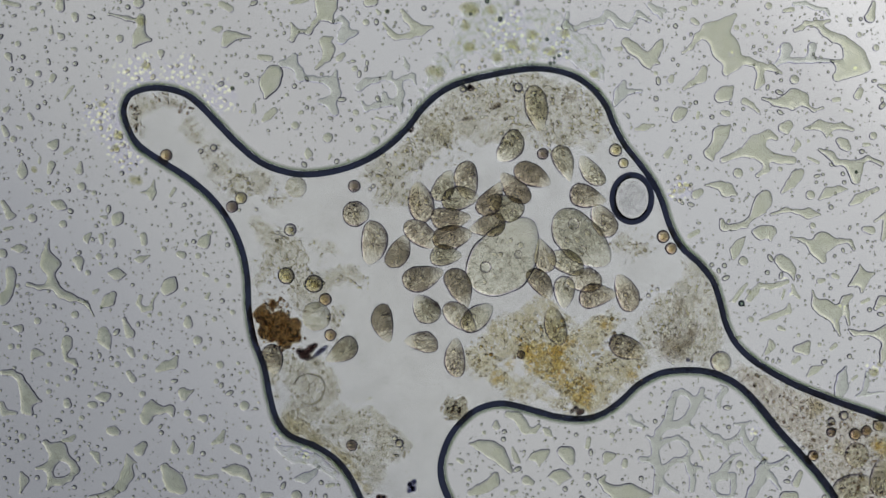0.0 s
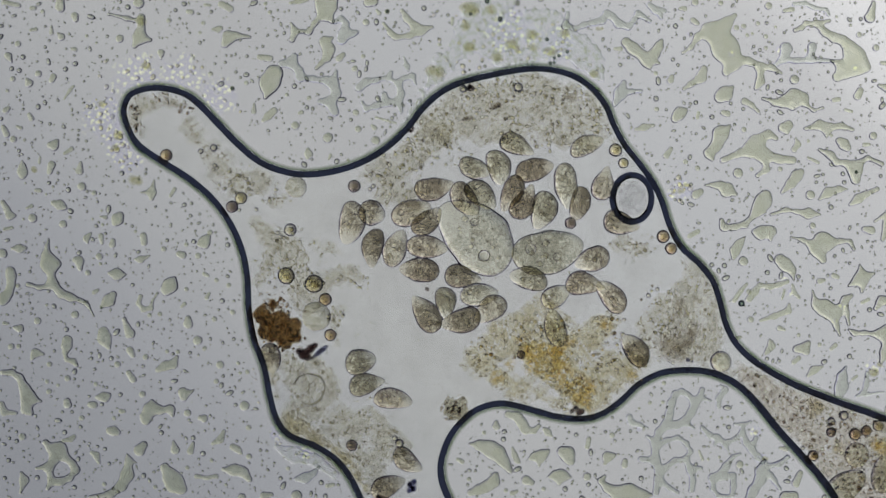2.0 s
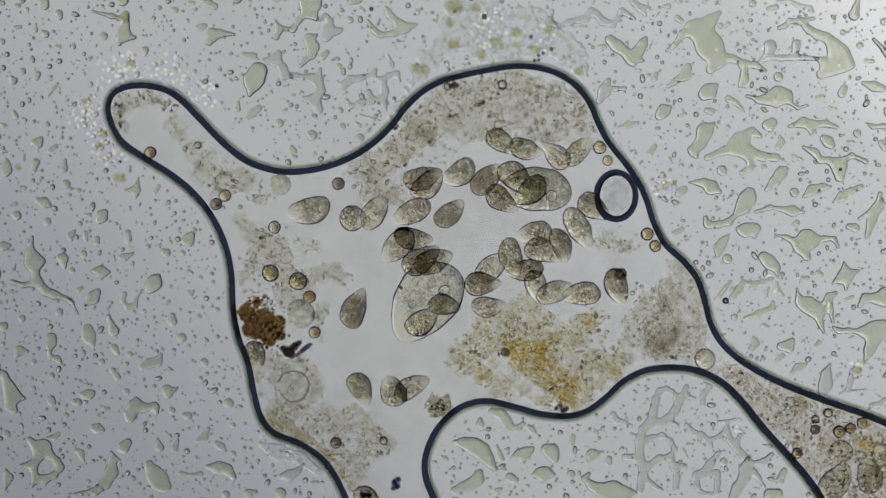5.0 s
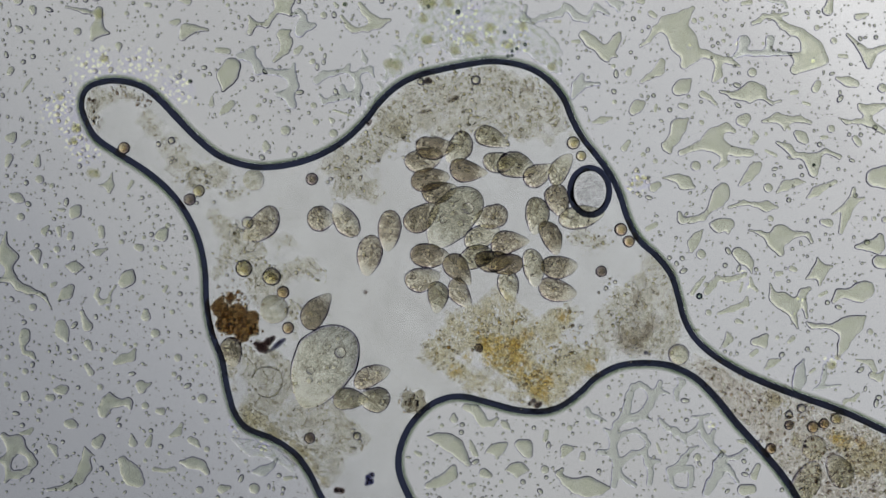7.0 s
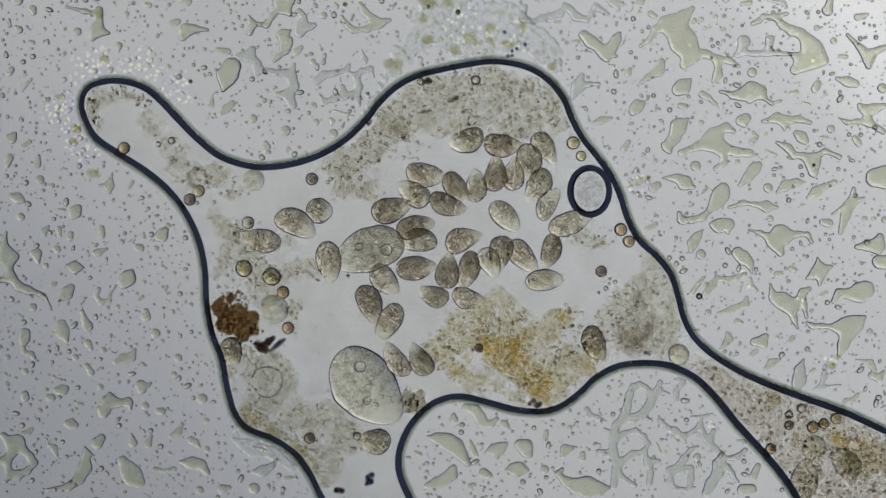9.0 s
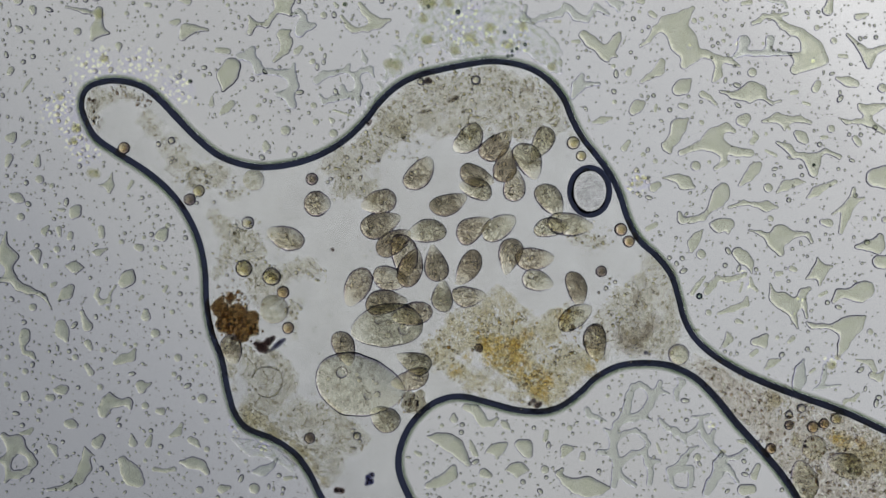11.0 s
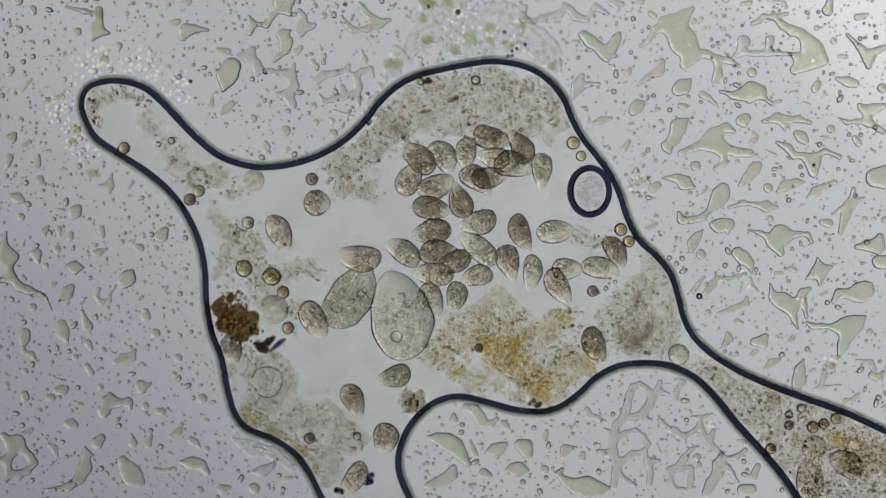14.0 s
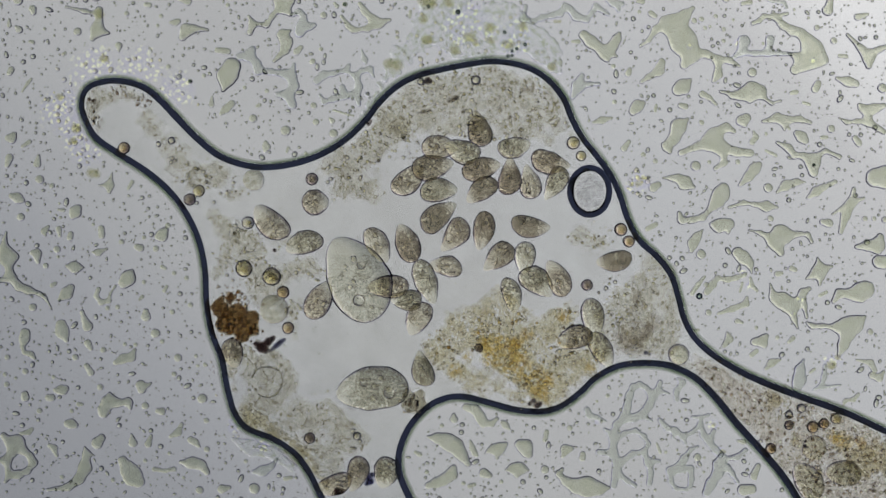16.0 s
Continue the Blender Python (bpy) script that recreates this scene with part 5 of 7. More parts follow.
def ciliate_body(length, width, flat, point, bend, seed):
    """An ovoid with its narrow end along x."""
    bm = bmesh.new()
    n, m = 18, 26
    rings = []
    for i in range(m + 1):
        s = -math.cos(math.pi * i / m)
        w = math.sqrt(max(1 - s * s, 0)) * (1 - point * s) * (1 - 0.35 * point * max(s, 0) ** 2)
        w *= 1 + 0.07 * noise.noise(Vector((2.2 * s, seed, 0)))
        w *= 1 - 0.5 * point * max((s - 0.3) / 0.7, 0) ** 1.5
        x = s * length / 2 * (1 + ((0.35 * point + (0.08 if length < 110 else 0.0)) * s if s > 0 else 0))
        y0 = bend * width * (s * s - 0.4)
        if i in (0, m):
            rings.append([bm.verts.new(Vector((x, y0, 0)) * MU)])
            continue
        ring = []
        for k in range(n):
            a = 2 * math.pi * k / n
            q = 1 + 0.03 * noise.noise(Vector((3 * s, 2 * math.cos(a), seed + 2 * math.sin(a))))
            ring.append(bm.verts.new(Vector((x, y0 + w * q * width / 2 * math.cos(a), flat * w * q * width / 2 * math.sin(a))) * MU))
        rings.append(ring)
    for p, q in zip(rings, rings[1:]):
        for k in range(n):
            if len(p) == 1:
                bm.faces.new((p[0], q[(k + 1) % n], q[k]))
            elif len(q) == 1:
                bm.faces.new((p[k], p[(k + 1) % n], q[0]))
            else:
                bm.faces.new((p[k], p[(k + 1) % n], q[(k + 1) % n], q[k]))
    bmesh.ops.recalc_face_normals(bm, faces=bm.faces)
    return bm


def ciliate(length, width, look_, point, bend, seed):
    r0 = random.Random(seed)
    big = length > 110
    flat = 0.30 if big or look_ == "large clear" else 0.5
    ob = new("ciliate")
    tagged(ob, {"dark brown": "dark brown granular oval ciliate swimming in the water", "grey-brown": "grey-brown granular oval ciliate swimming in the water", "pale olive": "pale olive see-through ciliate swimming in the water",
                "large clear": "large pale see-through oval ciliate swimming slowly"}[look_], "ciliate", "ciliates in the water")
    part("body", ciliate_body(length, width, flat, point, bend, seed), BODY[look_], ob)
    for i in range(7 if big else {"dark brown": 8, "grey-brown": 7, "pale olive": 4, "large clear": 4}[look_]):
        r = r0.uniform(2.0, 4.6) * (1.4 if big else 1)
        a, q = r0.uniform(0, 6.28), r0.uniform(0.1, 0.7)
        v = part("food_vacuole", ball(r, 0.8, 0.1, i + seed, 12, 8), VACUOLE, ob, "small pale food vacuole")
        v.location = Vector((q * math.cos(a) * length / 2 - 0.08 * length, q * math.sin(a) * width * 0.42, 0)) * MU
    r = 10.0 if big else r0.uniform(3.5, 5.5)
    v = part("clear_vacuole", ball(r, 0.7, 0.03, seed, 20, 12), CLEAR, ob, "clear round vacuole")
    v.location = Vector((-0.22 * length, 0.12 * width, 0)) * MU
    membrane(v, r)
    if big:
        v = part("clear_vacuole", ball(7, 0.7, 0.03, seed + 3, 20, 12), CLEAR, ob, "clear round vacuole")
        v.location = Vector((0.12 * length, -0.15 * width, 0)) * MU
        membrane(v, 7)
    return ob


def membrane(vacuole, r):
    bm = bmesh.new()
    n, m = 24, 6
    rings = [[bm.verts.new(Vector(((r + 0.55 * math.cos(2 * math.pi * j / m)) * math.cos(2 * math.pi * i / n), (r + 0.55 * math.cos(2 * math.pi * j / m)) * math.sin(2 * math.pi * i / n), 0.55 * math.sin(2 * math.pi * j / m))) * MU) for j in range(m)] for i in range(n)]
    for i in range(n):
        for j in range(m):
            bm.faces.new((rings[i][j], rings[(i + 1) % n][j], rings[(i + 1) % n][(j + 1) % m], rings[i][(j + 1) % m]))
    part("membrane", bm, MEMBRANE, vacuole, "thin darker membrane")


swimmers = []
swimmers.append(ciliate(46, 46, "grey-brown", 0.05, 0.00, 1))
swimmers.append(ciliate(75, 48, "grey-brown", 0.06, -0.12, 2))
swimmers.append(ciliate(61, 39, "grey-brown", 0.14, 0.08, 3))
swimmers.append(ciliate(70, 46, "dark brown", 0.10, 0.01, 4))
swimmers.append(ciliate(57, 38, "pale olive", 0.10, 0.09, 5))
swimmers.append(ciliate(66, 44, "grey-brown", 0.06, 0.09, 6))
swimmers.append(ciliate(63, 44, "pale olive", 0.14, -0.09, 7))
swimmers.append(ciliate(63, 40, "dark brown", 0.30, 0.10, 8))
swimmers.append(ciliate(66, 48, "pale olive", 0.14, -0.12, 9))
swimmers.append(ciliate(61, 42, "grey-brown", 0.30, -0.03, 10))
swimmers.append(ciliate(70, 42, "dark brown", 0.10, -0.01, 11))
swimmers.append(ciliate(66, 42, "dark brown", 0.22, 0.10, 12))
swimmers.append(ciliate(68, 44, "dark brown", 0.14, 0.02, 13))
swimmers.append(ciliate(53, 38, "pale olive", 0.22, -0.09, 14))
swimmers.append(ciliate(66, 42, "dark brown", 0.14, -0.02, 15))
swimmers.append(ciliate(66, 39, "dark brown", 0.14, -0.07, 16))
swimmers.append(ciliate(61, 44, "pale olive", 0.06, -0.13, 17))
swimmers.append(ciliate(78, 42, "pale olive", 0.14, 0.01, 18))
swimmers.append(ciliate(61, 37, "pale olive", 0.30, -0.04, 19))
swimmers.append(ciliate(61, 35, "pale olive", 0.10, -0.12, 20))
swimmers.append(ciliate(61, 42, "grey-brown", 0.30, 0.04, 21))
swimmers.append(ciliate(61, 44, "grey-brown", 0.14, -0.02, 22))
swimmers.append(ciliate(158, 110, "large clear", 0.12, 0.06, 23))
swimmers.append(ciliate(127, 79, "large clear", 0.10, 0.06, 24))
swimmers.append(ciliate(57, 39, "grey-brown", 0.30, 0.02, 25))
swimmers.append(ciliate(66, 42, "pale olive", 0.06, 0.10, 26))
swimmers.append(ciliate(61, 44, "grey-brown", 0.14, 0.07, 27))
swimmers.append(ciliate(61, 37, "grey-brown", 0.10, -0.11, 28))
swimmers.append(ciliate(54, 39, "pale olive", 0.14, -0.01, 29))
swimmers.append(ciliate(64, 42, "dark brown", 0.30, -0.12, 30))
swimmers.append(ciliate(66, 42, "dark brown", 0.14, 0.07, 31))
swimmers.append(ciliate(66, 39, "pale olive", 0.06, -0.05, 32))
swimmers.append(ciliate(63, 42, "grey-brown", 0.10, 0.08, 33))
swimmers.append(ciliate(70, 46, "grey-brown", 0.22, 0.05, 34))
swimmers.append(ciliate(70, 44, "grey-brown", 0.22, -0.09, 35))
swimmers.append(ciliate(54, 46, "pale olive", 0.10, -0.07, 36))
swimmers.append(ciliate(66, 42, "grey-brown", 0.10, -0.05, 37))
swimmers.append(ciliate(65, 42, "pale olive", 0.06, -0.01, 38))
swimmers.append(ciliate(66, 39, "grey-brown", 0.14, 0.14, 39))
swimmers.append(ciliate(57, 37, "grey-brown", 0.18, 0.13, 40))
swimmers.append(ciliate(66, 38, "dark brown", 0.10, -0.11, 41))
swimmers.append(ciliate(60, 39, "pale olive", 0.30, -0.09, 42))
swimmers.append(ciliate(51, 39, "grey-brown", 0.10, 0.03, 43))
swimmers.append(cyst(960, 273, 10.5, "dark grey", z=34))
swimmers.append(ciliate(61, 39, "grey-brown", 0.22, -0.07, 45))
swimmers.append(ciliate(66, 44, "pale olive", 0.06, 0.09, 46))
swimmers.append(ciliate(66, 44, "dark brown", 0.18, 0.04, 47))
swimmers.append(ciliate(70, 50, "large clear", 0.1, 0.05, 60))
swimmers.append(ciliate(62, 46, "large clear", 0.1, 0.05, 61))
swimmers.append(lump("drifting_speck", [(770, 540, 3.2), (772, 542, 2.6)], DARK, "tiny dark speck drifting in open water", 4, 0.7, wobble=0.5))


# ---- what moves ----
def spot(x, y, z, heading):
    p = plan(x, y, z)
    return pose(p.x, p.y, p.z, 0, 0, heading)


def motions():
    walk(swimmers[0], [(0, spot(629, 379, 15, 0)), (0.5, spot(632, 378, 15, 0)), (1, spot(632, 376, 15, 0)), (1.5, spot(642, 374, 15, 20)), (2, spot(657, 377, 15, -15)), (2.5, spot(654, 377, 15, 0)), (3, spot(653, 378, 15, 0)), (3.5, spot(652, 378, 15, 0)), (4, spot(653, 380, 15, 0)), (6.5, spot(645, 404, 15, -10)), (7, spot(641, 400, 15, 0)), (7.5, spot(637, 391, 15, 30)), (8, spot(639, 391, 15, 0)), (8.5, spot(639, 390, 15, 0)), (9, spot(639, 386, 15, 0)), (11.5, spot(635, 373, 15, 0)), (12, spot(635, 373, 15, 0)), (12.5, spot(635, 373, 15, 0)), (13, spot(635, 373, 15, 0)), (13.5, spot(635, 372, 15, 0)), (14, spot(635, 372, 15, 0)), (14.5, spot(635, 369, 15, 10)), (15, spot(634, 371, 15, 0)), (15.5, spot(632, 371, 15, 0)), (16, spot(632, 371, 15, 0))])
    walk(swimmers[1], [(0, spot(661, 428, 35, 265)), (0.5, spot(635, 442, 35, 290)), (1, spot(660, 425, 35, 345)), (1.5, spot(635, 419, 35, 290)), (2, spot(622, 393, 35, 260)), (2.5, spot(580, 404, 35, 315)), (3, spot(599, 396, 35, 315)), (3.5, spot(587, 352, 35, 260)), (4, spot(597, 360, 35, 174)), (6.5, spot(540, 401, 35, 230)), (7, spot(540, 410, 35, 225)), (7.5, spot(558, 406, 35, 170)), (8, spot(558, 371, 35, 95)), (8.5, spot(553, 378, 35, 15)), (9, spot(597, 408, 35, -25)), (11.5, spot(800, 470, 35, -100)), (12, spot(786, 482, 35, -130)), (12.5, spot(788, 500, 35, -160)), (13, spot(800, 506, 35, -170)), (13.5, spot(785, 498, 35, -175)), (14, spot(713, 469, 35, -185)), (14.5, spot(652, 465, 35, -170)), (15, spot(676, 467, 35, -225)), (15.5, spot(610, 443, 35, -215)), (16, spot(556, 408, 35, -220))])
    walk(swimmers[2], [(0, spot(705, 447, 25, 60)), (0.5, spot(717, 424, 25, 30)), (1, spot(727, 410, 25, 10)), (1.5, spot(753, 389, 25, 30)), (2, spot(755, 393, 25, 40)), (2.5, spot(760, 380, 25, 20)), (3, spot(777, 380, 25, -40)), (3.5, spot(795, 382, 25, -30)), (4, spot(821, 384, 25, 25)), (6.5, spot(825, 372, 25, 45)), (7, spot(851, 353, 25, 10)), (7.5, spot(860, 331, 25, -20)), (8, spot(873, 318, 25, -20)), (8.5, spot(865, 334, 25, 0)), (9, spot(882, 344, 25, -50)), (11.5, spot(917, 322, 25, -20)), (12, spot(913, 325, 25, -40)), (12.5, spot(891, 327, 25, 0)), (13, spot(904, 324, 25, 0)), (13.5, spot(913, 331, 25, 0)), (14, spot(939, 327, 25, 5)), (14.5, spot(942, 347, 25, 10)), (15, spot(979, 349, 25, -65)), (15.5, spot(957, 336, 25, -100)), (16, spot(928, 349, 25, -145))])
    walk(swimmers[3], [(0, spot(745, 360, 15, 100)), (0.5, spot(743, 365, 15, 95)), (1, spot(745, 352, 15, 70)), (1.5, spot(751, 341, 15, 40)), (2, spot(726, 377, 15, 20)), (2.5, spot(688, 395, 15, 30)), (3, spot(692, 398, 15, 35)), (3.5, spot(711, 405, 15, 120)), (4, spot(725, 440, 15, 195)), (6.5, spot(735, 438, 15, 245)), (7, spot(729, 463, 15, 260)), (7.5, spot(720, 479, 15, 270)), (8, spot(722, 493, 15, 260)), (8.5, spot(679, 496, 15, 280)), (9, spot(657, 474, 15, 278)), (11.5, spot(714, 537, 15, 230)), (12, spot(704, 555, 15, 220)), (12.5, spot(663, 574, 15, 275)), (13, spot(654, 588, 15, 270)), (13.5, spot(650, 599, 15, 235)), (14, spot(630, 577, 15, 300)), (14.5, spot(635, 548, 15, 365)), (15, spot(656, 526, 15, 375)), (15.5, spot(652, 527, 15, 400)), (16, spot(639, 546, 15, 420))])
    walk(swimmers[4], [(0, spot(785, 331, 35, 60)), (0.5, spot(790, 320, 35, 15)), (1, spot(815, 310, 35, 0)), (1.5, spot(821, 301, 35, 5)), (2, spot(839, 298, 35, -20)), (2.5, spot(854, 305, 35, -5)), (3, spot(880, 297, 35, 0)), (3.5, spot(909, 286, 35, 5)), (4, spot(948, 273, 35, 0)), (6.5, spot(958, 267, 35, -35)), (7, spot(957, 300, 35, 0)), (7.5, spot(939, 308, 35, 30)), (8, spot(961, 343, 35, 75)), (8.5, spot(958, 349, 35, 70)), (9, spot(917, 343, 35, 90)), (11.5, spot(919, 351, 35, 165)), (12, spot(944, 353, 35, 80)), (12.5, spot(937, 327, 35, 125)), (13, spot(935, 309, 35, 210)), (13.5, spot(911, 296, 35, 240)), (14, spot(900, 283, 35, 265)), (14.5, spot(913, 292, 35, 265)), (15, spot(926, 265, 35, 310)), (15.5, spot(952, 261, 35, 320)), (16, spot(983, 274, 35, 370))])
    walk(swimmers[5], [(0, spot(826, 318, 25, 275)), (0.5, spot(840, 328, 25, 260)), (1, spot(836, 353, 25, 280)), (1.5, spot(834, 345, 25, 270)), (2, spot(822, 352, 25, 305)), (2.5, spot(836, 339, 25, 335)), (3, spot(804, 348, 25, 375)), (3.5, spot(804, 345, 25, 380)), (4, spot(783, 338, 25, 420)), (6.5, spot(794, 322, 25, 375)), (7, spot(823, 296, 25, 375)), (7.5, spot(838, 283, 25, 370)), (8, spot(863, 283, 25, 375)), (8.5, spot(843, 287, 25, 320)), (9, spot(825, 322, 25, 350)), (11.5, spot(816, 321, 25, 410)), (12, spot(831, 294, 25, 400)), (12.5, spot(830, 305, 25, 335)), (13, spot(849, 329, 25, 300)), (13.5, spot(856, 344, 25, 310)), (14, spot(845, 343, 25, 380)), (14.5, spot(825, 358, 25, 395)), (15, spot(799, 375, 25, 390)), (15.5, spot(773, 378, 25, 390)), (16, spot(796, 333, 25, 400))])
    walk(swimmers[6], [(0, spot(812, 352, 15, 10)), (0.5, spot(843, 376, 15, 70)), (1, spot(875, 365, 15, 10)), (1.5, spot(865, 355, 15, -40)), (2, spot(850, 345, 15, -40)), (2.5, spot(878, 362, 15, -70)), (3, spot(918, 393, 15, -70)), (3.5, spot(966, 398, 15, -55)), (4, spot(966, 362, 15, -140)), (6.5, spot(994, 336, 15, -140)), (7, spot(1024, 393, 15, -92)), (7.5, spot(1021, 379, 15, -95)), (8, spot(1036, 358, 15, -95)), (8.5, spot(1031, 344, 15, -90)), (9, spot(1027, 340, 15, -120)), (11.5, spot(1049, 369, 15, -45)), (12, spot(1027, 344, 15, -65)), (12.5, spot(1027, 331, 15, -135)), (13, spot(1005, 381, 15, -155)), (13.5, spot(952, 397, 15, -160)), (14, spot(923, 406, 15, -165)), (14.5, spot(894, 394, 15, -140)), (15, spot(867, 404, 15, -160)), (15.5, spot(860, 362, 15, -80)), (16, spot(849, 350, 15, 6))])
    walk(swimmers[7], [(0, spot(868, 355, 35, 55)), (0.5, spot(900, 358, 35, 10)), (1, spot(902, 375, 35, 45)), (1.5, spot(915, 371, 35, 30)), (2, spot(926, 360, 35, 60)), (2.5, spot(939, 341, 35, 60)), (3, spot(918, 360, 35, -15)), (3.5, spot(931, 376, 35, 5)), (4, spot(922, 384, 35, -40)), (6.5, spot(908, 309, 35, -30)), (7, spot(901, 315, 35, -10)), (7.5, spot(917, 353, 35, 30)), (8, spot(926, 340, 35, 60)), (8.5, spot(951, 309, 35, 30)), (9, spot(951, 321, 35, 85)), (11.5, spot(970, 296, 35, 75)), (12, spot(965, 287, 35, 60)), (12.5, spot(965, 283, 35, 90)), (13, spot(974, 270, 35, 60)), (13.5, spot(977, 274, 35, 50)), (14, spot(996, 274, 35, 120)), (14.5, spot(1005, 265, 35, 145)), (15, spot(1011, 296, 35, 175)), (15.5, spot(987, 322, 35, 120)), (16, spot(976, 327, 35, 85))])
    walk(swimmers[8], [(0, spot(895, 367, 25, 160)), (0.5, spot(915, 387, 25, 175)), (1, spot(942, 385, 25, 245)), (1.5, spot(950, 387, 25, 245)), (2, spot(961, 371, 25, 255)), (2.5, spot(976, 341, 25, 250)), (3, spot(954, 341, 25, 280)), (3.5, spot(938, 330, 25, 300)), (4, spot(928, 329, 25, 290)), (6.5, spot(974, 302, 25, 370)), (7, spot(987, 307, 25, 350)), (7.5, spot(996, 312, 25, 370)), (8, spot(996, 296, 25, 370)), (8.5, spot(1001, 287, 25, 300)), (9, spot(1008, 300, 25, 260)), (11.5, spot(1008, 293, 25, 305)), (12, spot(1005, 283, 25, 300)), (12.5, spot(1005, 279, 25, 360)), (13, spot(1001, 289, 25, 350)), (13.5, spot(992, 308, 25, 350)), (14, spot(981, 305, 25, 350)), (14.5, spot(1007, 368, 25, 315)), (15, spot(1044, 454, 25, 260)), (15.5, spot(1036, 482, 25, 285)), (16, spot(1023, 511, 25, 325))])
    walk(swimmers[9], [(0, spot(865, 399, 15, 195)), (0.5, spot(850, 415, 15, 220)), (1, spot(810, 410, 15, 255)), (1.5, spot(782, 463, 15, 290)), (2, spot(817, 490, 15, 350)), (2.5, spot(847, 505, 15, 345)), (3, spot(865, 534, 15, 380)), (3.5, spot(881, 529, 15, 360)), (4, spot(880, 516, 15, 365)), (6.5, spot(882, 498, 15, 340)), (7, spot(885, 489, 15, 310)), (7.5, spot(891, 489, 15, 380)), (8, spot(904, 498, 15, 370)), (8.5, spot(876, 485, 15, 445)), (9, spot(867, 493, 15, 445)), (11.5, spot(844, 474, 15, 475)), (12, spot(856, 465, 15, 495)), (12.5, spot(858, 451, 15, 510)), (13, spot(847, 428, 15, 490)), (13.5, spot(845, 419, 15, 520)), (14, spot(889, 369, 15, 470)), (14.5, spot(880, 322, 15, 440)), (15, spot(891, 287, 15, 480)), (15.5, spot(904, 268, 15, 500)), (16, spot(923, 243, 15, 465))])
    walk(swimmers[10], [(0, spot(745, 415, 35, -35)), (0.5, spot(785, 400, 35, 25)), (1, spot(770, 415, 35, 20)), (1.5, spot(764, 415, 35, 20)), (2, spot(754, 437, 35, -5)), (2.5, spot(742, 437, 35, -90)), (3, spot(738, 412, 35, -90)), (3.5, spot(754, 398, 35, -95)), (4, spot(746, 393, 35, -150)), (6.5, spot(781, 365, 35, -155)), (7, spot(764, 419, 35, -95)), (7.5, spot(761, 485, 35, -100)), (8, spot(758, 559, 35, -95)), (8.5, spot(777, 605, 35, -60)), (9, spot(764, 581, 35, -120)), (11.5, spot(821, 564, 35, -190)), (12, spot(830, 559, 35, -215)), (12.5, spot(815, 562, 35, -180)), (13, spot(812, 562, 35, -180)), (14, spot(843, 498, 35, -185)), (14.5, spot(873, 493, 35, -175)), (15, spot(834, 498, 35, -185)), (15.5, spot(773, 489, 35, -180)), (16, spot(764, 520, 35, -178))])
    walk(swimmers[11], [(0, spot(795, 387, 25, 0)), (0.5, spot(792, 363, 25, 10)), (1, spot(785, 362, 25, 10)), (1.5, spot(786, 356, 25, 55)), (2, spot(766, 334, 25, 10)), (2.5, spot(780, 323, 25, 15)), (3, spot(801, 308, 25, 25)), (3.5, spot(792, 317, 25, 35)), (4, spot(751, 334, 25, 30)), (6.5, spot(825, 280, 25, 5)), (7, spot(843, 274, 25, 0)), (7.5, spot(901, 287, 25, -30)), (8, spot(908, 300, 25, 20)), (8.5, spot(937, 279, 25, 15)), (9, spot(963, 270, 25, -5)), (11.5, spot(941, 274, 25, 45)), (12, spot(915, 279, 25, 25)), (12.5, spot(908, 281, 25, 15)), (13, spot(920, 270, 25, 45)), (13.5, spot(929, 254, 25, -25)), (14, spot(944, 257, 25, -15)), (14.5, spot(954, 274, 25, -25)), (15, spot(992, 270, 25, 0)), (15.5, spot(1044, 287, 25, -20)), (16, spot(1046, 300, 25, -15))])
    walk(swimmers[12], [(0, spot(798, 420, 15, 10)), (0.5, spot(800, 430, 15, 60)), (1, spot(770, 445, 15, 35)), (1.5, spot(743, 459, 15, 100)), (2, spot(744, 478, 15, 175)), (2.5, spot(768, 481, 15, 170)), (3, spot(775, 469, 15, 150)), (3.5, spot(768, 491, 15, 160)), (4, spot(753, 490, 15, 80)), (6.5, spot(867, 432, 15, 0)), (7, spot(834, 465, 15, -5)), (7.5, spot(830, 493, 15, -5)), (8, spot(825, 502, 15, 5)), (8.5, spot(821, 493, 15, 15)), (9, spot(809, 487, 15, 5)), (11.5, spot(801, 489, 15, 85)), (12, spot(816, 486, 15, 90)), (12.5, spot(821, 476, 15, 90)), (13, spot(808, 439, 15, 160)), (13.5, spot(825, 448, 15, 145)), (14, spot(840, 423, 15, 190)), (14.5, spot(823, 422, 15, 195)), (15, spot(799, 425, 15, 200)), (15.5, spot(786, 435, 15, 165)), (16, spot(796, 445, 15, 110))])
    walk(swimmers[13], [(0, spot(787, 453, 35, 5)), (0.5, spot(762, 455, 35, -35)), (1, spot(778, 480, 35, -10)), (1.5, spot(799, 512, 35, -25)), (2, spot(788, 534, 35, -85)), (2.5, spot(784, 507, 35, -60)), (3, spot(802, 516, 35, -80)), (3.5, spot(790, 509, 35, -15)), (4, spot(790, 540, 35, 5)), (6.5, spot(856, 546, 35, -65)), (7, spot(849, 537, 35, -90)), (7.5, spot(850, 537, 35, -120)), (8, spot(853, 537, 35, -165)), (8.5, spot(853, 537, 35, -195)), (9, spot(843, 536, 35, -200)), (11.5, spot(860, 539, 35, -275)), (12, spot(854, 529, 35, -230)), (12.5, spot(856, 542, 35, -170)), (13, spot(882, 529, 35, -135)), (14, spot(882, 537, 35, -100)), (14.5, spot(878, 535, 35, -180)), (15, spot(878, 530, 35, -195)), (15.5, spot(838, 522, 35, -200)), (16, spot(795, 543, 35, -180))])
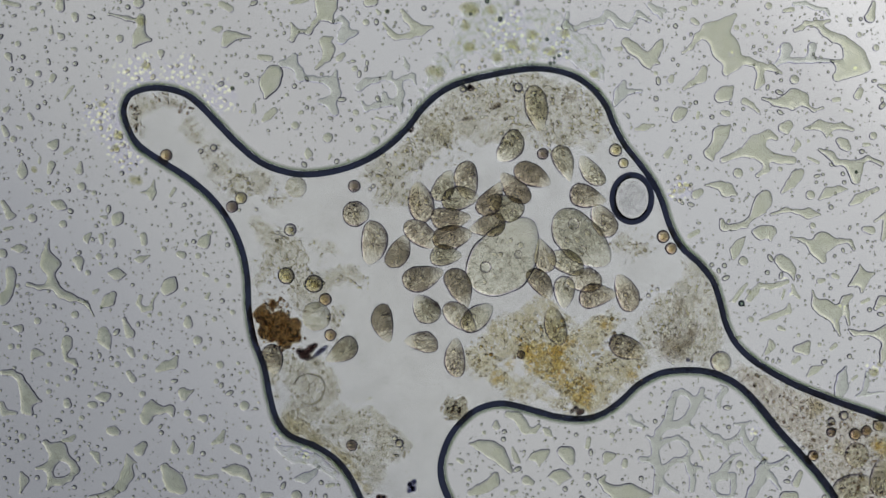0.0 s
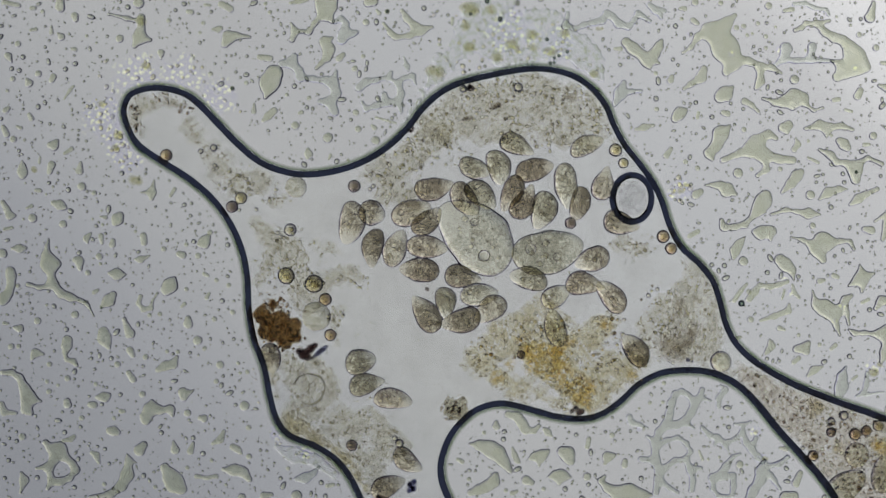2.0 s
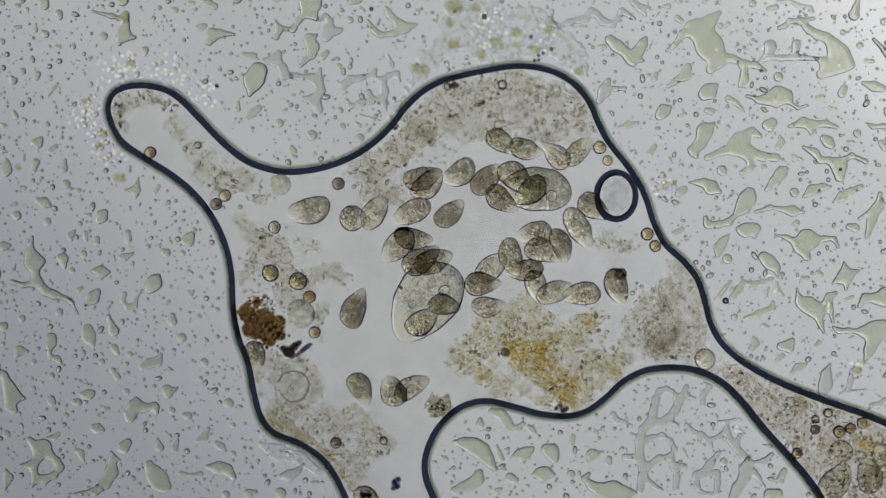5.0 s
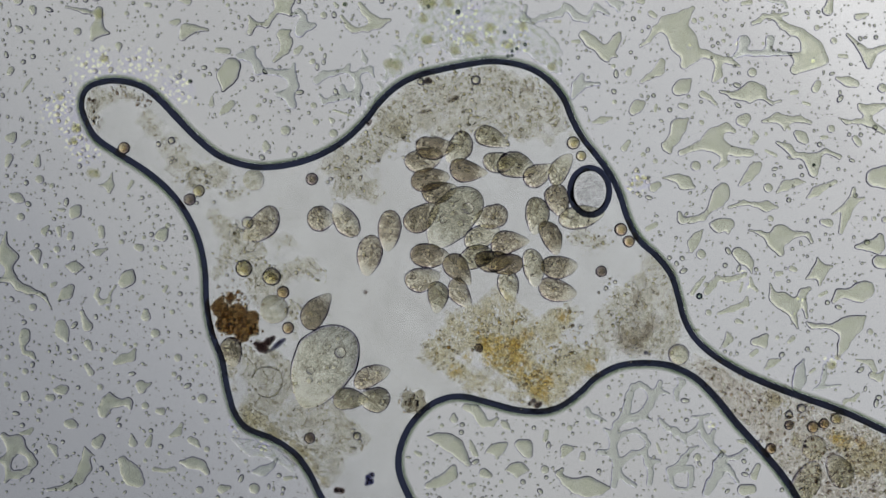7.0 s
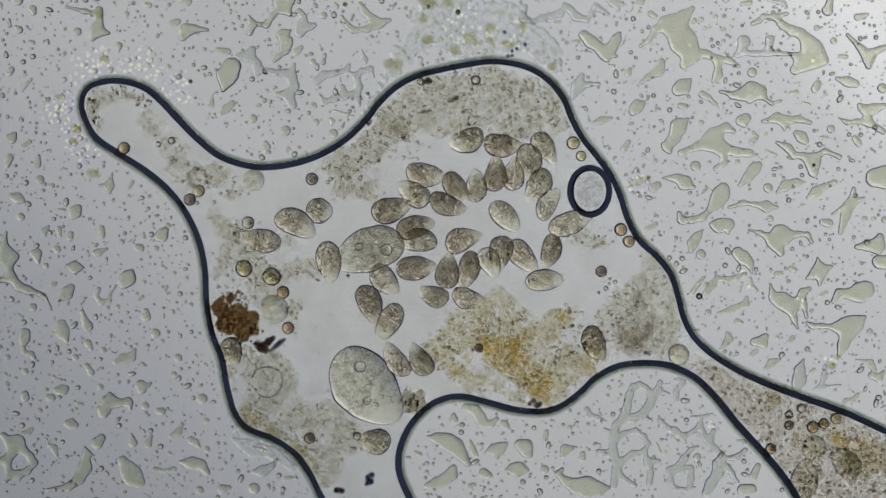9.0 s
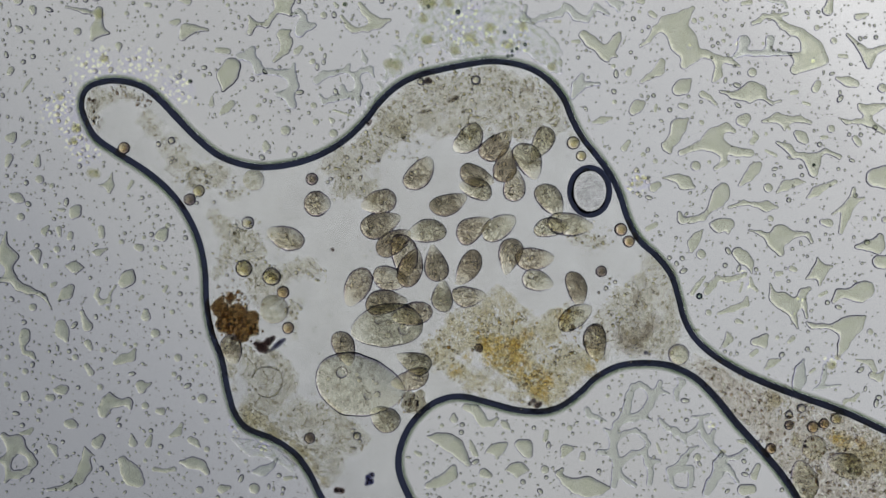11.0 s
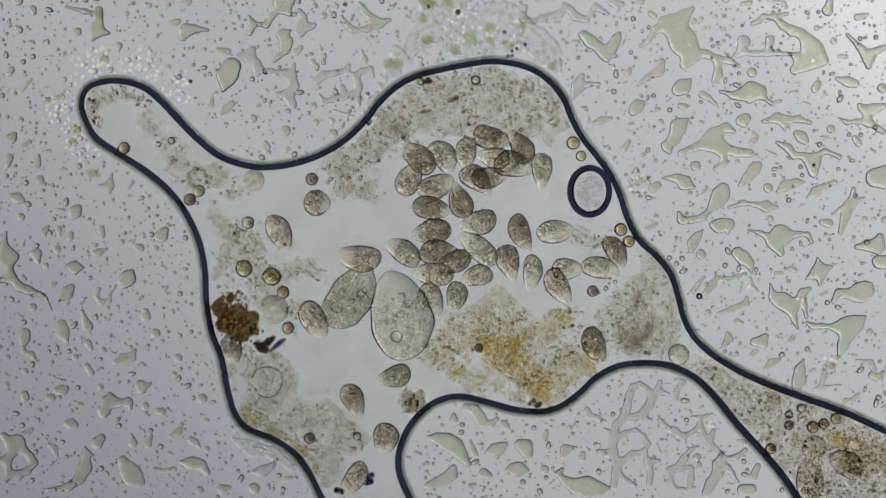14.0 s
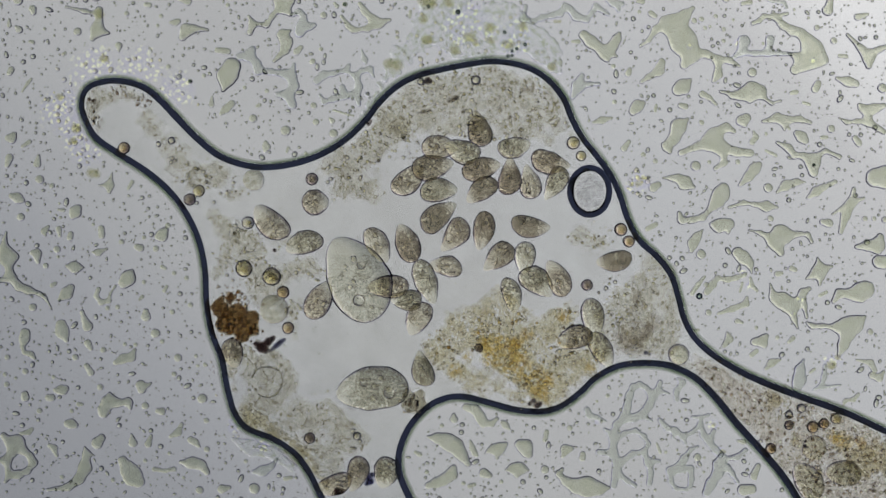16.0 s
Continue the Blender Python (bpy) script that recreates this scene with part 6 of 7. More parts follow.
    walk(swimmers[14], [(0, spot(940, 310, 25, -25)), (0.5, spot(920, 302, 25, -40)), (1, spot(908, 305, 25, -45)), (1.5, spot(941, 319, 25, -15)), (2, spot(944, 301, 25, 15)), (2.5, spot(926, 305, 25, 45)), (3, spot(929, 312, 25, 35)), (3.5, spot(896, 341, 25, 85)), (4, spot(889, 319, 25, 80)), (6.5, spot(878, 331, 25, 0)), (7, spot(834, 331, 25, 10)), (7.5, spot(794, 340, 25, -15)), (8, spot(830, 358, 25, 0)), (8.5, spot(821, 390, 25, 45)), (9, spot(808, 415, 25, 15)), (11.5, spot(768, 443, 25, 35)), (12, spot(794, 423, 25, 35)), (12.5, spot(812, 408, 25, 10)), (13, spot(819, 379, 25, 5)), (13.5, spot(834, 375, 25, -20)), (14, spot(837, 381, 25, -10)), (14.5, spot(873, 373, 25, 30)), (15, spot(897, 331, 25, 20)), (15.5, spot(926, 307, 25, 20)), (16, spot(924, 312, 25, 15))])
    walk(swimmers[15], [(0, spot(912, 335, 15, 135)), (0.5, spot(880, 318, 15, 140)), (1, spot(865, 318, 15, 120)), (1.5, spot(893, 336, 15, 160)), (2, spot(906, 341, 15, 246)), (2.5, spot(909, 393, 15, 285)), (3, spot(922, 459, 15, 200)), (3.5, spot(922, 490, 15, 190)), (4, spot(939, 481, 15, 180)), (6.5, spot(965, 485, 15, 195)), (7, spot(968, 480, 15, 180)), (7.5, spot(961, 480, 15, 190)), (8, spot(944, 469, 15, 185)), (8.5, spot(923, 463, 15, 225)), (9, spot(904, 489, 15, 255)), (11.5, spot(904, 485, 15, 230)), (12, spot(895, 493, 15, 215)), (12.5, spot(869, 502, 15, 200)), (13, spot(860, 480, 15, 190)), (13.5, spot(878, 476, 15, 200)), (14, spot(878, 476, 15, 200)), (14.5, spot(891, 467, 15, 185)), (15, spot(908, 476, 15, 230)), (15.5, spot(923, 445, 15, 240)), (16, spot(930, 419, 15, 260))])
    walk(swimmers[16], [(0, spot(903, 259, 35, 240)), (0.5, spot(909, 260, 35, 165)), (1, spot(892, 252, 35, 195)), (1.5, spot(875, 285, 35, 270)), (2, spot(881, 295, 35, 285)), (2.5, spot(898, 323, 35, 285)), (3, spot(862, 345, 35, 200)), (3.5, spot(852, 360, 35, 205)), (4, spot(841, 338, 35, 205)), (6.5, spot(860, 292, 35, 240)), (7, spot(887, 274, 35, 240)), (7.5, spot(926, 268, 35, 160)), (8, spot(904, 265, 35, 180)), (8.5, spot(893, 265, 35, 245)), (9, spot(902, 261, 35, 200)), (11.5, spot(904, 257, 35, 230)), (12, spot(904, 250, 35, 210)), (12.5, spot(897, 252, 35, 200)), (13, spot(869, 272, 35, 240)), (13.5, spot(862, 287, 35, 265)), (14, spot(858, 289, 35, 305)), (14.5, spot(856, 289, 35, 320)), (15, spot(856, 314, 35, 250)), (15.5, spot(865, 300, 35, 180)), (16, spot(895, 281, 35, 165))])
    walk(swimmers[17], [(0, spot(949, 190, 25, 280)), (0.5, spot(945, 210, 25, 275)), (1, spot(947, 245, 25, 280)), (1.5, spot(975, 288, 25, 315)), (2, spot(1001, 327, 25, 275)), (2.5, spot(1062, 362, 25, 310)), (3, spot(1055, 376, 25, 230)), (3.5, spot(1047, 398, 25, 210)), (4, spot(1051, 418, 25, 270)), (6.5, spot(1051, 386, 25, 325)), (7, spot(1101, 397, 25, 370)), (7.5, spot(1101, 401, 25, 360)), (8, spot(1115, 408, 25, 360)), (8.5, spot(1084, 404, 25, 360)), (9, spot(1082, 408, 25, 380)), (11.5, spot(1080, 410, 25, 330)), (12, spot(1066, 408, 25, 285)), (12.5, spot(1024, 432, 25, 265)), (13, spot(983, 487, 25, 180)), (13.5, spot(944, 485, 25, 205)), (14, spot(923, 454, 25, 140)), (14.5, spot(891, 432, 25, 190)), (15, spot(873, 454, 25, 240)), (15.5, spot(843, 465, 25, 255)), (16, spot(828, 509, 25, 290))])
    walk(swimmers[18], [(0, spot(997, 287, 15, 290)), (0.5, spot(970, 278, 15, 320)), (1, spot(940, 280, 15, 325)), (1.5, spot(914, 263, 15, 290)), (2, spot(913, 257, 15, 335)), (2.5, spot(913, 259, 15, 335)), (3, spot(913, 268, 15, 420)), (3.5, spot(929, 248, 15, 370)), (4, spot(918, 248, 15, 345)), (6.5, spot(915, 272, 15, 310)), (7, spot(944, 257, 15, 340)), (7.5, spot(1009, 272, 15, 375)), (8, spot(1005, 265, 15, 360)), (8.5, spot(1027, 274, 15, 340)), (9, spot(1038, 274, 15, 305)), (11.5, spot(1033, 265, 15, 240)), (12, spot(1049, 309, 15, 285)), (12.5, spot(1064, 381, 15, 275)), (13, spot(1055, 351, 15, 280)), (13.5, spot(1036, 307, 15, 315)), (14, spot(1033, 314, 15, 270)), (14.5, spot(1046, 321, 15, 200)), (15, spot(1062, 321, 15, 210)), (15.5, spot(1058, 336, 15, 220)), (16, spot(1058, 336, 15, 240))])
    walk(swimmers[19], [(0, spot(1047, 305, 35, 130)), (0.5, spot(1015, 270, 35, 95)), (1, spot(1025, 300, 35, 50)), (1.5, spot(1036, 259, 35, 40)), (2, spot(1036, 259, 35, 25)), (2.5, spot(1021, 259, 35, 15)), (3, spot(1043, 255, 35, 10)), (3.5, spot(1049, 253, 35, 15)), (4, spot(1036, 255, 35, 20)), (6.5, spot(1080, 309, 35, 80)), (7, spot(1066, 314, 35, 60)), (7.5, spot(1062, 318, 35, 70)), (8, spot(1064, 327, 35, 80)), (8.5, spot(1064, 331, 35, 85)), (9, spot(1044, 375, 35, 60)), (11.5, spot(1049, 425, 35, -15)), (12, spot(1046, 445, 35, -50)), (12.5, spot(1053, 467, 35, -85)), (13, spot(1049, 445, 35, -115)), (13.5, spot(1033, 493, 35, -115)), (14, spot(1016, 493, 35, -95)), (14.5, spot(996, 511, 35, -110)), (15, spot(983, 524, 35, -170)), (15.5, spot(979, 522, 35, -100)), (16, spot(979, 533, 35, -75))])
    walk(swimmers[20], [(0, spot(1037, 348, 25, -15)), (0.5, spot(1045, 325, 25, -25)), (1, spot(1060, 368, 25, -50)), (1.5, spot(1071, 380, 25, -20)), (2, spot(1097, 395, 25, -15)), (2.5, spot(1106, 402, 25, -5)), (3, spot(1075, 398, 25, 20)), (3.5, spot(1080, 408, 25, 25)), (4, spot(1090, 406, 25, 10)), (6.5, spot(1055, 320, 25, -75)), (7, spot(1062, 369, 25, -70)), (7.5, spot(1051, 400, 25, -80)), (8, spot(1031, 432, 25, -150)), (8.5, spot(983, 443, 25, -175)), (9, spot(961, 460, 25, -100)), (11.5, spot(979, 467, 25, -105)), (12, spot(976, 498, 25, -85)), (12.5, spot(983, 498, 25, -120)), (13, spot(974, 520, 25, -100)), (13.5, spot(987, 495, 25, -110)), (14, spot(974, 476, 25, -75)), (14.5, spot(961, 467, 25, -80)), (15, spot(965, 483, 25, -90)), (15.5, spot(961, 480, 25, -170)), (16, spot(958, 467, 25, -140))])
    walk(swimmers[21], [(0, spot(1068, 392, 15, 120)), (0.5, spot(1052, 378, 15, 130)), (1, spot(1038, 408, 15, 180)), (1.5, spot(1046, 424, 15, 170)), (2, spot(1049, 459, 15, 200)), (2.5, spot(1027, 463, 15, 210)), (3, spot(979, 455, 15, 140)), (3.5, spot(983, 455, 15, 200)), (4, spot(988, 421, 15, 190)), (6.5, spot(948, 415, 15, 190)), (7, spot(944, 397, 15, 195)), (7.5, spot(922, 384, 15, 195)), (8, spot(888, 366, 15, 150)), (8.5, spot(838, 360, 15, 150)), (9, spot(808, 356, 15, 145)), (11.5, spot(744, 372, 15, 200)), (12, spot(758, 362, 15, 165)), (12.5, spot(740, 344, 15, 110)), (13, spot(740, 371, 15, 80)), (13.5, spot(781, 344, 15, 40)), (14, spot(799, 331, 15, 60)), (14.5, spot(804, 308, 15, 70)), (15, spot(832, 287, 15, 75)), (15.5, spot(834, 287, 15, 30)), (16, spot(851, 274, 15, 0))])
    walk(swimmers[22], [(0, spot(892, 455, 24, 50)), (0.5, spot(865, 485, 24, 60)), (1, spot(867, 468, 24, 100)), (1.5, spot(853, 441, 24, 115)), (2, spot(841, 419, 24, 135)), (2.5, spot(821, 411, 24, 150)), (3, spot(839, 424, 24, 190)), (3.5, spot(839, 431, 24, 205)), (4, spot(839, 453, 24, 235)), (6.5, spot(657, 651, 24, 225)), (7, spot(648, 660, 24, 240)), (7.5, spot(635, 669, 24, 275)), (8, spot(635, 658, 24, 315)), (8.5, spot(685, 682, 24, 330)), (9, spot(724, 697, 24, 310)), (11.5, spot(709, 689, 24, 375)), (12, spot(729, 678, 24, 400)), (12.5, spot(755, 653, 24, 395)), (13, spot(775, 616, 24, 420)), (13.5, spot(773, 587, 24, 440)), (14, spot(783, 572, 24, 460)), (14.5, spot(781, 608, 24, 475)), (15, spot(768, 587, 24, 485)), (15.5, spot(724, 546, 24, 480)), (16, spot(707, 507, 24, 475))])
    walk(swimmers[23], [(0, spot(1028, 423, 26, -45)), (0.5, spot(1050, 453, 26, -45)), (1, spot(1022, 465, 26, -10)), (1.5, spot(1005, 465, 26, 5)), (2, spot(968, 446, 26, 10)), (2.5, spot(972, 411, 26, 40)), (3, spot(996, 362, 26, 85)), (3.5, spot(1003, 323, 26, 110)), (4, spot(1001, 329, 26, 165)), (6.5, spot(904, 372, 26, 190)), (7, spot(878, 397, 26, 230)), (7.5, spot(851, 432, 26, 210)), (8, spot(799, 443, 26, 190)), (8.5, spot(746, 450, 26, 190)), (9, spot(729, 456, 26, 200)), (11.5, spot(764, 603, 26, 185)), (12, spot(755, 577, 26, 230)), (12.5, spot(724, 543, 26, 310)), (13, spot(689, 524, 26, 315)), (13.5, spot(692, 524, 26, 330)), (14, spot(694, 539, 26, 415)), (14.5, spot(700, 559, 26, 445)), (15, spot(673, 608, 26, 448)), (15.5, spot(709, 686, 26, 500)), (16, spot(735, 701, 26, 545))])
    walk(swimmers[24], [(0, spot(963, 455, 15, 105)), (0.5, spot(955, 405, 15, 45)), (1, spot(998, 360, 15, 45)), (1.5, spot(1029, 314, 15, 40)), (2, spot(1067, 327, 15, 75)), (2.5, spot(1060, 319, 15, 90)), (3, spot(1054, 316, 15, 120)), (3.5, spot(1045, 298, 15, 130)), (4, spot(1011, 266, 15, 140)), (6.5, spot(1023, 318, 15, 100)), (7, spot(1027, 322, 15, 30)), (7.5, spot(1027, 321, 15, 45)), (8, spot(1005, 331, 15, 60)), (8.5, spot(996, 336, 15, 85)), (9, spot(983, 322, 15, 85)), (11.5, spot(985, 344, 15, 85)), (12, spot(983, 331, 15, 85)), (12.5, spot(987, 324, 15, 100)), (13, spot(976, 337, 15, 120)), (13.5, spot(959, 327, 15, 110)), (14, spot(948, 292, 15, 170)), (14.5, spot(952, 305, 15, 180)), (15, spot(996, 327, 15, 210)), (15.5, spot(1018, 327, 15, 185)), (16, spot(1012, 337, 15, 100))])
    walk(swimmers[25], [(0, spot(1003, 465, 35, 155)), (0.5, spot(985, 465, 35, 105)), (1, spot(943, 462, 35, 110)), (1.5, spot(929, 470, 35, 110)), (2, spot(937, 494, 35, 165)), (2.5, spot(961, 481, 35, 180)), (3, spot(953, 463, 35, 195)), (3.5, spot(941, 446, 35, 280)), (4, spot(937, 450, 35, 290)), (6.5, spot(920, 466, 35, 230)), (7, spot(916, 469, 35, 200)), (7.5, spot(916, 466, 35, 205)), (8, spot(900, 463, 35, 205)), (8.5, spot(847, 426, 35, 185)), (9, spot(816, 439, 35, 180)), (11.5, spot(834, 421, 35, 190)), (12, spot(816, 439, 35, 210)), (12.5, spot(777, 458, 35, 205)), (13, spot(752, 482, 35, 215)), (13.5, spot(752, 445, 35, 130)), (14, spot(790, 460, 35, 145)), (14.5, spot(819, 480, 35, 180)), (15, spot(718, 495, 35, 190)), (15.5, spot(626, 452, 35, 145)), (16, spot(615, 443, 35, 195))])
    walk(swimmers[26], [(0, spot(1035, 497, 25, 180)), (0.5, spot(1005, 500, 25, 190)), (1, spot(968, 485, 25, 130)), (1.5, spot(926, 494, 25, 200)), (2, spot(869, 547, 25, 215)), (2.5, spot(836, 570, 25, 230)), (3, spot(786, 569, 25, 200)), (3.5, spot(755, 544, 25, 270)), (4, spot(764, 577, 25, 340)), (6.5, spot(786, 537, 25, 410)), (7, spot(821, 507, 25, 370)), (7.5, spot(799, 524, 25, 310)), (8, spot(786, 529, 25, 260)), (8.5, spot(764, 507, 25, 320)), (9, spot(755, 507, 25, 310)), (11.5, spot(773, 505, 25, 360)), (12, spot(799, 509, 25, 370)), (12.5, spot(810, 515, 25, 365)), (13, spot(830, 542, 25, 330)), (13.5, spot(843, 542, 25, 245)), (14, spot(838, 542, 25, 290)), (14.5, spot(834, 542, 25, 330)), (15, spot(837, 557, 25, 285)), (15.5, spot(823, 577, 25, 240)), (16, spot(816, 575, 25, 240))])
    walk(swimmers[27], [(0, spot(955, 500, 15, -50)), (0.5, spot(963, 445, 15, -65)), (1, spot(985, 410, 15, -150)), (1.5, spot(1033, 356, 15, -130)), (2, spot(1025, 360, 15, -105)), (2.5, spot(1038, 380, 15, -65)), (3, spot(1049, 433, 15, -30)), (3.5, spot(1016, 424, 15, -55)), (4, spot(1017, 428, 15, -60)), (6.5, spot(1037, 443, 15, -85)), (7, spot(1049, 432, 15, -65)), (8, spot(1062, 465, 15, -45)), (8.5, spot(1036, 416, 15, -92)), (9, spot(1049, 456, 15, -105)), (11.5, spot(1097, 529, 15, -50)), (12, spot(1104, 537, 15, 15)), (12.5, spot(1137, 472, 15, 10)), (13, spot(1167, 467, 15, -30)), (13.5, spot(1167, 460, 15, 0)), (14, spot(1163, 458, 15, -60)), (14.5, spot(1163, 486, 15, -140)), (15, spot(1120, 520, 15, -150)), (15.5, spot(1124, 468, 15, -165)), (16, spot(1163, 474, 15, -170))])
    walk(swimmers[28], [(0, spot(998, 515, 35, 270)), (0.5, spot(970, 517, 35, 310)), (1, spot(980, 527, 35, 370)), (1.5, spot(982, 529, 35, 375)), (2, spot(982, 525, 35, 390)), (2.5, spot(975, 516, 35, 360)), (3, spot(970, 507, 35, 340)), (3.5, spot(975, 503, 35, 370)), (4, spot(975, 503, 35, 320)), (6.5, spot(977, 520, 35, 270)), (7, spot(974, 518, 35, 280)), (7.5, spot(974, 515, 35, 260)), (8, spot(965, 507, 35, 240)), (8.5, spot(957, 493, 35, 310)), (9, spot(941, 476, 35, 295)), (11.5, spot(1034, 513, 35, 350)), (12, spot(1018, 498, 35, 280)), (12.5, spot(1030, 513, 35, 330)), (13, spot(1056, 522, 35, 295)), (13.5, spot(1093, 498, 35, 290)), (14, spot(1077, 489, 35, 360)), (14.5, spot(1033, 489, 35, 280)), (15, spot(1014, 489, 35, 240)), (15.5, spot(992, 458, 35, 265)), (16, spot(1003, 467, 35, 265))])
    walk(swimmers[29], [(0, spot(1055, 524, 25, 10)), (0.5, spot(1048, 520, 25, -15)), (1, spot(1068, 518, 25, 0)), (1.5, spot(1058, 529, 25, -15)), (2, spot(1032, 503, 25, -5)), (2.5, spot(1016, 503, 25, -10)), (3, spot(1045, 485, 25, 5)), (3.5, spot(1030, 485, 25, -35)), (4, spot(989, 463, 25, -30)), (6.5, spot(986, 445, 25, 0)), (7, spot(974, 443, 25, 10)), (7.5, spot(965, 445, 25, -10)), (8, spot(939, 432, 25, 10)), (8.5, spot(911, 428, 25, 15)), (9, spot(893, 438, 25, 20)), (11.5, spot(913, 401, 25, 35)), (12, spot(887, 371, 25, 25)), (12.5, spot(904, 368, 25, 20)), (13, spot(917, 358, 25, 20)), (13.5, spot(906, 372, 25, -5)), (14, spot(917, 331, 25, -40)), (15, spot(932, 340, 25, -105)), (15.5, spot(908, 372, 25, -110)), (16, spot(880, 428, 25, -125))])
    walk(swimmers[30], [(0, spot(1108, 520, 15, 110)), (0.5, spot(1126, 485, 15, 125)), (1, spot(1130, 498, 15, 210)), (1.5, spot(1089, 497, 15, 190)), (2, spot(1082, 526, 15, 130)), (2.5, spot(1074, 522, 15, 180)), (3, spot(1109, 536, 15, 150)), (3.5, spot(1115, 520, 15, 215)), (4, spot(1055, 522, 15, 180)), (6.5, spot(1065, 526, 15, 266)), (7, spot(1059, 526, 15, 345)), (7.5, spot(1044, 511, 15, 320)), (8, spot(1011, 508, 15, 325)), (8.5, spot(1005, 485, 15, 310)), (9, spot(999, 465, 15, 310)), (11.5, spot(1030, 476, 15, 365)), (12, spot(1049, 491, 15, 305)), (12.5, spot(1084, 529, 15, 310)), (13, spot(1101, 542, 15, 290)), (13.5, spot(1080, 542, 15, 310)), (14, spot(1062, 518, 15, 300)), (14.5, spot(1071, 524, 15, 250)), (15, spot(1062, 524, 15, 175)), (15.5, spot(1058, 520, 15, 180)), (16, spot(1062, 507, 15, 115))])
    walk(swimmers[31], [(0, spot(983, 578, 35, 105)), (0.5, spot(980, 578, 35, 105)), (1, spot(982, 575, 35, 120)), (1.5, spot(983, 582, 35, 120)), (2, spot(983, 582, 35, 105)), (2.5, spot(979, 564, 35, 110)), (3, spot(981, 553, 35, 80)), (3.5, spot(995, 520, 35, 20)), (4, spot(988, 534, 35, 20)), (6.5, spot(1044, 498, 35, 0)), (7, spot(1018, 485, 35, -80)), (7.5, spot(1009, 445, 35, -65)), (8, spot(1024, 480, 35, -65)), (8.5, spot(1051, 502, 35, -75)), (9, spot(1036, 509, 35, 5)), (11.5, spot(1112, 581, 35, 55)), (12, spot(1126, 568, 35, 95)), (12.5, spot(1121, 529, 35, 95)), (13, spot(1123, 491, 35, 15)), (13.5, spot(1150, 491, 35, -5)), (14, spot(1135, 487, 35, -10)), (14.5, spot(1122, 493, 35, -95)), (15, spot(1119, 533, 35, -75)), (15.5, spot(1122, 565, 35, -80)), (16, spot(1137, 629, 35, -60))])
    walk(swimmers[32], [(0, spot(1107, 614, 25, -20)), (0.5, spot(1103, 615, 25, -20)), (1, spot(1118, 612, 25, 15)), (1.5, spot(1121, 612, 25, 85)), (2, spot(1124, 621, 25, 125)), (2.5, spot(1112, 606, 25, 165)), (3, spot(1109, 608, 25, 230)), (3.5, spot(1118, 593, 25, 285)), (4, spot(1121, 564, 25, 285)), (6.5, spot(1088, 472, 25, 310)), (7, spot(1062, 485, 25, 360)), (7.5, spot(1077, 483, 25, 390)), (8, spot(1084, 533, 25, 310)), (8.5, spot(1116, 579, 25, 295)), (9, spot(1126, 619, 25, 290)), (11.5, spot(1128, 616, 25, 260)), (12, spot(1095, 615, 25, 185)), (12.5, spot(1106, 608, 25, 210)), (13, spot(1104, 614, 25, 195)), (13.5, spot(1101, 616, 25, 265)), (14, spot(1126, 621, 25, 290)), (14.5, spot(1117, 597, 25, 270)), (15, spot(1101, 612, 25, 200)), (15.5, spot(1099, 619, 25, 165)), (16, spot(1093, 610, 25, 195))])
    walk(swimmers[33], [(0, spot(746, 492, 15, 15)), (0.5, spot(745, 500, 15, 15)), (1, spot(765, 530, 15, 50)), (1.5, spot(758, 547, 15, 125)), (2, spot(755, 557, 15, 125)), (2.5, spot(739, 547, 15, 39)), (3, spot(729, 509, 15, 65)), (3.5, spot(720, 474, 15, 50)), (4, spot(738, 468, 15, 50)), (6.5, spot(808, 425, 15, 0)), (7, spot(821, 397, 15, 35)), (7.5, spot(808, 388, 15, 35)), (8, spot(786, 388, 15, 10)), (8.5, spot(775, 378, 15, -70)), (9, spot(766, 384, 15, 15)), (11.5, spot(746, 412, 15, 20)), (12, spot(779, 397, 15, 20)), (12.5, spot(786, 343, 15, 5)), (13, spot(799, 338, 15, 30)), (13.5, spot(819, 314, 15, 60)), (14, spot(816, 293, 15, 140)), (14.5, spot(830, 295, 15, 60)), (15, spot(805, 296, 15, 100)), (15.5, spot(799, 318, 15, 80)), (16, spot(838, 309, 15, 10))])
    walk(swimmers[34], [(0, spot(812, 507, 35, -65)), (0.5, spot(795, 570, 35, -45)), (1, spot(778, 570, 35, -130)), (1.5, spot(791, 588, 35, -90)), (2, spot(817, 567, 35, -165)), (2.5, spot(805, 551, 35, -215)), (3, spot(762, 531, 35, -280)), (3.5, spot(720, 531, 35, -290)), (4, spot(656, 562, 35, -272)), (6.5, spot(656, 533, 35, -325)), (7, spot(635, 564, 35, -305)), (7.5, spot(682, 548, 35, -385)), (8, spot(704, 558, 35, -430)), (8.5, spot(729, 531, 35, -435)), (9, spot(729, 550, 35, -430)), (11.5, spot(759, 546, 35, -345)), (12, spot(717, 507, 35, -365)), (12.5, spot(764, 492, 35, -360)), (13, spot(794, 485, 35, -330)), (13.5, spot(816, 476, 35, -385)), (14, spot(851, 460, 35, -360)), (15, spot(828, 451, 35, -325)), (15.5, spot(830, 393, 35, -245)), (16, spot(849, 397, 35, -320))])
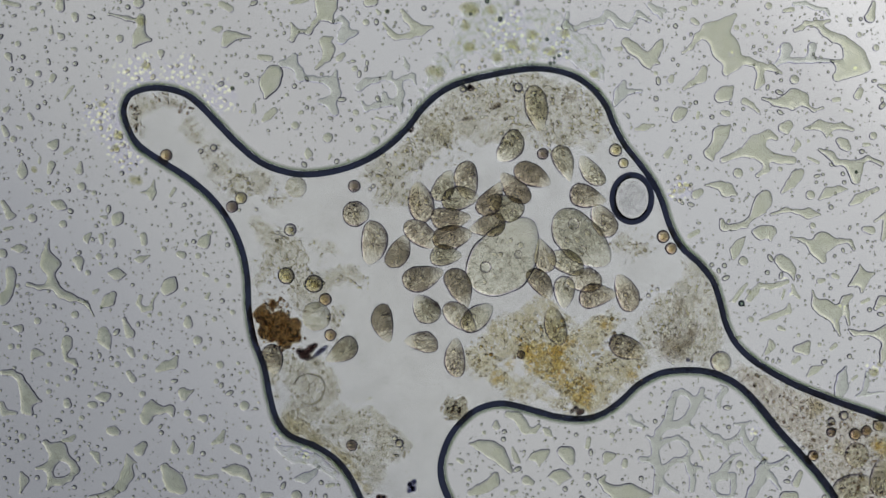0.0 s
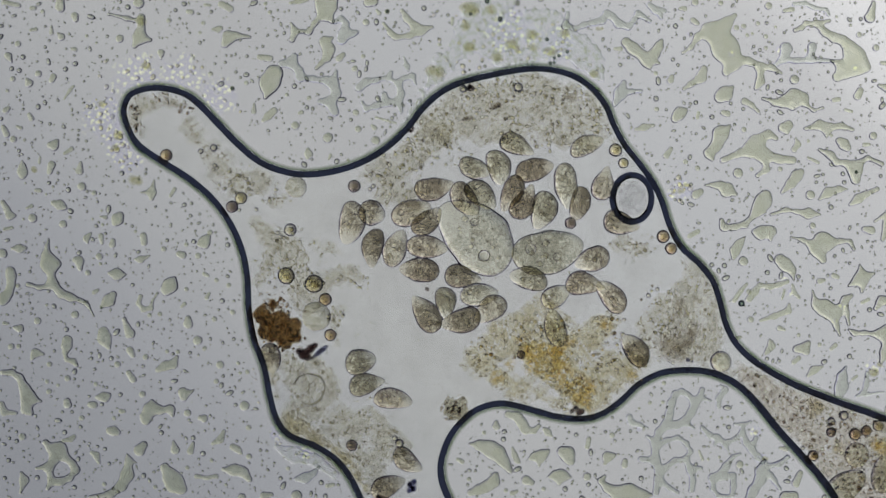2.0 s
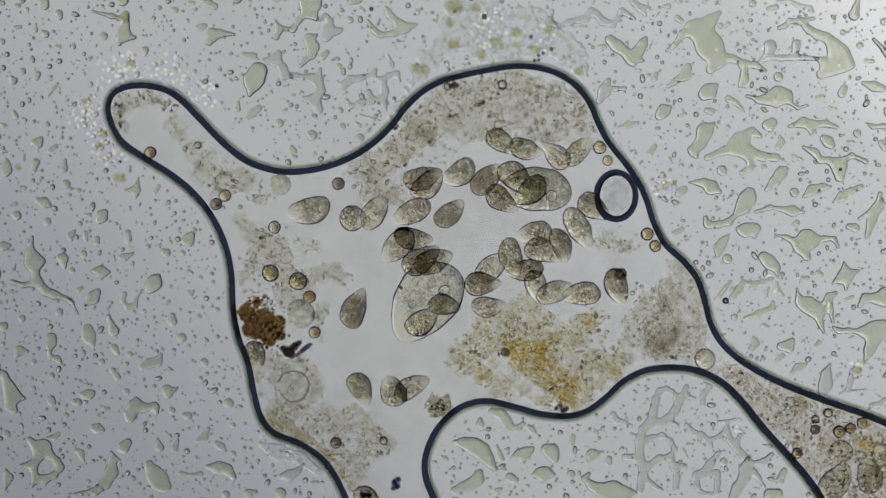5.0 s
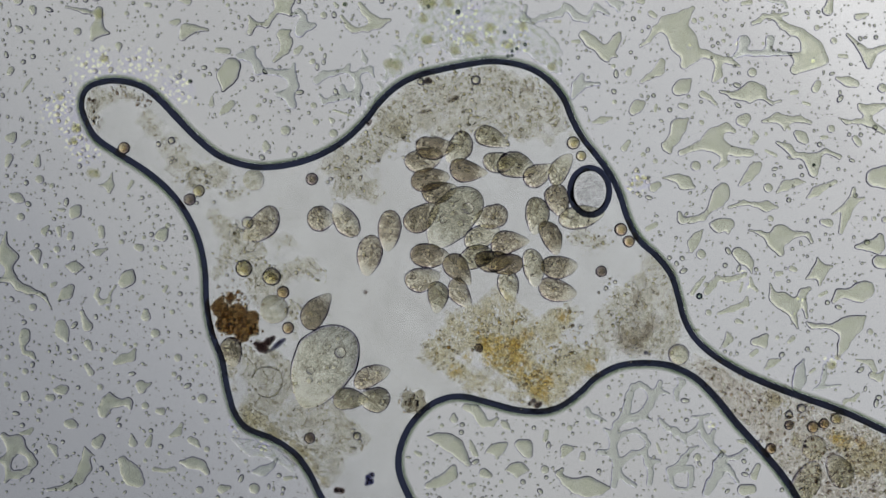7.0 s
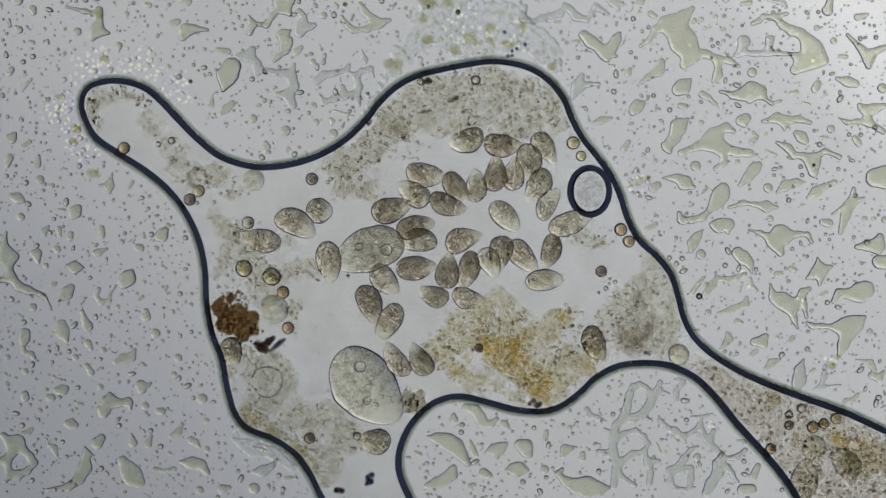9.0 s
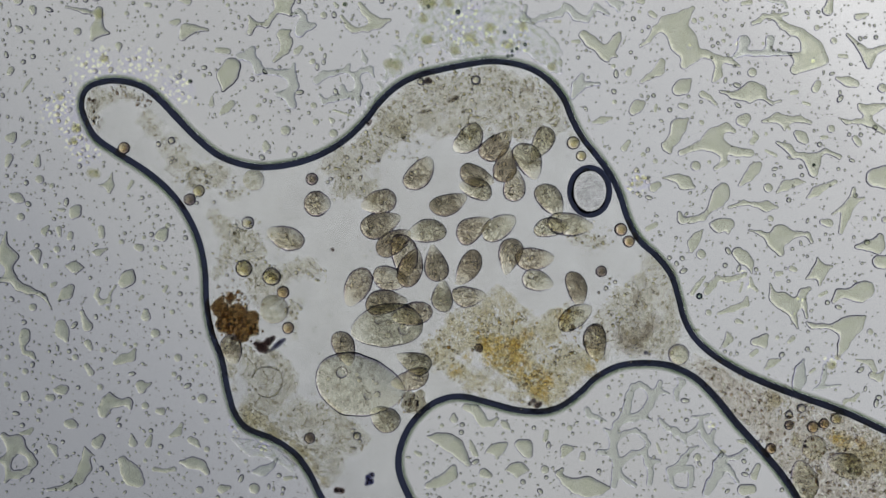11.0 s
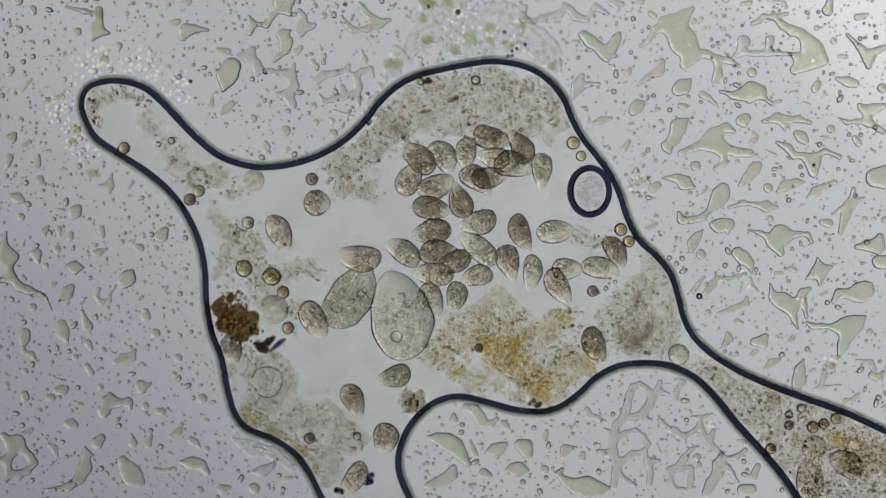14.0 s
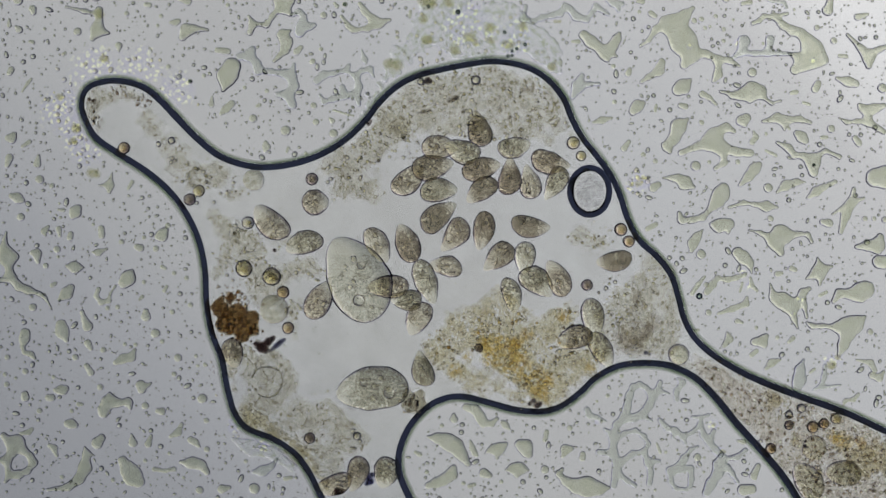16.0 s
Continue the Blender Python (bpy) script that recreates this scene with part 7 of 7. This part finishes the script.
    walk(swimmers[35], [(0, spot(755, 548, 25, 135)), (0.5, spot(720, 580, 25, 100)), (1, spot(656, 590, 25, 110)), (1.5, spot(656, 634, 25, 60)), (2, spot(637, 641, 25, 20)), (2.5, spot(618, 654, 25, 5)), (3, spot(674, 649, 25, 20)), (3.5, spot(696, 662, 25, 106)), (4, spot(707, 696, 25, 125)), (6.5, spot(737, 700, 25, 100)), (7, spot(739, 719, 25, 180)), (7.5, spot(737, 732, 25, 190)), (8, spot(762, 765, 25, 230)), (8.5, spot(751, 774, 25, 200)), (9, spot(740, 793, 25, 180)), (11.5, spot(759, 745, 25, 130)), (12, spot(759, 742, 25, 90)), (12.5, spot(746, 743, 25, 176)), (13, spot(755, 719, 25, 210)), (13.5, spot(752, 693, 25, 250)), (14, spot(757, 787, 25, 265)), (14.5, spot(748, 844, 25, 310)), (15, spot(755, 853, 25, 320)), (15.5, spot(758, 849, 25, 270)), (16, spot(758, 847, 25, 260))])
    walk(swimmers[36], [(0, spot(812, 560, 15, -40)), (0.5, spot(765, 590, 15, -35)), (1, spot(712, 590, 15, 5)), (1.5, spot(703, 507, 15, 85)), (2, spot(700, 441, 15, 70)), (2.5, spot(711, 421, 15, 60)), (3, spot(742, 360, 15, 60)), (3.5, spot(742, 345, 15, 60)), (4, spot(703, 391, 15, 20)), (5.2, spot(690, 380, 15, 68)), (6.5, spot(677, 377, 15, 115)), (7, spot(687, 404, 15, 125)), (7.2, spot(689, 406, 15, 180)), (7.4, spot(660, 425, 15, 212)), (7.6, spot(632, 446, 15, 188)), (8, spot(579, 444, 15, 178)), (8.5, spot(547, 443, 15, 167)), (9, spot(540, 438, 15, 168)), (11.5, spot(587, 431, 15, 155)), (12, spot(537, 384, 15, 140)), (12.5, spot(527, 379, 15, 140)), (13, spot(565, 404, 15, 155)), (13.2, spot(584, 412, 15, 188)), (13.5, spot(581, 428, 15, 262)), (14, spot(569, 423, 15, 298)), (14.5, spot(620, 414, 15, 357)), (15, spot(690, 408, 15, 355)), (15.5, spot(709, 454, 15, 350)), (16, spot(742, 445, 15, 300))])
    walk(swimmers[37], [(0, spot(843, 563, 35, 40)), (0.5, spot(822, 555, 35, -40)), (1, spot(808, 545, 35, -85)), (1.5, spot(819, 555, 35, -50)), (2, spot(846, 522, 35, 5)), (2.5, spot(878, 519, 35, 15)), (3, spot(889, 505, 35, 45)), (3.5, spot(904, 472, 35, 30)), (4, spot(896, 485, 35, 45)), (6.5, spot(900, 450, 35, 30)), (7, spot(926, 432, 35, 25)), (7.5, spot(961, 406, 35, 20)), (8, spot(974, 399, 35, 0)), (8.5, spot(961, 397, 35, -25)), (9, spot(967, 395, 35, -45)), (11.5, spot(946, 426, 35, 41)), (12, spot(929, 436, 35, 35)), (12.5, spot(915, 443, 35, 35)), (13, spot(948, 441, 35, 85)), (13.5, spot(986, 434, 35, 10)), (14, spot(1056, 423, 35, 5)), (14.5, spot(1081, 476, 35, -5)), (15, spot(1087, 478, 35, 30)), (15.5, spot(1101, 483, 35, -15)), (16, spot(1123, 572, 35, -80))])
    walk(swimmers[38], [(0, spot(679, 570, 25, 280)), (0.5, spot(675, 560, 25, 280)), (1, spot(693, 508, 25, 275)), (1.5, spot(681, 443, 25, 265)), (2, spot(661, 437, 25, 260)), (2.5, spot(621, 455, 25, 345)), (3, spot(568, 440, 25, 350)), (3.5, spot(612, 431, 25, 425)), (4, spot(635, 419, 25, 350)), (6.5, spot(944, 462, 25, 350)), (7, spot(947, 474, 25, 360)), (7.5, spot(945, 470, 25, 370)), (8, spot(889, 410, 25, 370)), (8.5, spot(865, 375, 25, 335)), (11.5, spot(867, 373, 25, 380)), (12, spot(845, 340, 25, 355)), (12.5, spot(838, 379, 25, 335)), (13, spot(887, 415, 25, 295)), (13.5, spot(922, 441, 25, 315)), (14, spot(996, 423, 25, 290)), (14.5, spot(998, 443, 25, 260)), (15, spot(998, 445, 25, 265)), (15.5, spot(1047, 415, 25, 290)), (16, spot(1011, 413, 25, 350))])
    walk(swimmers[39], [(0, spot(748, 606, 15, 170)), (0.5, spot(740, 675, 15, 240)), (1, spot(744, 803, 15, 275)), (1.5, spot(755, 845, 15, 310)), (2, spot(720, 814, 15, 320)), (2.5, spot(746, 798, 15, 345)), (3, spot(821, 676, 15, 305)), (3.5, spot(847, 555, 15, 365)), (4, spot(865, 547, 15, 365)), (6.5, spot(901, 540, 15, 320)), (7, spot(889, 531, 15, 300)), (7.5, spot(895, 537, 15, 320)), (8, spot(902, 539, 15, 315)), (8.5, spot(904, 537, 15, 310)), (9, spot(902, 540, 15, 345)), (11.5, spot(902, 535, 15, 360)), (12, spot(901, 533, 15, 345)), (12.5, spot(900, 524, 15, 290)), (13, spot(895, 502, 15, 204)), (13.5, spot(878, 507, 15, 190)), (14, spot(919, 502, 15, 195)), (14.5, spot(930, 491, 15, 175)), (15, spot(935, 493, 15, 210)), (15.5, spot(882, 507, 15, 130)), (16, spot(865, 485, 15, 170))])
    walk(swimmers[40], [(0, spot(806, 635, 35, 92)), (0.5, spot(800, 665, 35, 60)), (1, spot(740, 700, 35, 30)), (1.5, spot(716, 731, 35, 75)), (2, spot(694, 706, 35, -5)), (2.5, spot(731, 639, 35, 45)), (3, spot(718, 676, 35, 115)), (3.5, spot(818, 661, 35, 85)), (4, spot(768, 705, 35, 50)), (6.5, spot(746, 665, 35, 25)), (7, spot(731, 679, 35, 25)), (7.5, spot(711, 691, 35, 40)), (8, spot(718, 698, 35, 75)), (8.5, spot(751, 654, 35, 120)), (9, spot(777, 651, 35, 125)), (11.5, spot(803, 691, 35, 211)), (12, spot(790, 700, 35, 225)), (12.5, spot(777, 735, 35, 260)), (13, spot(764, 792, 35, 250)), (13.5, spot(737, 827, 35, 225)), (14, spot(702, 858, 35, 235)), (14.5, spot(694, 872, 35, 235)), (15, spot(689, 872, 35, 195)), (15.5, spot(679, 871, 35, 170)), (16, spot(667, 869, 35, 200))])
    walk(swimmers[41], [(0, spot(607, 620, 25, 215)), (0.5, spot(595, 628, 25, 245)), (1, spot(600, 660, 25, 285)), (1.5, spot(617, 667, 25, 295)), (2, spot(647, 680, 25, 375)), (2.5, spot(632, 705, 25, 355)), (3, spot(675, 702, 25, 335)), (3.5, spot(653, 661, 25, 295)), (6.5, spot(689, 722, 25, 330)), (7, spot(694, 719, 25, 360)), (7.5, spot(702, 722, 25, 370)), (8, spot(735, 722, 25, 420)), (8.5, spot(777, 701, 25, 445)), (9, spot(819, 650, 25, 480)), (11.5, spot(808, 654, 25, 530)), (12, spot(823, 649, 25, 540)), (12.5, spot(830, 680, 25, 510)), (13, spot(827, 678, 25, 565)), (13.5, spot(801, 686, 25, 565)), (14, spot(773, 678, 25, 555)), (14.5, spot(773, 697, 25, 535)), (15, spot(794, 684, 25, 530)), (15.5, spot(819, 675, 25, 505)), (16, spot(823, 667, 25, 465))])
    walk(swimmers[42], [(0, spot(483, 634, 15, 280)), (0.5, spot(481, 632, 15, 280)), (1, spot(480, 630, 15, 280)), (1.5, spot(479, 632, 15, 280)), (2, spot(479, 632, 15, 280)), (2.5, spot(481, 632, 15, 280)), (3, spot(481, 632, 15, 280)), (3.5, spot(481, 632, 15, 280)), (4, spot(479, 632, 15, 280)), (6.5, spot(483, 634, 15, 280)), (7, spot(485, 634, 15, 280)), (7.5, spot(485, 634, 15, 280)), (8, spot(485, 634, 15, 280)), (8.5, spot(485, 634, 15, 280)), (9, spot(485, 634, 15, 280)), (11.5, spot(485, 629, 15, 280)), (12, spot(485, 629, 15, 280)), (12.5, spot(485, 629, 15, 280)), (13, spot(485, 629, 15, 280)), (13.5, spot(485, 629, 15, 280)), (14, spot(485, 629, 15, 280)), (14.5, spot(485, 636, 15, 280)), (15, spot(485, 631, 15, 280)), (15.5, spot(487, 631, 15, 280)), (16, spot(487, 636, 15, 280))])
    walk(swimmers[43], [(0, spot(960, 273, 34, 0)), (0.5, spot(957, 306, 34, 0)), (1, spot(978, 317, 34, 0)), (1.5, spot(990, 353, 34, 0)), (2, spot(1009, 395, 34, 0)), (2.5, spot(1050, 424, 34, 0)), (3, spot(1048, 453, 34, 0)), (3.5, spot(1077, 486, 34, 0)), (4, spot(1101, 487, 34, 0)), (6.5, spot(1138, 493, 34, 0)), (7, spot(1138, 493, 34, 0)), (7.5, spot(1138, 493, 34, 0)), (8, spot(1138, 493, 34, 0)), (8.5, spot(1138, 493, 34, 0)), (9, spot(1138, 493, 34, 0)), (11.5, spot(1138, 493, 34, 0)), (12, spot(1138, 493, 34, 0)), (12.5, spot(1141, 495, 34, 0)), (13, spot(1138, 502, 34, 0)), (13.5, spot(1126, 520, 34, 0)), (14, spot(1123, 528, 34, 0)), (14.5, spot(1115, 547, 34, 0)), (15, spot(1088, 543, 34, 0)), (15.5, spot(1090, 535, 34, 0)), (16, spot(1113, 517, 34, 0))])
    walk(swimmers[44], [(0, spot(715, 965, 25, 60)), (0.5, spot(715, 965, 25, 60)), (1, spot(720, 870, 25, 40)), (1.5, spot(681, 854, 25, 40)), (2, spot(685, 861, 25, 25)), (2.5, spot(681, 862, 25, -10)), (3, spot(641, 825, 25, -45)), (3.5, spot(656, 839, 25, -60)), (4, spot(657, 839, 25, -50)), (6.5, spot(715, 985, 25, -50)), (7, spot(715, 985, 25, -50)), (7.5, spot(715, 985, 25, -50)), (8, spot(715, 985, 25, -50)), (8.5, spot(715, 985, 25, -50)), (9, spot(715, 985, 25, -50)), (11.5, spot(680, 586, 25, -70)), (12, spot(682, 616, 25, -50)), (12.5, spot(694, 621, 25, -15)), (13, spot(695, 631, 25, -20)), (13.5, spot(687, 650, 25, -70)), (14, spot(700, 720, 25, -65)), (14.5, spot(737, 783, 25, -75)), (15, spot(742, 796, 25, -60)), (15.5, spot(729, 816, 25, -115)), (16, spot(707, 849, 25, -105))])
    walk(swimmers[45], [(0, spot(735, 1010, 15, 60)), (0.5, spot(735, 1010, 15, 60)), (1, spot(735, 1010, 15, 60)), (1.5, spot(735, 1010, 15, 60)), (2, spot(735, 1010, 15, 60)), (2.5, spot(735, 1010, 15, 60)), (3, spot(735, 1010, 15, 60)), (3.5, spot(735, 1010, 15, 60)), (4, spot(735, 1010, 15, 60)), (6.5, spot(735, 1010, 15, 60)), (7, spot(735, 1010, 15, 60)), (7.5, spot(735, 1010, 15, 60)), (8, spot(735, 1010, 15, 60)), (8.5, spot(735, 1010, 15, 60)), (9, spot(735, 1010, 15, 60)), (11.5, spot(735, 1010, 15, 60)), (12, spot(735, 1010, 15, 60)), (12.5, spot(735, 1010, 15, 60)), (13, spot(735, 1010, 15, 60)), (13.5, spot(735, 1010, 15, 60)), (14, spot(735, 1010, 15, 60)), (14.5, spot(735, 1010, 15, 60)), (15, spot(735, 1010, 15, 60)), (15.5, spot(735, 1010, 15, 60)), (16, spot(735, 1010, 15, 60))])
    walk(swimmers[46], [(0, spot(705, 1050, 35, 60)), (0.5, spot(705, 1050, 35, 60)), (1, spot(705, 1050, 35, 60)), (1.5, spot(705, 1050, 35, 60)), (2, spot(705, 1050, 35, 60)), (2.5, spot(705, 1050, 35, 60)), (3, spot(705, 1050, 35, 60)), (3.5, spot(705, 1050, 35, 60)), (4, spot(705, 1050, 35, 60)), (6.5, spot(705, 1050, 35, 60)), (7, spot(705, 1050, 35, 60)), (7.5, spot(705, 1050, 35, 60)), (8, spot(705, 1050, 35, 60)), (8.5, spot(705, 1050, 35, 60)), (9, spot(705, 1050, 35, 60)), (11.5, spot(705, 1050, 35, 60)), (12, spot(705, 1050, 35, 60)), (12.5, spot(705, 1050, 35, 60)), (13, spot(705, 1050, 35, 60)), (13.5, spot(705, 1050, 35, 60)), (14, spot(705, 1050, 35, 60)), (14.5, spot(705, 1050, 35, 60)), (15, spot(705, 1050, 35, 60)), (15.5, spot(705, 1050, 35, 60)), (16, spot(705, 1050, 35, 60))])
    walk(swimmers[47], [(0, spot(1506, 863, 24, 18)), (2, spot(1496, 858, 24, 29)), (4, spot(1505, 854, 24, 43)), (6.5, spot(1502, 865, 24, 59)), (9, spot(1496, 863, 24, 78)), (11.5, spot(1496, 865, 24, 103)), (14, spot(1506, 865, 24, 98)), (16, spot(1504, 865, 24, 122))])
    walk(swimmers[48], [(0, spot(1559, 848, 24, 88)), (2, spot(1562, 842, 24, 90)), (4, spot(1569, 847, 24, 92)), (6.5, spot(1558, 848, 24, 117)), (9, spot(1571, 833, 24, 132)), (11.5, spot(1570, 837, 24, 162)), (14, spot(1573, 834, 24, 150)), (16, spot(1567, 850, 24, 172))])
    walk(swimmers[49], [(0, spot(770, 540, 12, 0)), (1, spot(760, 520, 12, 0)), (2, spot(755, 511, 12, 0)), (3.5, spot(733, 573, 12, 0)), (4, spot(709, 559, 12, 0)), (6.5, spot(790, 474, 12, 0)), (7, spot(721, 529, 12, 0)), (9, spot(690, 500, 12, 0)), (11.5, spot(660, 451, 12, 0)), (12, spot(665, 456, 12, 0)), (12.5, spot(667, 467, 12, 0)), (13, spot(707, 436, 12, 0)), (13.5, spot(625, 436, 12, 0)), (14.5, spot(571, 454, 12, 0)), (15, spot(568, 450, 12, 0)), (16, spot(560, 455, 12, 0))])


motions()
